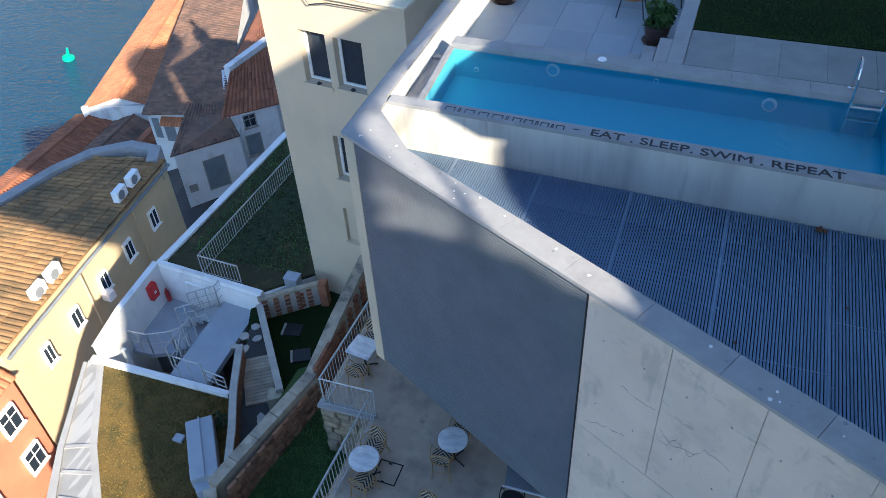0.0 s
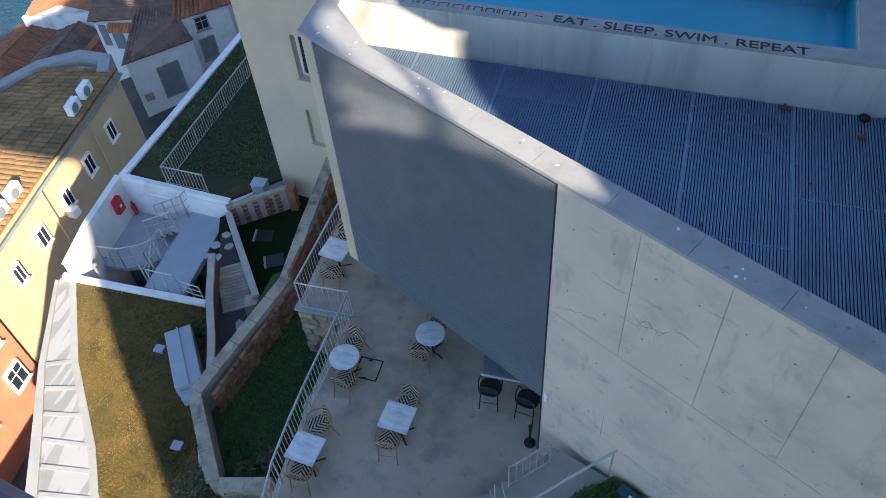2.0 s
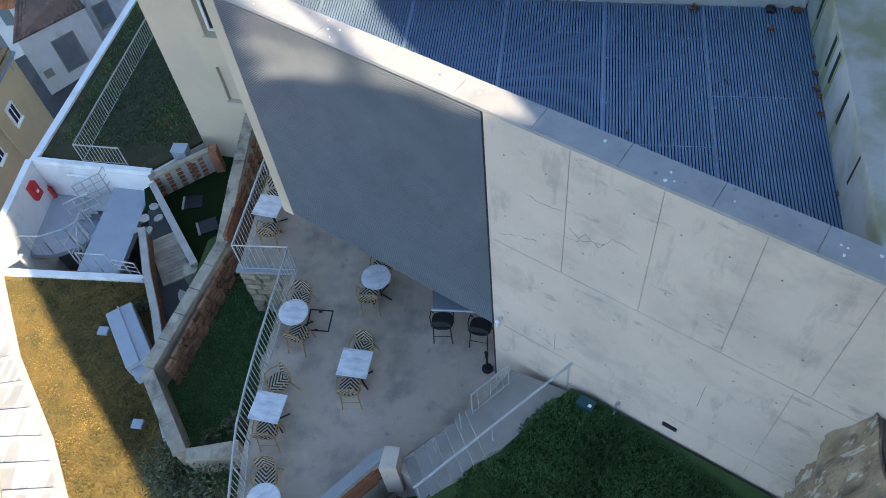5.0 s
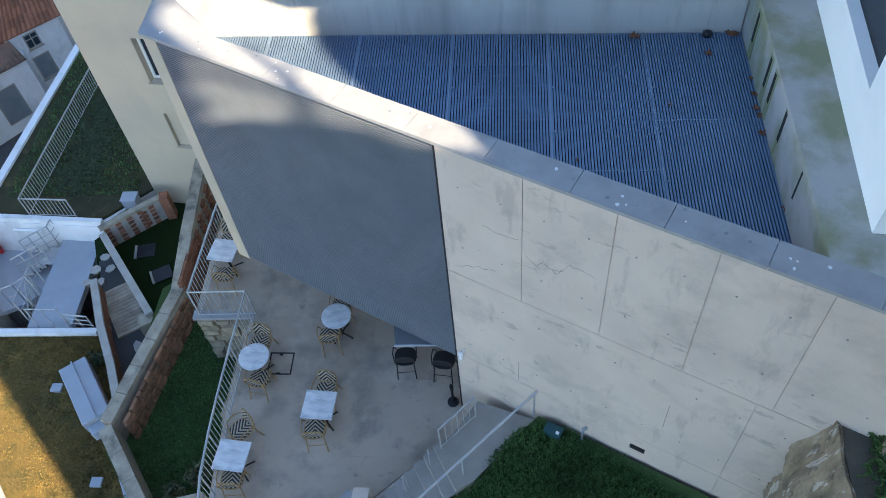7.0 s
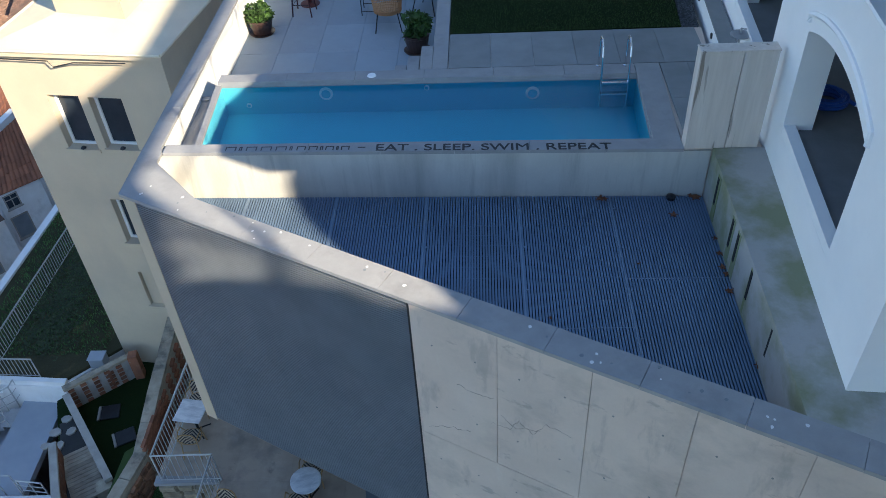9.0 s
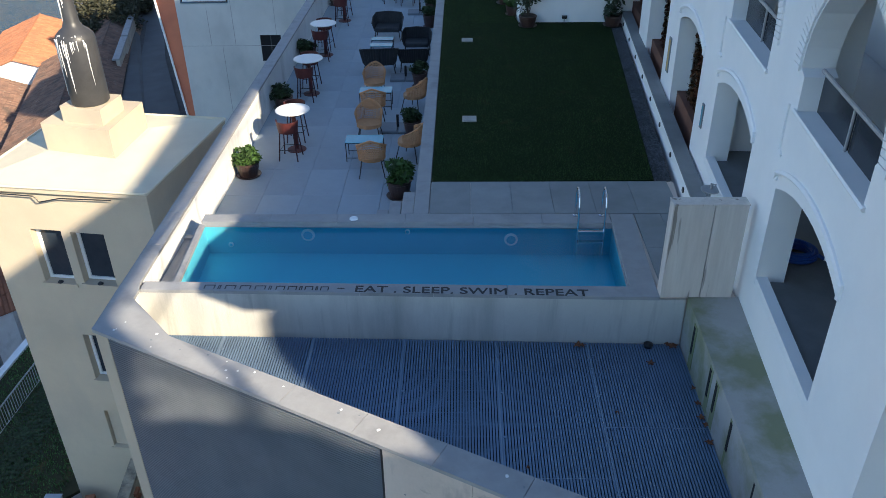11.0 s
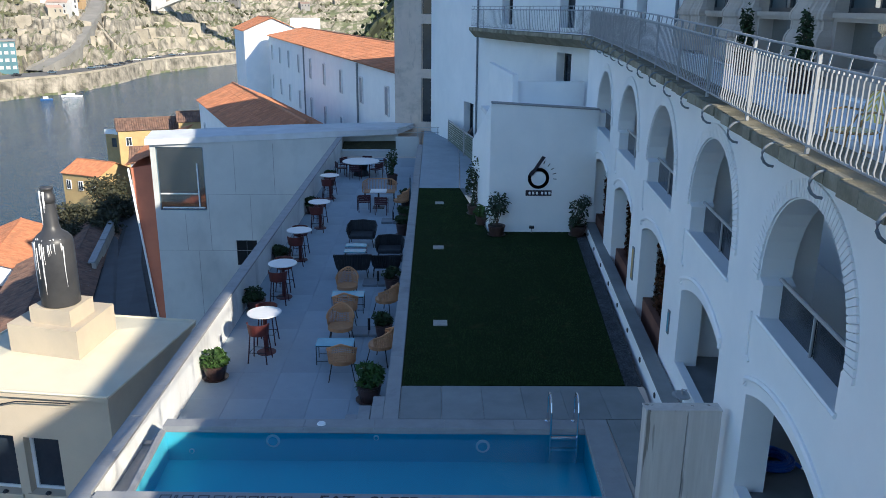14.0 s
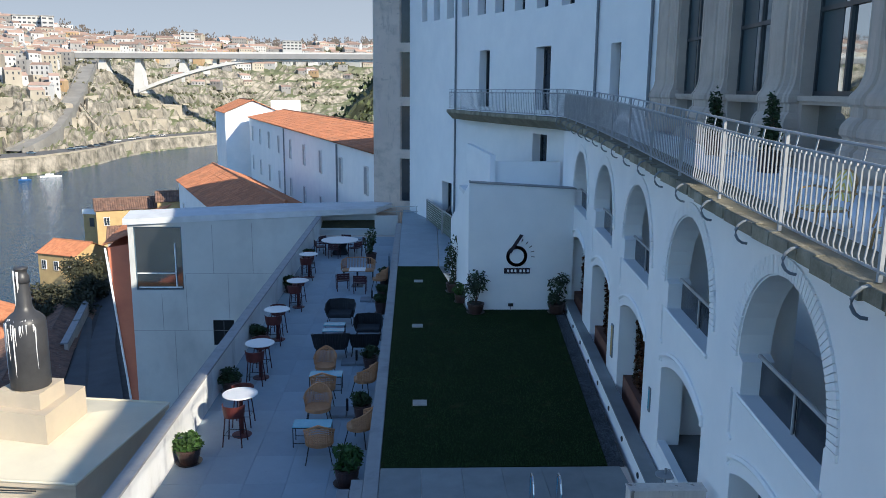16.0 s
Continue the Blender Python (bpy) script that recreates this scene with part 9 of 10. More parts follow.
M["leaf_grey"] = mat("grey_green_leaf", (0.055, 0.08, 0.045), (0.03, 0.045, 0.026), 0.7, 4, 30, 0.0, island=0.4)
M["bark"] = mat("brown_stem", (0.10, 0.075, 0.05), (0.06, 0.045, 0.03), 0.9, 6, 50, 0.2)


def bistro_table(square, label):
    t = thing("bistro_table", label, "table", group="tables on the lower terrace")
    bm = bmesh.new()
    if square:
        add_box(bm, -0.32, 0.32, -0.31, 0.31, 0.72, 0.75, bevel=0.008)
    else:
        add_lathe(bm, [(0.31, 0.72), (0.325, 0.728), (0.325, 0.744), (0.31, 0.75)], 36)
    part("tabletop", bm, M["marble_top"], t)
    bm = bmesh.new()
    add_lathe(bm, [(0.05, 0.03), (0.03, 0.08), (0.028, 0.66), (0.09, 0.72)], 12)
    part("column", bm, M["black_steel"], t)
    for k in range(4):
        a = math.pi / 4 + k * math.pi / 2
        tube_part("foot", [(0, 0, 0.07), (0.16 * math.cos(a), 0.16 * math.sin(a), 0.05), (0.30 * math.cos(a), 0.30 * math.sin(a), 0.015)], 0.018, M["black_steel"], t, 5)
    return t


def bistro_chair(weave, label, group, frame_m=None):
    """Cane chair with a woven chevron seat and rounded back; it faces +y."""
    frame_m = frame_m or M["cane"]
    c = thing("bistro_chair", label, "chair", group=group)
    bm = bmesh.new()
    q = []
    for k in range(20):
        a = 2 * math.pi * k / 20
        q.append((0.21 * math.copysign(abs(math.cos(a)) ** 0.7, math.cos(a)), 0.20 * math.copysign(abs(math.sin(a)) ** 0.7, math.sin(a))))
    add_prism(bm, q, 0.43, 0.455)
    part("seat", bm, weave, c)
    tube_part("seat_rim", [(x * 1.05, y * 1.05, 0.44) for x, y in q + q[:1]], 0.014, frame_m, c, 5)
    arc = [(-0.18, -0.20, 0.45), (-0.195, -0.225, 0.62), (-0.19, -0.245, 0.74), (-0.13, -0.255, 0.83), (0.0, -0.26, 0.86), (0.13, -0.255, 0.83), (0.19, -0.245, 0.74), (0.195, -0.225, 0.62), (0.18, -0.20, 0.45)]
    tube_part("back_frame", arc, 0.015, frame_m, c, 5)
    bm = bmesh.new()
    for off in (0.0, 0.012):
        vs = [bm.verts.new((x * 0.95, y + off, z if z > 0.5 else 0.53)) for x, y, z in arc]
        bm.faces.new(vs)
    part("backrest", bm, weave, c)
    for x, y, tx, ty in ((-0.18, 0.17, -0.2, 0.22), (0.18, 0.17, 0.2, 0.22), (-0.18, -0.19, -0.2, -0.30), (0.18, -0.19, 0.2, -0.30)):
        tube_part("leg", [(x, y, 0.44), (tx, ty, 0.0)], 0.014, frame_m, c, 5)
    tube_part("stretcher", [(-0.19, 0.19, 0.2), (0.19, 0.19, 0.2)], 0.009, frame_m, c, 4)
    tube_part("stretcher", [(-0.19, -0.24, 0.2), (0.19, -0.24, 0.2)], 0.009, frame_m, c, 4)
    for s in (-1, 1):
        tube_part("arm", [(0.2 * s, -0.25, 0.62), (0.25 * s, -0.05, 0.66), (0.24 * s, 0.12, 0.64), (0.2 * s, 0.19, 0.45)], 0.013, frame_m, c, 5)
    return c


def put(src, first, x, y, z, deg, scale=1.0):
    m = Matrix.Translation((x, y, z)) @ Matrix.Rotation(radians(deg), 4, "Z") @ Matrix.Diagonal((scale, scale, scale, 1))
    if first:
        src.matrix_basis = m
        return src
    return copy_thing(src, m)


sq = bistro_table(True, "square marble-topped bistro table on a black foot")
rd = bistro_table(False, "round marble-topped bistro table on a black foot")
for k, (x, y, d) in enumerate(((-3.87, 7.11, -4), (-5.43, 6.01, -6), (-6.70, 11.0, -8))):
    put(sq, k == 0, x, y, TERR, d)
for k, (x, y, d) in enumerate(((-5.42, 8.19, 0), (-3.80, 9.21, 20), (-5.04, 4.19, 40))):
    put(rd, k == 0, x, y, TERR, d)
bc = bistro_chair(M["chevron"], "cane bistro chair with a black and cream chevron seat", "chairs on the lower terrace")
for k, (x, y, d) in enumerate(((-5.45, 8.68, 172), (-5.30, 7.84, -10), (-5.46, 6.68, 138), (-5.42, 5.66, 4), (-3.85, 7.57, 172), (-3.95, 6.72, 6), (-3.95, 8.92, 10), (-3.78, 9.68, 186), (-6.64, 10.52, 2), (-6.75, 11.55, 182), (-5.20, 4.70, 190))):
    put(bc, k == 0, x, y, TERR, d)
dc = bistro_chair(M["rattan_black"], "dark woven bistro chair under the overhang", "chairs on the lower terrace", M["black_steel"])
for k, (x, y, d) in enumerate(((-2.26, 8.40, 4), (-1.44, 8.33, -6))):
    put(dc, k == 0, x, y, TERR, d)
canopy = thing("awning", "grey flat awning below the louvred wall", "awning")
prism_part("canopy", [(-2.34, 8.30), (-2.27, 7.88), (-1.42, 7.90), (-1.10, 7.68), (-1.08, 9.4), (-2.3, 9.4)], -6.02, -5.98, M["louvre"], canopy)
tube_part("front_bar", [(-2.30, 7.87, -6.0), (-1.42, 7.89, -6.0)], 0.025, M["blue_floor"], canopy)
for x in (-2.2, -1.3):
    tube_part("arm", [(x, 8.4, -5.99), (x, 9.2, -5.62)], 0.02, M["black_steel"], canopy)
pl = thing("floor_lamp_post", "black lamp post on a round foot by the wall", "lamp")
bm = bmesh.new()
add_lathe(bm, [(0.12, 0.0), (0.12, 0.03), (0.03, 0.05), (0.025, 0.55), (0.04, 0.56), (0.04, 0.72)], 14, Matrix.Translation((-1.24, 7.58, TERR)))
part("post", bm, M["black_steel"], pl)
drain = thing("floor_drain", "small round floor drain in the terrace", "drain")
bm = bmesh.new()
add_lathe(bm, [(0.05, 0.0), (0.05, 0.006), (0.03, 0.007)], 12, Matrix.Translation((-5.32, 5.12, TERR)))
part("grate", bm, M["black_steel"], drain)
cc = thing("security_camera", "white security camera on the concrete wall", "camera")
n3 = Vector((-NXY[0], -NXY[1], 0))
w3 = Vector((-0.87, 7.34, -5.2))
tube_part("bracket", [w3, w3 + n3 * 0.12], 0.025, M["white"], cc)
for dz, r_ in ((0.03, 0.05), (-0.09, 0.042)):
    bm = bmesh.new()
    add_lathe(bm, [(0.01, -0.05), (r_ * 0.8, -0.045), (r_, -0.01), (r_ * 0.85, 0.035), (0.01, 0.05)], 14, Matrix.Translation(w3 + n3 * 0.13 + Vector((0, 0, dz))))
    part("housing", bm, M["white_old"], cc, smooth=True)
gb = thing("garden_box", "dark teal plastic valve box in the grass by the wall", "box")
gm = Matrix.Translation((0.72, 6.22, -6.22)) @ Matrix.Rotation(-0.47, 4, "Z")
M["box_teal"] = mat("dark_teal_plastic", (0.02, 0.075, 0.085), (0.014, 0.055, 0.062), 0.5, 3, 30, 0.0)
box_part("body", (-0.15, 0.15, -0.09, 0.09, -0.1, 0.12), M["box_teal"], gb, bevel=0.02, m=gm)
box_part("lid", (-0.16, 0.16, -0.1, 0.1, 0.12, 0.145), M["box_teal"], gb, m=gm)
box_part("lock", (0.06, 0.12, -0.06, -0.01, 0.145, 0.165), M["white"], gb, "white lock plate", m=gm)
gl = thing("garden_lamp", "grey garden spotlight on a short post", "lamp")
tube_part("post", [(1.22, 6.10, -6.25), (1.22, 6.10, -5.8)], 0.02, M["shutter_grey"], gl)
bm = bmesh.new()
add_lathe(bm, [(0.02, 0), (0.038, 0.02), (0.034, 0.09), (0.012, 0.12)], 12, Matrix.Translation((1.22, 6.10, -5.82)) @ Matrix.Rotation(0.5, 4, "Y"))
part("head", bm, M["shutter_grey"], gl)
vt = thing("wall_vent", "dark oblong vent in the concrete wall", "vent")
v0 = Vector((2.12, 5.78, -5.8))
ang = math.atan2(FY, FX)
bm = bmesh.new()
add_box(bm, -0.13, 0.13, -0.03, 0.01, -0.05, 0.05, Matrix.Translation(v0) @ Matrix.Rotation(ang, 4, "Z"))
part("grille", bm, M["black_steel"], vt)
# rough rock where the wall meets the hotel
rock_t = thing("rock_outcrop", "layered tan and grey rock at the foot of the wall", "rock")
M["soil_dry"] = mat("dry_grey_soil", (0.13, 0.115, 0.09), (0.075, 0.065, 0.05), 0.95, 3, 40, 0.6, stain=0.6)
M["rock_tan"] = mat("layered_rock", (0.33, 0.26, 0.17), (0.15, 0.115, 0.08), 0.9, 2.2, 14, 0.8, stain=0.35, stretch=(3.0, 3.0, 0.5))
weather(M["rock_tan"], (0.60, 0.55, 0.47), 2.4, 0.55, 0.59, 0.6, (3.0, 3.0, 0.3))
weather(M["rock_tan"], (0.11, 0.085, 0.06), 4.0, 0.60, 0.66, 0.7, (2.0, 2.0, 0.5))
bm = bmesh.new()
grid = []
for j in range(50):
    f = j / 49
    z = -2.44 - 4.1 * f
    line = []
    for i in range(46):
        g = i / 45
        y = 4.92 - 3.4 * g
        q = Vector((y * 1.3, z * 0.9, 2.0))
        strata = math.floor(5 * noise.noise(Vector((y * 2.4 + z * 0.5, z * 0.6 - y * 0.6, 4.0)))) * 0.055
        beds = abs(math.sin(4.2 * (z * 0.55 - y * 1.25) + 2.6 * noise.noise(Vector((y * 0.9, z * 0.9, 8.0)))))
        x = 4.12 - 0.11 * g - 0.10 * math.sin(math.pi * min(1.0, f * 1.05)) ** 2 + 0.07 * noise.fractal(q, 1.0, 2.0, 4) + (0.6 * strata - 0.17 * beds ** 0.6) * min(1.0, f * 4)
        line.append(bm.verts.new((min(x, 4.14 - 0.11 * g), y, z + 0.05 * noise.noise(q * 2.0))))
    grid.append(line)
for r0, r1 in zip(grid, grid[1:]):
    for i in range(45):
        bm.faces.new((r0[i], r0[i + 1], r1[i + 1], r1[i]))
for r0, dx in ((grid[0], 0.08), (grid[-1], 0.3)):
    back = [bm.verts.new((v.co.x + dx, v.co.y, v.co.z - 0.08)) for v in r0]
    for i in range(45):
        bm.faces.new((r0[i], back[i], back[i + 1], r0[i + 1]))
part("rock", bm, M["rock_tan"], rock_t)
boulder = thing("boulder", "brown boulder on the planted bank against the wall", "rock")
bm = bmesh.new()
bmesh.ops.create_icosphere(bm, subdivisions=3, radius=0.2)
for v in bm.verts:
    v.co *= 1.0 + 0.35 * noise.fractal(v.co * 4.0, 1.0, 2.0, 4)
    v.co += Vector((4.74, 4.28, -2.42))
part("stone", bm, M["rock_tan"], boulder)
bank_top = setting("ground_bank", "bare soil bank with low plants above the rock", "bank")
prism_part("soil", [(4.17, 4.75), (4.14, 4.0), (4.11, 3.3), (4.07, 1.5), (7.0, 1.5), (7.0, 3.2), (4.7, 4.43)], -6.6, -2.5, M["soil_dry"], bank_top)
b_r = random.Random(91)
verts, faces = [], []
for _ in range(5200):
    x, y = 4.16 + 1.3 * b_r.random() ** 1.5, 1.9 + 2.8 * b_r.random()
    if noise.noise(Vector((x * 2.2, y * 2.2, 1.0))) + 1.8 * (x - 4.27) < b_r.random() * 0.3 - 0.05 or y > 4.45 - 0.52 * (x - 4.7):
        continue
    q, a, z = 0.02 + 0.04 * b_r.random(), b_r.random() * 6.28, -2.48 + 0.16 * b_r.random() ** 2
    i = len(verts)
    c_, s_ = math.cos(a), math.sin(a)
    verts += [(x - q * c_, y - q * s_, z), (x + 0.5 * q * s_, y - 0.5 * q * c_, z + 0.02), (x + q * c_, y + q * s_, z + 0.03 * b_r.random()), (x - 0.5 * q * s_, y + 0.5 * q * c_, z + 0.02)]
    faces.append((i, i + 1, i + 2, i + 3))
BANK_LEAVES = (verts, faces)


def leaf_cluster(name, centre, radius, height, count, size, material, parent, seed, droop=0.3):
    """Many small folded leaves in an uneven cloud."""
    r = random.Random(seed)
    verts, faces = [], []
    c = Vector(centre)
    lobes = [(Vector((r.uniform(-0.55, 0.55) * radius, r.uniform(-0.55, 0.55) * radius, r.uniform(0.1, 0.9) * height)), r.uniform(0.35, 0.7)) for _ in range(9)]
    for _ in range(count):
        lc, ls = r.choice(lobes)
        d = Vector((r.gauss(0, 1), r.gauss(0, 1), r.gauss(0, 0.8)))
        d.normalize()
        p = c + lc + Vector((d.x * radius * ls, d.y * radius * ls, d.z * height * ls * 0.55)) * (0.6 + 0.4 * r.random())
        a = Vector((r.gauss(0, 1), r.gauss(0, 1), r.gauss(0, 0.6))) + d * 0.7
        a.normalize()
        b = a.cross(Vector((r.gauss(0, 1), r.gauss(0, 1), r.gauss(0, 1)))).normalized()
        s = size * r.uniform(0.6, 1.3)
        k = len(verts)
        verts += [p - a * s, p + b * s * 0.42, p + a * s - Vector((0, 0, droop * s)), p - b * s * 0.42]
        faces += [(k, k + 1, k + 2), (k, k + 2, k + 3)]
    return raw(name, verts, faces, material, parent)


def potted(x, y, z, pot_r, pot_h, rad, hgt, count, leaf, material, label, seed, tall=False, pot_mat=None, group=""):
    t = thing("potted_plant", label, "plant", group=group)
    bm = bmesh.new()
    add_lathe(bm, [(pot_r * 0.72, 0.0), (pot_r * 0.95, pot_h * 0.55), (pot_r, pot_h * 0.85), (pot_r * 1.06, pot_h * 0.88), (pot_r * 1.06, pot_h), (pot_r * 0.92, pot_h), (pot_r * 0.9, pot_h * 0.9)], 20, Matrix.Translation((x, y, z)))
    part("pot", bm, pot_mat or M["pot_brown"], t, smooth=False)
    bm = bmesh.new()
    add_lathe(bm, [(pot_r * 0.3, 0.002), (pot_r * 1.0, 0.002), (pot_r * 1.12, 0.035), (pot_r * 1.07, 0.035), (pot_r * 0.8, 0.012)], 20, Matrix.Translation((x, y, z)))
    part("saucer", bm, pot_mat or M["pot_brown"], t)
    bm = bmesh.new()
    add_lathe(bm, [(pot_r * 0.9, 0.0), (pot_r * 0.5, 0.03)], 14, Matrix.Translation((x, y, z + pot_h * 0.88)))
    part("soil", bm, M["soil"], t)
    bm = bmesh.new()
    r = random.Random(seed)
    for k in range(5 if tall else 4):
        a = 6.28 * k / 5 + r.random()
        top = Vector((x + rad * 0.5 * math.cos(a), y + rad * 0.5 * math.sin(a), z + pot_h + hgt * r.uniform(0.5, 0.95)))
        add_tube(bm, [(x, y, z + pot_h * 0.8), Vector((x, y, z + pot_h)).lerp(top, 0.5) + Vector((0.03, 0, 0.05)), top], [0.014, 0.01, 0.004], 5)
    part("stem", bm, M["bark"], t)
    leaf_cluster("leaves", (x, y, z + pot_h * 0.95), rad, hgt, count, leaf, material, t, seed)
    return t


G1 = "pots along the deck parapet"
for k, (x, y) in enumerate(((-5.10, 17.25), (-5.08, 21.6), (-5.10, 25.9), (-5.12, 33.0), (-5.1, 38.6))):
    potted(x, y, DECK, 0.27, 0.36, 0.34, 0.36, 620, 0.075, M["leaf_mid"] if k else M["leaf_bright"], "leafy green plant in a dark brown round pot", 100 + k, group=G1)
potted(-1.42, 16.15, DECK, 0.27, 0.42, 0.36, 0.42, 900, 0.08, M["leaf_bright"], "bushy bright green plant in a tall dark pot", 110)
for k, (x, y) in enumerate(((-1.30, 19.55), (-1.28, 23.3), (-1.22, 29.7), (-1.2, 31.4), (-1.25, 34.2))):
    potted(x, y, DECK, 0.22, 0.45, 0.30, 0.34, 480, 0.07, M["leaf_mid"], "small green shrub in a dark pot beside the low wall", 120 + k, group="pots beside the low wall")
potted(-2.05, 38.8, DECK, 0.26, 0.5, 0.35, 1.3, 520, 0.075, M["leaf_mid"], "tall slender shrub in a dark pot", 131, True)
potted(2.12, 26.2, 0, 0.28, 0.34, 0.42, 1.0, 460, 0.075, M["leaf_grey"], "open grey-green shrub in a brown pot by the white wall", 132, True)
potted(4.87, 26.2, 0, 0.28, 0.34, 0.42, 1.0, 420, 0.075, M["leaf_grey"], "open grey-green shrub in a brown pot by the low wall", 133, True)
potted(1.52, 29.1, 0, 0.28, 0.34, 0.42, 1.5, 620, 0.08, M["leaf_mid"], "tall green shrub in a brown pot beside the lawn", 134, True)
potted(1.70, 27.6, 0, 0.22, 0.3, 0.28, 0.4, 420, 0.07, M["leaf_bright"], "low yellow-green plant in a brown pot", 135)


def bar_table():
    t = thing("bar_table", "round white bar table on a rust-red column", "table", group="bar tables along the parapet")
    bm = bmesh.new()
    add_lathe(bm, [(0.40, 1.05), (0.425, 1.058), (0.425, 1.078), (0.41, 1.085)], 40)
    part("tabletop", bm, M["white_top"], t)
    bm = bmesh.new()
    add_lathe(bm, [(0.06, 0.02), (0.055, 1.0), (0.12, 1.05)], 14)
    part("column", bm, M["oxblood"], t)
    bm = bmesh.new()
    add_lathe(bm, [(0.24, 0.0), (0.24, 0.015), (0.07, 0.03)], 24)
    part("foot", bm, M["oxblood"], t)
    return t


def bar_stool():
    """High stool with a curved low back; it faces +y."""
    s = thing("bar_stool", "oxblood bar stool with a curved back and maroon legs", "stool", group="stools at the bar tables")
    bm = bmesh.new()
    add_prism(bm, [(0.235 * math.cos(a), 0.225 * math.sin(a)) for a in [6.283 * k / 16 for k in range(16)]], 0.72, 0.78)
    part("seat", bm, M["oxblood"], s)
    bm = bmesh.new()
    rows = []
    for k in range(13):
        a = math.pi + math.pi * k / 12
        rows.append([bm.verts.new((rr * math.cos(a), rr * math.sin(a) * 0.98, z)) for rr, z in ((0.245, 0.72), (0.285, 1.02), (0.262, 1.02), (0.225, 0.74))])
    for p, q in zip(rows, rows[1:]):
        for i in range(4):
            bm.faces.new((p[i], q[i], q[(i + 1) % 4], p[(i + 1) % 4]))
    bm.faces.new(rows[0])
    bm.faces.new(rows[-1][::-1])
    part("backrest", bm, M["oxblood"], s)
    for sx, sy in ((-1, -1), (1, -1), (1, 1), (-1, 1)):
        tube_part("leg", [(0.17 * sx, 0.16 * sy, 0.73), (0.235 * sx, 0.225 * sy, 0.0)], 0.016, M["maroon"], s, 5)
    tube_part("footrest", [(-0.2, 0.19, 0.28), (0.2, 0.19, 0.28), (0.2, -0.19, 0.28), (-0.2, -0.19, 0.28), (-0.2, 0.19, 0.28)], 0.009, M["black_steel"], s, 4)
    return s


bt, bs = bar_table(), bar_stool()
i = 0
for k, (x, y) in enumerate(((-4.21, 18.74), (-4.48, 22.75), (-4.58, 26.43), (-4.47, 30.59), (-4.70, 35.7))):
    put(bt, k == 0, x, y, DECK, 0)
    put(bs, i == 0, x - 0.05, y - 0.52, DECK, -6 + 5 * k)
    put(bs, False, x - 0.08, y + 0.62, DECK, 178 - 4 * k)
    i += 1


def rattan_chair():
    """Tub chair of bent rattan on black legs; it faces +y."""
    c = thing("rattan_armchair", "natural rattan tub armchair on thin black legs", "armchair", group="rattan armchairs on the deck")
    bm = bmesh.new()
    add_prism(bm, [(0.29 * math.cos(a), 0.27 * math.sin(a) + 0.02) for a in [6.283 * k / 18 for k in range(18)]], 0.36, 0.44)
    part("seat", bm, M["rattan"], c)
    bm = bmesh.new()

    def shell(a, f):
        h = 0.88 - 0.26 * abs(math.sin((a - 1.5 * math.pi) * 0.5)) ** 1.2 * 1.3
        rr = 0.275 + 0.035 * f
        return Vector((rr * math.cos(a), rr * math.sin(a) * 1.02, 0.40 + (h - 0.40) * f))

    span = [1.5 * math.pi + (k / 26 - 0.5) * 1.12 * math.pi for k in range(27)]
    for a in span:
        add_tube(bm, [shell(a, f) for f in (0, 0.5, 1)], 0.009, 4)
    for f in (0.12, 0.24, 0.36, 0.48, 0.60, 0.72, 0.84, 0.93):
        add_tube(bm, [shell(a, f) for a in span], 0.010, 4)
    part("woven_shell", bm, M["rattan"], c)
    bm = bmesh.new()
    add_tube(bm, [shell(a, 1.0) for a in span], 0.018, 6)
    part("rim", bm, M["rattan"], c)
    for sx, sy in ((-1, -1), (1, -1), (1, 1), (-1, 1)):
        tube_part("leg", [(0.2 * sx, 0.18 * sy, 0.38), (0.27 * sx, 0.26 * sy, 0.0)], 0.012, M["black_steel"], c, 5)
    return c


rc = rattan_chair()
for k, (x, y, d) in enumerate(((-2.56, 22.55, 178), (-2.42, 20.75, 2), (-2.40, 19.35, 180), (-2.14, 17.32, 3), (-1.32, 21.4, 62), (-1.26, 18.2, 68), (-1.40, 33.5, 75))):
    put(rc, k == 0, x, y, DECK, d, 1.06)


def low_table():
    t = thing("low_table", "low table with a pale blue glass top and black frame", "table", group="low tables on the deck")
    box_part("tabletop", (-0.46, 0.46, -0.24, 0.24, 0.50, 0.52), M["blue_glass"], t, bevel=0.004)
    for sx, sy in ((-1, -1), (1, -1), (1, 1), (-1, 1)):
        tube_part("leg", [(0.44 * sx, 0.22 * sy, 0.0), (0.44 * sx, 0.22 * sy, 0.5)], 0.014, M["black_steel"], t, 4)
    for sy in (-1, 1):
        tube_part("rail", [(-0.44, 0.22 * sy, 0.485), (0.44, 0.22 * sy, 0.485)], 0.012, M["black_steel"], t, 4)
        tube_part("stretcher", [(-0.44, 0.22 * sy, 0.1), (0.44, 0.22 * sy, 0.1)], 0.010, M["black_steel"], t, 4)
    return t


lt = low_table()
for k, (x, y) in enumerate(((-2.44, 21.65), (-2.40, 18.20), (-2.70, 26.9), (-2.68, 26.2))):
    put(lt, k == 0, x, y, DECK, 0, 1.0 if k < 2 else 0.8)


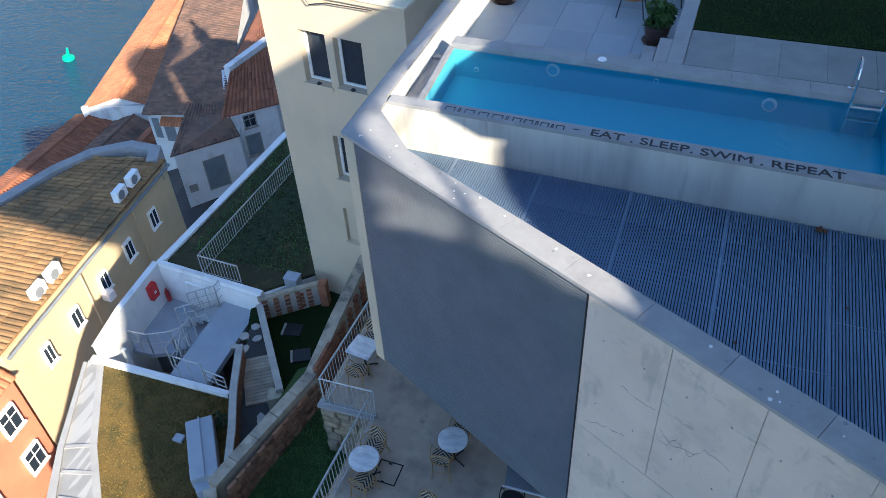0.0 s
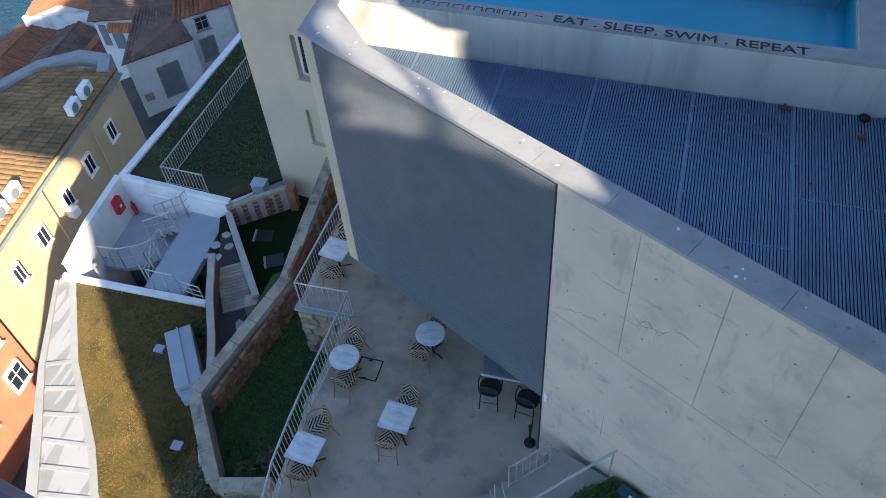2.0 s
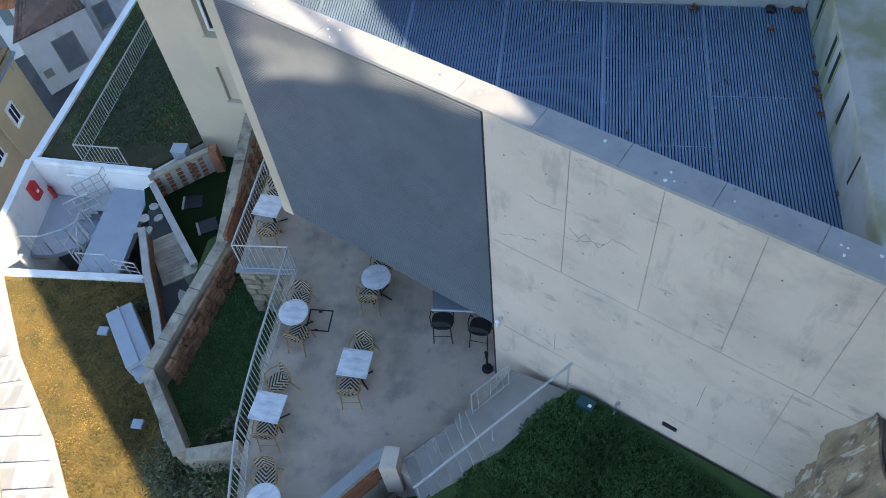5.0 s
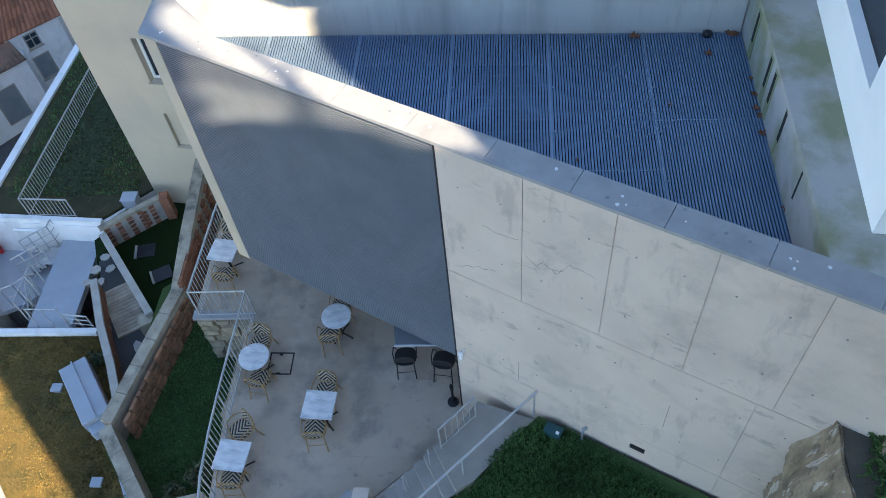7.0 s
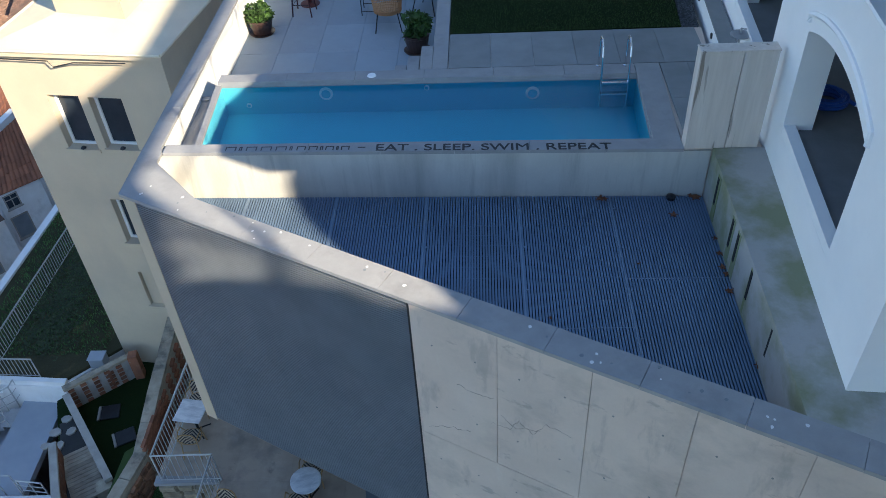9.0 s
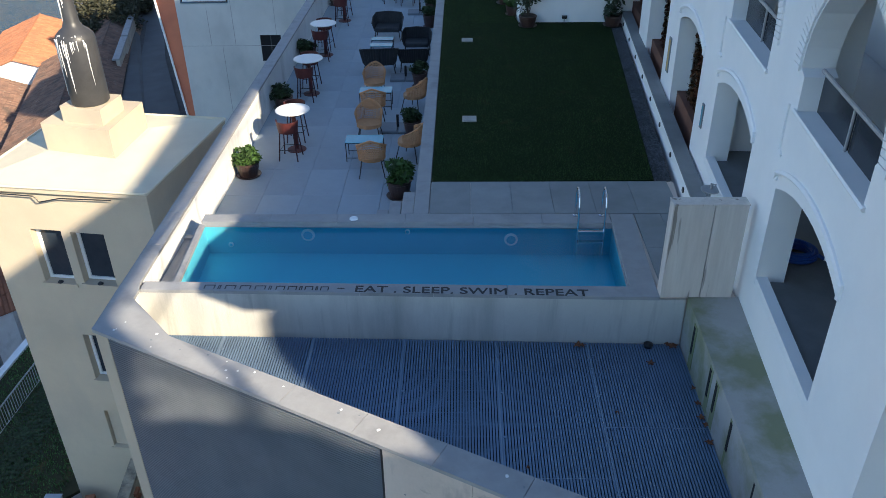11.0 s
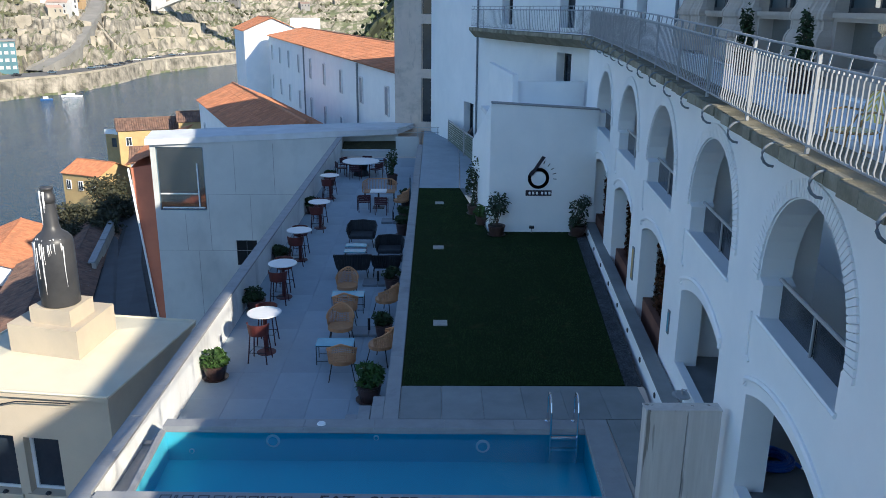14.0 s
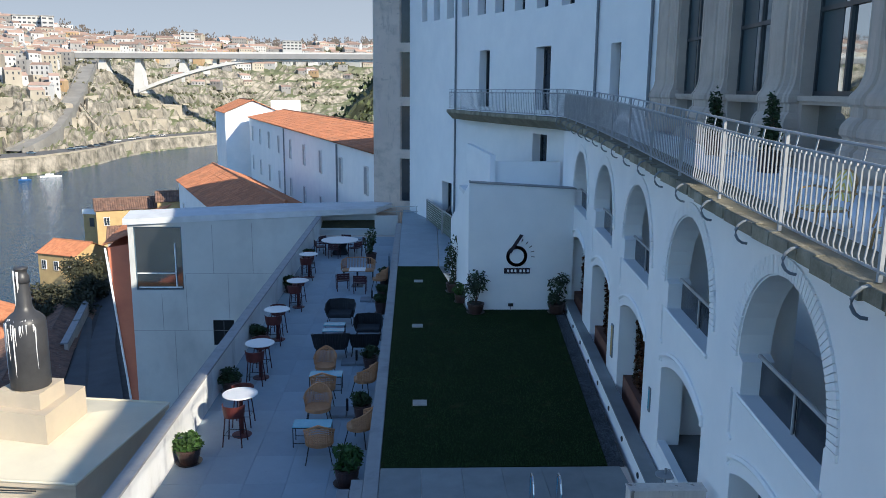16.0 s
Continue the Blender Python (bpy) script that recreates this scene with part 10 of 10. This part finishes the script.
def cord_chair(wide):
    """Low dark lounge chair with upright cords; it faces +y."""
    c = thing("lounge_chair", "dark cord-woven lounge chair with a black frame", "armchair", group="dark lounge chairs on the deck")
    box_part("seat", (-0.34 * wide, 0.34 * wide, -0.30, 0.34, 0.28, 0.42), M["rattan_black"], c, bevel=0.03)
    arc = [(-0.42 * wide, 0.30, 0.55), (-0.43 * wide, -0.1, 0.66), (-0.36 * wide, -0.36, 0.74), (0, -0.42, 0.76), (0.36 * wide, -0.36, 0.74), (0.43 * wide, -0.1, 0.66), (0.42 * wide, 0.30, 0.55)]
    tube_part("back_rail", arc, 0.016, M["black_steel"], c, 5)
    bm = bmesh.new()
    for a, b in zip(arc, arc[1:]):
        for q in range(6):
            p = Vector(a).lerp(Vector(b), q / 6)
            add_tube(bm, [p, (p.x * 0.84, p.y * 0.84, 0.30)], 0.02, 4)
    part("cord_weave", bm, M["rattan_black"], c)
    bm = bmesh.new()
    up = [bm.verts.new((x * 0.975, y * 0.975, z)) for x, y, z in arc]
    lo = [bm.verts.new((x * 0.82, y * 0.82, 0.30)) for x, y, z in arc]
    for k in range(len(arc) - 1):
        bm.faces.new((up[k], up[k + 1], lo[k + 1], lo[k]))
    bmesh.ops.solidify(bm, geom=bm.faces[:], thickness=0.012)
    part("back_panel", bm, M["rattan_black"], c)
    for sx, sy in ((-1, -1), (1, -1), (1, 1), (-1, 1)):
        tube_part("leg", [(0.32 * wide * sx, 0.28 * sy, 0.3), (0.36 * wide * sx, 0.32 * sy, 0.0)], 0.014, M["black_steel"], c, 5)
    return c


lc = cord_chair(1.15)
for k, (x, y, d) in enumerate(((-2.62, 28.3, 178), (-2.60, 24.6, 4), (-1.52, 26.6, 180), (-1.55, 24.95, 3))):
    put(lc, k == 0, x, y, DECK, d, 1.1 if k < 2 else 0.92)


def plate(x, y, label):
    p = thing("parasol_base", label, "parasol base", group="parasol bases on the deck")
    for dx, dy in ((-0.24, 0), (0.24, 0)):
        box_part("slab", (x + dx - 0.23, x + dx + 0.23, y - 0.3, y + 0.3, DECK, DECK + 0.09), M["shutter_grey"], p, bevel=0.015)
    tube_part("socket", [(x, y, DECK + 0.09), (x, y, DECK + 0.42)], 0.035, M["black_steel"], p, 8)


for x, y in ((-1.75, 24.0), (-1.72, 20.0), (-1.65, 31.6)):
    plate(x, y, "grey stone parasol base with a black socket")


def dining_chair():
    c = thing("dining_chair", "dark maroon dining armchair with a slatted back", "chair", group="maroon dining chairs")
    box_part("seat", (-0.24, 0.24, -0.23, 0.23, 0.43, 0.47), M["maroon"], c, bevel=0.01)
    for k in range(3):
        box_part("slat", (-0.24, 0.24, -0.27, -0.245, 0.52 + 0.09 * k, 0.60 + 0.09 * k), M["maroon"], c)
    for sx in (-1, 1):
        tube_part("back_post", [(0.24 * sx, -0.24, 0.0), (0.25 * sx, -0.25, 0.78)], 0.018, M["maroon"], c, 5)
        tube_part("leg", [(0.24 * sx, 0.22, 0.0), (0.25 * sx, 0.22, 0.65)], 0.018, M["maroon"], c, 5)
        tube_part("arm", [(0.25 * sx, 0.22, 0.65), (0.25 * sx, -0.25, 0.66)], 0.018, M["maroon"], c, 5)
    return c


dn = dining_chair()
k = 0
for a in range(6):
    an = 2 * math.pi * a / 6 + 0.35
    put(dn, k == 0, -3.77 + 1.05 * math.cos(an), 41.0 + 1.05 * math.sin(an), DECK, math.degrees(an) + 90, 1.0)
    k += 1
for x, y, d in ((-2.98, 33.3, 12), (-2.2, 32.9, -4)):
    put(dn, False, x, y, DECK, d, 1.0)
rt = thing("round_dining_table", "large round white dining table on a drum base", "table", Matrix.Translation((-3.77, 41.0, DECK)))
bm = bmesh.new()
add_lathe(bm, [(0.92, 0.71), (0.95, 0.72), (0.95, 0.745), (0.92, 0.75), (0.01, 0.75)], 44)
part("tabletop", bm, M["white_top"], rt)
bm = bmesh.new()
add_lathe(bm, [(0.42, 0.0), (0.3, 0.3), (0.42, 0.71)], 24)
part("drum", bm, M["rattan_black"], rt)
st = thing("small_dining_table", "small square white table among the maroon chairs", "table")
box_part("tabletop", (-2.75, -2.05, 33.7, 34.4, -0.28, -0.25), M["white_top"], st, bevel=0.005)
tube_part("column", [(-2.4, 34.05, DECK), (-2.4, 34.05, -0.28)], 0.04, M["black_steel"], st, 8)
box_part("foot", (-2.65, -2.15, 33.8, 34.3, DECK, DECK + 0.02), M["black_steel"], st)
bench = thing("rattan_bench", "pale rattan bench with a curved back", "bench")
box_part("seat", (-3.15, -1.75, 35.1, 35.65, -0.62, -0.55), M["rattan"], bench, bevel=0.02)
arc = [(-3.2, 35.15, -0.3), (-3.2, 35.6, -0.2), (-3.0, 35.75, -0.1), (-2.45, 35.78, -0.08), (-1.9, 35.75, -0.1), (-1.7, 35.6, -0.2), (-1.7, 35.15, -0.3)]
tube_part("back_rail", arc, 0.025, M["rattan"], bench, 6)
bm = bmesh.new()
for a, b in zip(arc, arc[1:]):
    for q in range(8):
        p = Vector(a).lerp(Vector(b), q / 8)
        add_tube(bm, [p, (p.x, p.y, -0.58)], 0.012, 4)
part("cane_back", bm, M["rattan"], bench)
for x in (-3.1, -1.8):
    for y in (35.15, 35.6):
        tube_part("leg", [(x, y, DECK), (x, y, -0.6)], 0.018, M["black_steel"], bench, 5)
post = thing("sign_post", "slim dark blue upright panel beside the low wall", "sign")
box_part("panel", (-1.06, -1.0, 33.9, 34.5, DECK + 0.02, 0.35), M["frame_blue"], post)
box_part("foot", (-1.15, -0.96, 33.95, 34.45, DECK, DECK + 0.02), M["black_steel"], post)

# ---------------------------------------------------------------- lawn plates, pool fittings and lettering
for x, y in ((0.17, 18.22), (0.15, 24.64), (0.22, 30.73)):
    lp = thing("lawn_cover", "pale square cover plate set in the lawn", "cover", group="cover plates in the lawn")
    box_part("plate", (x - 0.17, x + 0.17, y - 0.17, y + 0.17, 0.0, 0.03), M["flag"], lp, bevel=0.006)
lad = thing("pool_ladder", "polished steel pool ladder with two handrails", "ladder")
for x in (2.14, 2.63):
    tube_part("handrail", [(x, 13.42, 0.0), (x, 13.40, 0.52), (x, 13.34, 0.62), (x, 13.2, 0.64), (x, 13.06, 0.56), (x, 13.0, 0.4), (x, 12.98, -0.62)], 0.021, M["chrome"], lad, 8)
    bm = bmesh.new()
    add_lathe(bm, [(0.05, 0.0), (0.05, 0.012), (0.025, 0.02)], 14, Matrix.Translation((x, 13.42, 0.0)))
    part("flange", bm, M["chrome"], lad)
for z in (-0.10, -0.32):
    box_part("rung", (2.15, 2.62, 12.94, 13.02, z - 0.015, z + 0.015), M["chrome"], lad)
for x, z, rr in ((-2.94, -0.28, 0.13), (0.92, -0.36, 0.13), (-1.04, -0.2, 0.05), (-4.45, -0.5, 0.05)):
    lm = thing("pool_light", "round white underwater light ring on the pool wall", "pool light", group="lights in the pool wall")
    bm = bmesh.new()
    m = Matrix.Translation((x, 13.20 - 0.0104 * (x + 4.9), z)) @ Matrix.Rotation(math.pi / 2, 4, "X")
    add_lathe(bm, [(rr, -0.01), (rr, 0.02), (rr * 0.7, 0.03)], 20, m)
    part("ring", bm, M["white"], lm)
    bm = bmesh.new()
    add_lathe(bm, [(rr * 0.68, 0.03), (rr * 0.66, 0.034)], 20, m)
    part("lens", bm, M["liner"], lm)


M["win_frame_dark"] = mat("dark_grey_print", (0.07, 0.07, 0.08), (0.05, 0.05, 0.06), 0.6, 3, 30, 0.0)


def lettering(text, x0, x1, y0, cap, slope, z, material, parent):
    cu = bpy.data.curves.new("lettering", "FONT")
    cu.body, cu.size, cu.extrude = text, 1.0, 0.002
    ob = bpy.data.objects.new("lettering", cu)
    scene.collection.objects.link(ob)
    me = bpy.data.meshes.new_from_object(ob.evaluated_get(bpy.context.evaluated_depsgraph_get()))
    bpy.data.objects.remove(ob)
    # heavier strokes: three overlapping passes
    bm = bmesh.new()
    for k in (-1, 0, 1):
        bm.from_mesh(me)
        bm.verts.ensure_lookup_table()
        for v in bm.verts[-len(me.vertices):]:
            v.co += Vector((0.011 * k, 0.006 * k, 0.0006 * k))
    bm.to_mesh(me)
    bm.free()
    xs_ = [v.co.x for v in me.vertices]
    hs = [v.co.y for v in me.vertices]
    kx, ky = (x1 - x0) / (max(xs_) - min(xs_)), cap / (max(hs) - min(hs))
    lo_x, lo_y = min(xs_), min(hs)
    for v in me.vertices:
        x = x0 + (v.co.x - lo_x) * kx
        v.co = (x, y0 + (v.co.y - lo_y) * ky + slope * (x - x0), z + v.co.z)
    me.materials.clear()
    me.materials.append(material)
    o = new("lettering", me)
    o.parent = parent
    return o


lettering("EAT . SLEEP. SWIM . REPEAT", -1.76, 2.05, 10.835, 0.185, -0.030, 0.004, M["black_steel"], coping)
for k, (a, b, w) in enumerate(((-4.28, -4.10, 0.02), (-4.05, -4.0, 0.02), (-3.93, -3.75, 0.02), (-3.68, -3.5, 0.02), (-3.43, -3.25, 0.02), (-3.2, -3.15, 0.02), (-3.08, -2.93, 0.012), (-2.88, -2.73, 0.012), (-2.69, -2.64, 0.012), (-2.60, -2.46, 0.012), (-2.42, -2.38, 0.012), (-2.34, -2.2, 0.012))):
    y0 = 10.93 - 0.026 * (a + 4.28)
    bm = bmesh.new()
    for q in ([(a, y0), (a + 0.018, y0), (a + 0.018, y0 + 0.11), (a, y0 + 0.11)], [(b - 0.018, y0), (b, y0), (b, y0 + 0.11), (b - 0.018, y0 + 0.11)], [(a + 0.018, y0 + 0.094), (b - 0.018, y0 + 0.094), (b - 0.018, y0 + 0.11), (a + 0.018, y0 + 0.11)]):
        if q[1][0] > q[0][0]:
            add_prism(bm, q, 0.002, 0.006)
    part("logo_bar", bm, M["win_frame_dark"] if k < 6 else M["black_steel"], coping)
prism_part("logo_bar", [(-2.06, 10.93), (-1.94, 10.93), (-1.94, 10.95), (-2.06, 10.95)], 0.002, 0.006, M["black_steel"], coping)

lidp = thing("skimmer_lid", "small white skimmer lid on the pool coping", "lid")
bm = bmesh.new()
add_lathe(bm, [(0.0, 0.02), (0.07, 0.02), (0.085, 0.0)], 18, Matrix.Translation((-2.06, 13.30, 0.0)))
part("lid", bm, M["white"], lidp)
# fixings on the coping and fallen leaves on the grating
rr_ = random.Random(77)
M["bolt"] = M["drips"]
for k in range(34):
    s = 0.2 + 10.2 * rr_.random() ** 1.2
    p = front(s, 0.05 + 0.3 * rr_.random())
    bm = bmesh.new()
    q = 0.012 + 0.016 * rr_.random()
    add_prism(bm, [(p[0] + q * math.cos(a) * (0.7 + 0.6 * rr_.random()), p[1] + q * math.sin(a) * (0.7 + 0.6 * rr_.random())) for a in [6.283 * i / 6 for i in range(6)]], 0.0, 0.004)
    part("spot", bm, M["bolt"] if rr_.random() < 0.6 else M["shutter_grey"], coping)
M["dead_leaf"] = mat("dead_brown_leaf", (0.22, 0.085, 0.035), (0.12, 0.05, 0.025), 0.85, 6, 40, 0.1, island=0.3)
for k, (x, y, s) in enumerate(((1.91, 10.62, 0.11), (1.98, 10.6, 0.08), (3.03, 10.15, 0.09), (3.48, 10.60, 0.11), (3.40, 10.64, 0.08), (3.55, 9.55, 0.06), (3.55, 9.2, 0.08), (3.52, 8.9, 0.08), (3.55, 8.75, 0.07), (3.5, 8.4, 0.08), (3.55, 7.0, 0.09), (2.3, 9.0, 0.04), (0.9, 7.9, 0.04))):
    lf = thing("fallen_leaf", "curled brown leaf on the steel grating", "leaf", Matrix.Translation((x, y, GZ + 0.02)) @ Matrix.Rotation(k * 1.3, 4, "Z"), "fallen leaves on the grating")
    bm = bmesh.new()
    pts = [(s * r_ * math.cos(a), s * r_ * math.sin(a)) for a, r_ in zip([6.283 * i / 10 for i in range(10)], (1, 0.45, 0.9, 0.4, 0.8, 0.35, 0.8, 0.4, 0.9, 0.45))]
    add_prism(bm, pts, [0.01 * (i % 3) for i in range(10)], [0.01 * (i % 3) + 0.006 for i in range(10)])
    part("blade", bm, M["dead_leaf"], lf)
bb = thing("black_cap", "small black rubber cap on the grating", "cap")
bm = bmesh.new()
add_lathe(bm, [(0.07, 0.0), (0.08, 0.06), (0.03, 0.09)], 10, Matrix.Translation((3.07, 10.6, GZ)))
part("cap", bm, M["black_steel"], bb)

# climbers, planter boxes, hose and plaque in the arcade
M["planter"] = mat("rust_brown_planter", (0.16, 0.07, 0.045), (0.11, 0.05, 0.035), 0.7, 3, 30, 0.1)
M["climber"] = mat("red_and_green_climber_leaf", (0.12, 0.035, 0.02), (0.022, 0.03, 0.012), 0.8, 1.4, 30, 0.0, stain=0.4, island=0.5, spec=0.15)
for k in (3, 4, 5):
    cl = thing("climber_screen", "screen of dark red and green climbing leaves", "plant", group="climbers in the arcade")
    r = random.Random(300 + k)
    verts, faces = [], []
    for _ in range(3200):
        s = r.uniform(-0.95 + 0.2 * r.random(), 1.38)
        z = r.uniform(0.3, 2.42)
        x, y = wall_at(k - s / BAY, 0.28 + 0.27 * r.random())
        p = Vector((x, y, z + rise(k)))
        a = Vector((r.gauss(0, 1), r.gauss(0, 1), r.gauss(0, 1))).normalized()
        b = a.cross(Vector((0.3, 0.2, 1))).normalized()
        q = 0.05 + 0.04 * r.random()
        i = len(verts)
        verts += [p - a * q, p + b * q * 0.6, p + a * q, p - b * q * 0.6]
        faces += [(i, i + 1, i + 2), (i, i + 2, i + 3)]
    ob = raw("leaves", verts, faces, M["climber"], cl)
    bm = bmesh.new()
    for s in (-1.3, -0.6, 0.1, 0.8):
        q0 = wall_at(k - s / BAY, 0.45)
        add_tube(bm, [(*q0, 0.2), (*q0, 2.35)], 0.012, 4)
    part("trellis", bm, M["bark"], cl)
    bm = bmesh.new()
    add_prism(bm, [wall_at(k - 0.32, 0.15), wall_at(k + 0.32, 0.15), wall_at(k + 0.32, 0.5), wall_at(k - 0.32, 0.5)], -0.02, 0.62)
    part("planter_box", bm, M["planter"], cl, "rust brown planter box")
hose = thing("hose_coil", "coiled blue garden hose on the slate floor", "hose")
M["hose_blue"] = mat("blue_hose_plastic", (0.02, 0.09, 0.42), (0.015, 0.06, 0.3), 0.35, 3, 30, 0.0)
pts = []
for k in range(140):
    a = k * 0.32
    rr0 = 0.24 + 0.05 * math.sin(k * 0.21)
    pts.append((5.24 + rr0 * math.cos(a), 10.86 + rr0 * math.sin(a), 0.695 + 0.001 * k))
pts += [(5.5, 10.76, 0.78), (5.62, 10.72, 0.71)]
tube_part("hose", pts, 0.030, M["hose_blue"], hose, 6)
tube_part("nozzle", [(5.62, 10.72, 0.71), (5.75, 10.69, 0.70)], 0.03, M["white"], hose, 8)
for u, z, w, h in ((2.5, 1.35, 0.12, 0.5), (3.5, 1.25, 0.2, 0.85)):
    pq = thing("wall_plaque", "small framed notice on the white arcade wall", "notice", group="notices on the arcade")
    x, y = wall_at(u, 0.0)
    box_part("board", (x - 0.03, x - 0.005, y - w / 2, y + w / 2, z - h / 2, z + h / 2), M["shutter_grey"], pq)
    box_part("sheet", (x - 0.036, x - 0.03, y - w / 2 + 0.03, y + w / 2 - 0.03, z - h / 2 + 0.05, z + h / 2 - 0.05), M["ochre"] if w > 0.15 else M["blue_glass"], pq)
lampw = thing("shower_head", "pale round outdoor shower tray and pipe by the wall", "shower")
bm = bmesh.new()
add_lathe(bm, [(0.17, 0.0), (0.18, 0.02), (0.1, 0.03)], 18, Matrix.Translation((4.48, 13.05, 0.72)))
part("tray", bm, M["steel"], lampw)
tube_part("pipe", [(4.48, 13.05, 0.0), (4.48, 13.05, 0.85), (4.55, 13.0, 0.85)], 0.02, M["steel"], lampw)

# balcony plants and chairs
for x, y, s in ((6.35, 16.9, 1), (6.1, 13.6, 2)):
    potted(x, y, 6.02 if s == 1 else 5.92, 0.2, 0.5, 0.2, 1.0, 800, 0.05, M["leaf_mid"], "clipped dark green shrub in a pot on the balcony", 200 + s)
yc = bistro_chair(M["chevron_yellow"], "cane chair with a yellow and white chevron seat on the balcony", "chairs on the balcony")
for k, (x, y, d) in enumerate(((4.42, 8.45, 95), (4.4, 6.95, 80), (5.2, 7.7, 250))):
    put(yc, k == 0, x, y, 5.735, d, 1.0)
for x, y in ((4.85, 7.65),):
    bt_ = put(sq, False, x, y, 5.735, 10)

# shrubs of the lower garden
def shrub(x, y, z, rad, hgt, count, leaf, material, label, seed):
    t = thing("shrub", label, "shrub")
    bm = bmesh.new()
    r = random.Random(seed)
    for k in range(9):
        a = 6.283 * k / 9 + r.random()
        e = Vector((x + rad * 0.8 * math.cos(a), y + rad * 0.8 * math.sin(a), z + hgt * r.uniform(0.5, 1)))
        add_tube(bm, [(x, y, z), Vector((x, y, z)).lerp(e, 0.5) + Vector((0, 0, 0.1)), e], [0.025, 0.016, 0.006], 5)
    part("stem", bm, M["bark"], t)
    leaf_cluster("leaves", (x, y, z), rad, hgt, count, leaf, material, t, seed)
    return t


shrub(-8.35, 5.55, -10.8, 0.8, 1.9, 2200, 0.06, M["leaf_pale"], "loose grey-green shrub beside the garden wall", 401)
shrub(-7.35, 4.9, -10.7, 1.0, 2.0, 2900, 0.06, M["leaf_pale"], "broad twiggy grey-green shrub below the terrace railing", 411)
shrub(-7.3, 5.9, -9.5, 0.4, 0.6, 500, 0.07, M["leaf_pale"], "small pale shrub in the corner of the lawn strip", 402)
shrub(-6.8, 6.35, -9.5, 0.3, 0.7, 300, 0.08, M["leaf_pale"], "small pale shrub by the garden wall", 403)
shrub(-11.0, 10.1, -10.8, 0.3, 0.45, 260, 0.06, M["leaf_mid"], "small green shrub beside the path wall", 404)
shrub(4.75, 3.5, -2.5, 0.35, 0.3, 300, 0.08, M["leaf_mid"], "low dark green shrub on the bank above the rock", 405)
tagged(raw("bank_plants", *BANK_LEAVES, M["leaf_bright"]), "low green leafy plants on the soil bank", "plants", kind="stuff")
ivy_r = random.Random(55)
verts, faces = [], []
for _ in range(3200):
    t = ivy_r.random()
    x, y = -13.3 + ivy_r.gauss(0, 0.45), 15.6 + 4.5 * t + ivy_r.gauss(0, 0.3)
    q = 0.035 + 0.03 * ivy_r.random()
    a = ivy_r.random() * 6.28
    i = len(verts)
    z = -9.99 + 0.06 * ivy_r.random()
    verts += [(x - q * math.cos(a), y - q * math.sin(a), z), (x + q * math.sin(a), y - q * math.cos(a), z + 0.02), (x + q * math.cos(a), y + q * math.sin(a), z + 0.01)]
    faces.append((i, i + 1, i + 2))
tagged(raw("ground_cover", verts, faces, M["leaf_mid"]), "low green creeping plants on the planted roof", "plants", kind="stuff")
# grass of the lower banks
M["blade_bank"] = mat("bank_grass_blade", (0.10, 0.20, 0.06), (0.045, 0.095, 0.03), 0.9, 0.8, 3, 0.0, island=0.6)
verts, faces = [], []
g_r = random.Random(66)
for _ in range(120000):
    w = g_r.random()
    if w < 0.72:
        x, y = g_r.uniform(-1.5, 4.8), g_r.uniform(1.5, 6.4)
        if y > 6.56 - 0.52 * (x - 0.46) or (x < 0.45 and y > 4.75 + 0.94 * (x + 1.9) - 0.25):
            continue
        z = -6.2
        z = -6.25 - 0.03 * (6 - y) if x > 0.4 else -6.25 - 0.35 * (0.46 - x)
        q = 0.016
    elif w < 0.9:
        x, y, z, q = g_r.uniform(-8.6, -6.4), g_r.uniform(6.2, 11.5), -9.5, 0.014
    else:
        x, y, z, q = g_r.uniform(-15.3, -11.2), g_r.uniform(15.3, 24), -10.02, 0.02
    a = g_r.random() * 6.28
    h = q * (2.5 + 3 * g_r.random())
    i = len(verts)
    verts += [(x - q * math.cos(a), y - q * math.sin(a), z - 0.02), (x + q * math.cos(a), y + q * math.sin(a), z - 0.02), (x + g_r.gauss(0, 0.03), y + g_r.gauss(0, 0.03), z + h)]
    faces.append((i, i + 1, i + 2))
tagged(raw("bank_grass", verts, faces, M["blade_bank"]), "dark green grass tufts on the lower banks", "grass", kind="stuff")


def tree(x, y, z, h, rad, seed, material, label):
    """A tapered trunk with limbs and a crown of many leaf clumps."""
    t = thing("tree", label, "tree", group="trees by the river street")
    r = random.Random(seed)
    bm = bmesh.new()
    add_tube(bm, [(x, y, z), (x + 0.1, y, z + h * 0.3), (x + 0.15, y + 0.1, z + h * 0.6)], [0.28, 0.2, 0.12], 7)
    for k in range(7):
        a = 6.283 * k / 7 + r.random()
        b = Vector((x + 0.1, y, z + h * r.uniform(0.3, 0.5)))
        e = b + Vector((rad * 0.7 * math.cos(a), rad * 0.7 * math.sin(a), h * r.uniform(0.15, 0.4)))
        add_tube(bm, [b, b.lerp(e, 0.5) + Vector((0, 0, 0.3)), e], [0.1, 0.06, 0.02], 5)
    part("trunk", bm, M["bark"], t)
    leaf_cluster("crown", (x, y, z + h * 0.35), rad, h * 0.62, 2600, 0.28, material, t, seed)
    return t


for k, (x, y, h, rad) in enumerate(((-48.0, 114.0, 8.3, 3.6), (-45.0, 110.0, 8.6, 3.8), (-48.5, 106.0, 6.5, 3.2), (-44.0, 103.0, 7.0, 3.2), (-46.5, 99.0, 5.5, 2.8))):
    tree(x, y, -25.0, h, rad, 500 + k, M["leaf_street"], "dark leafy street tree near the river houses")
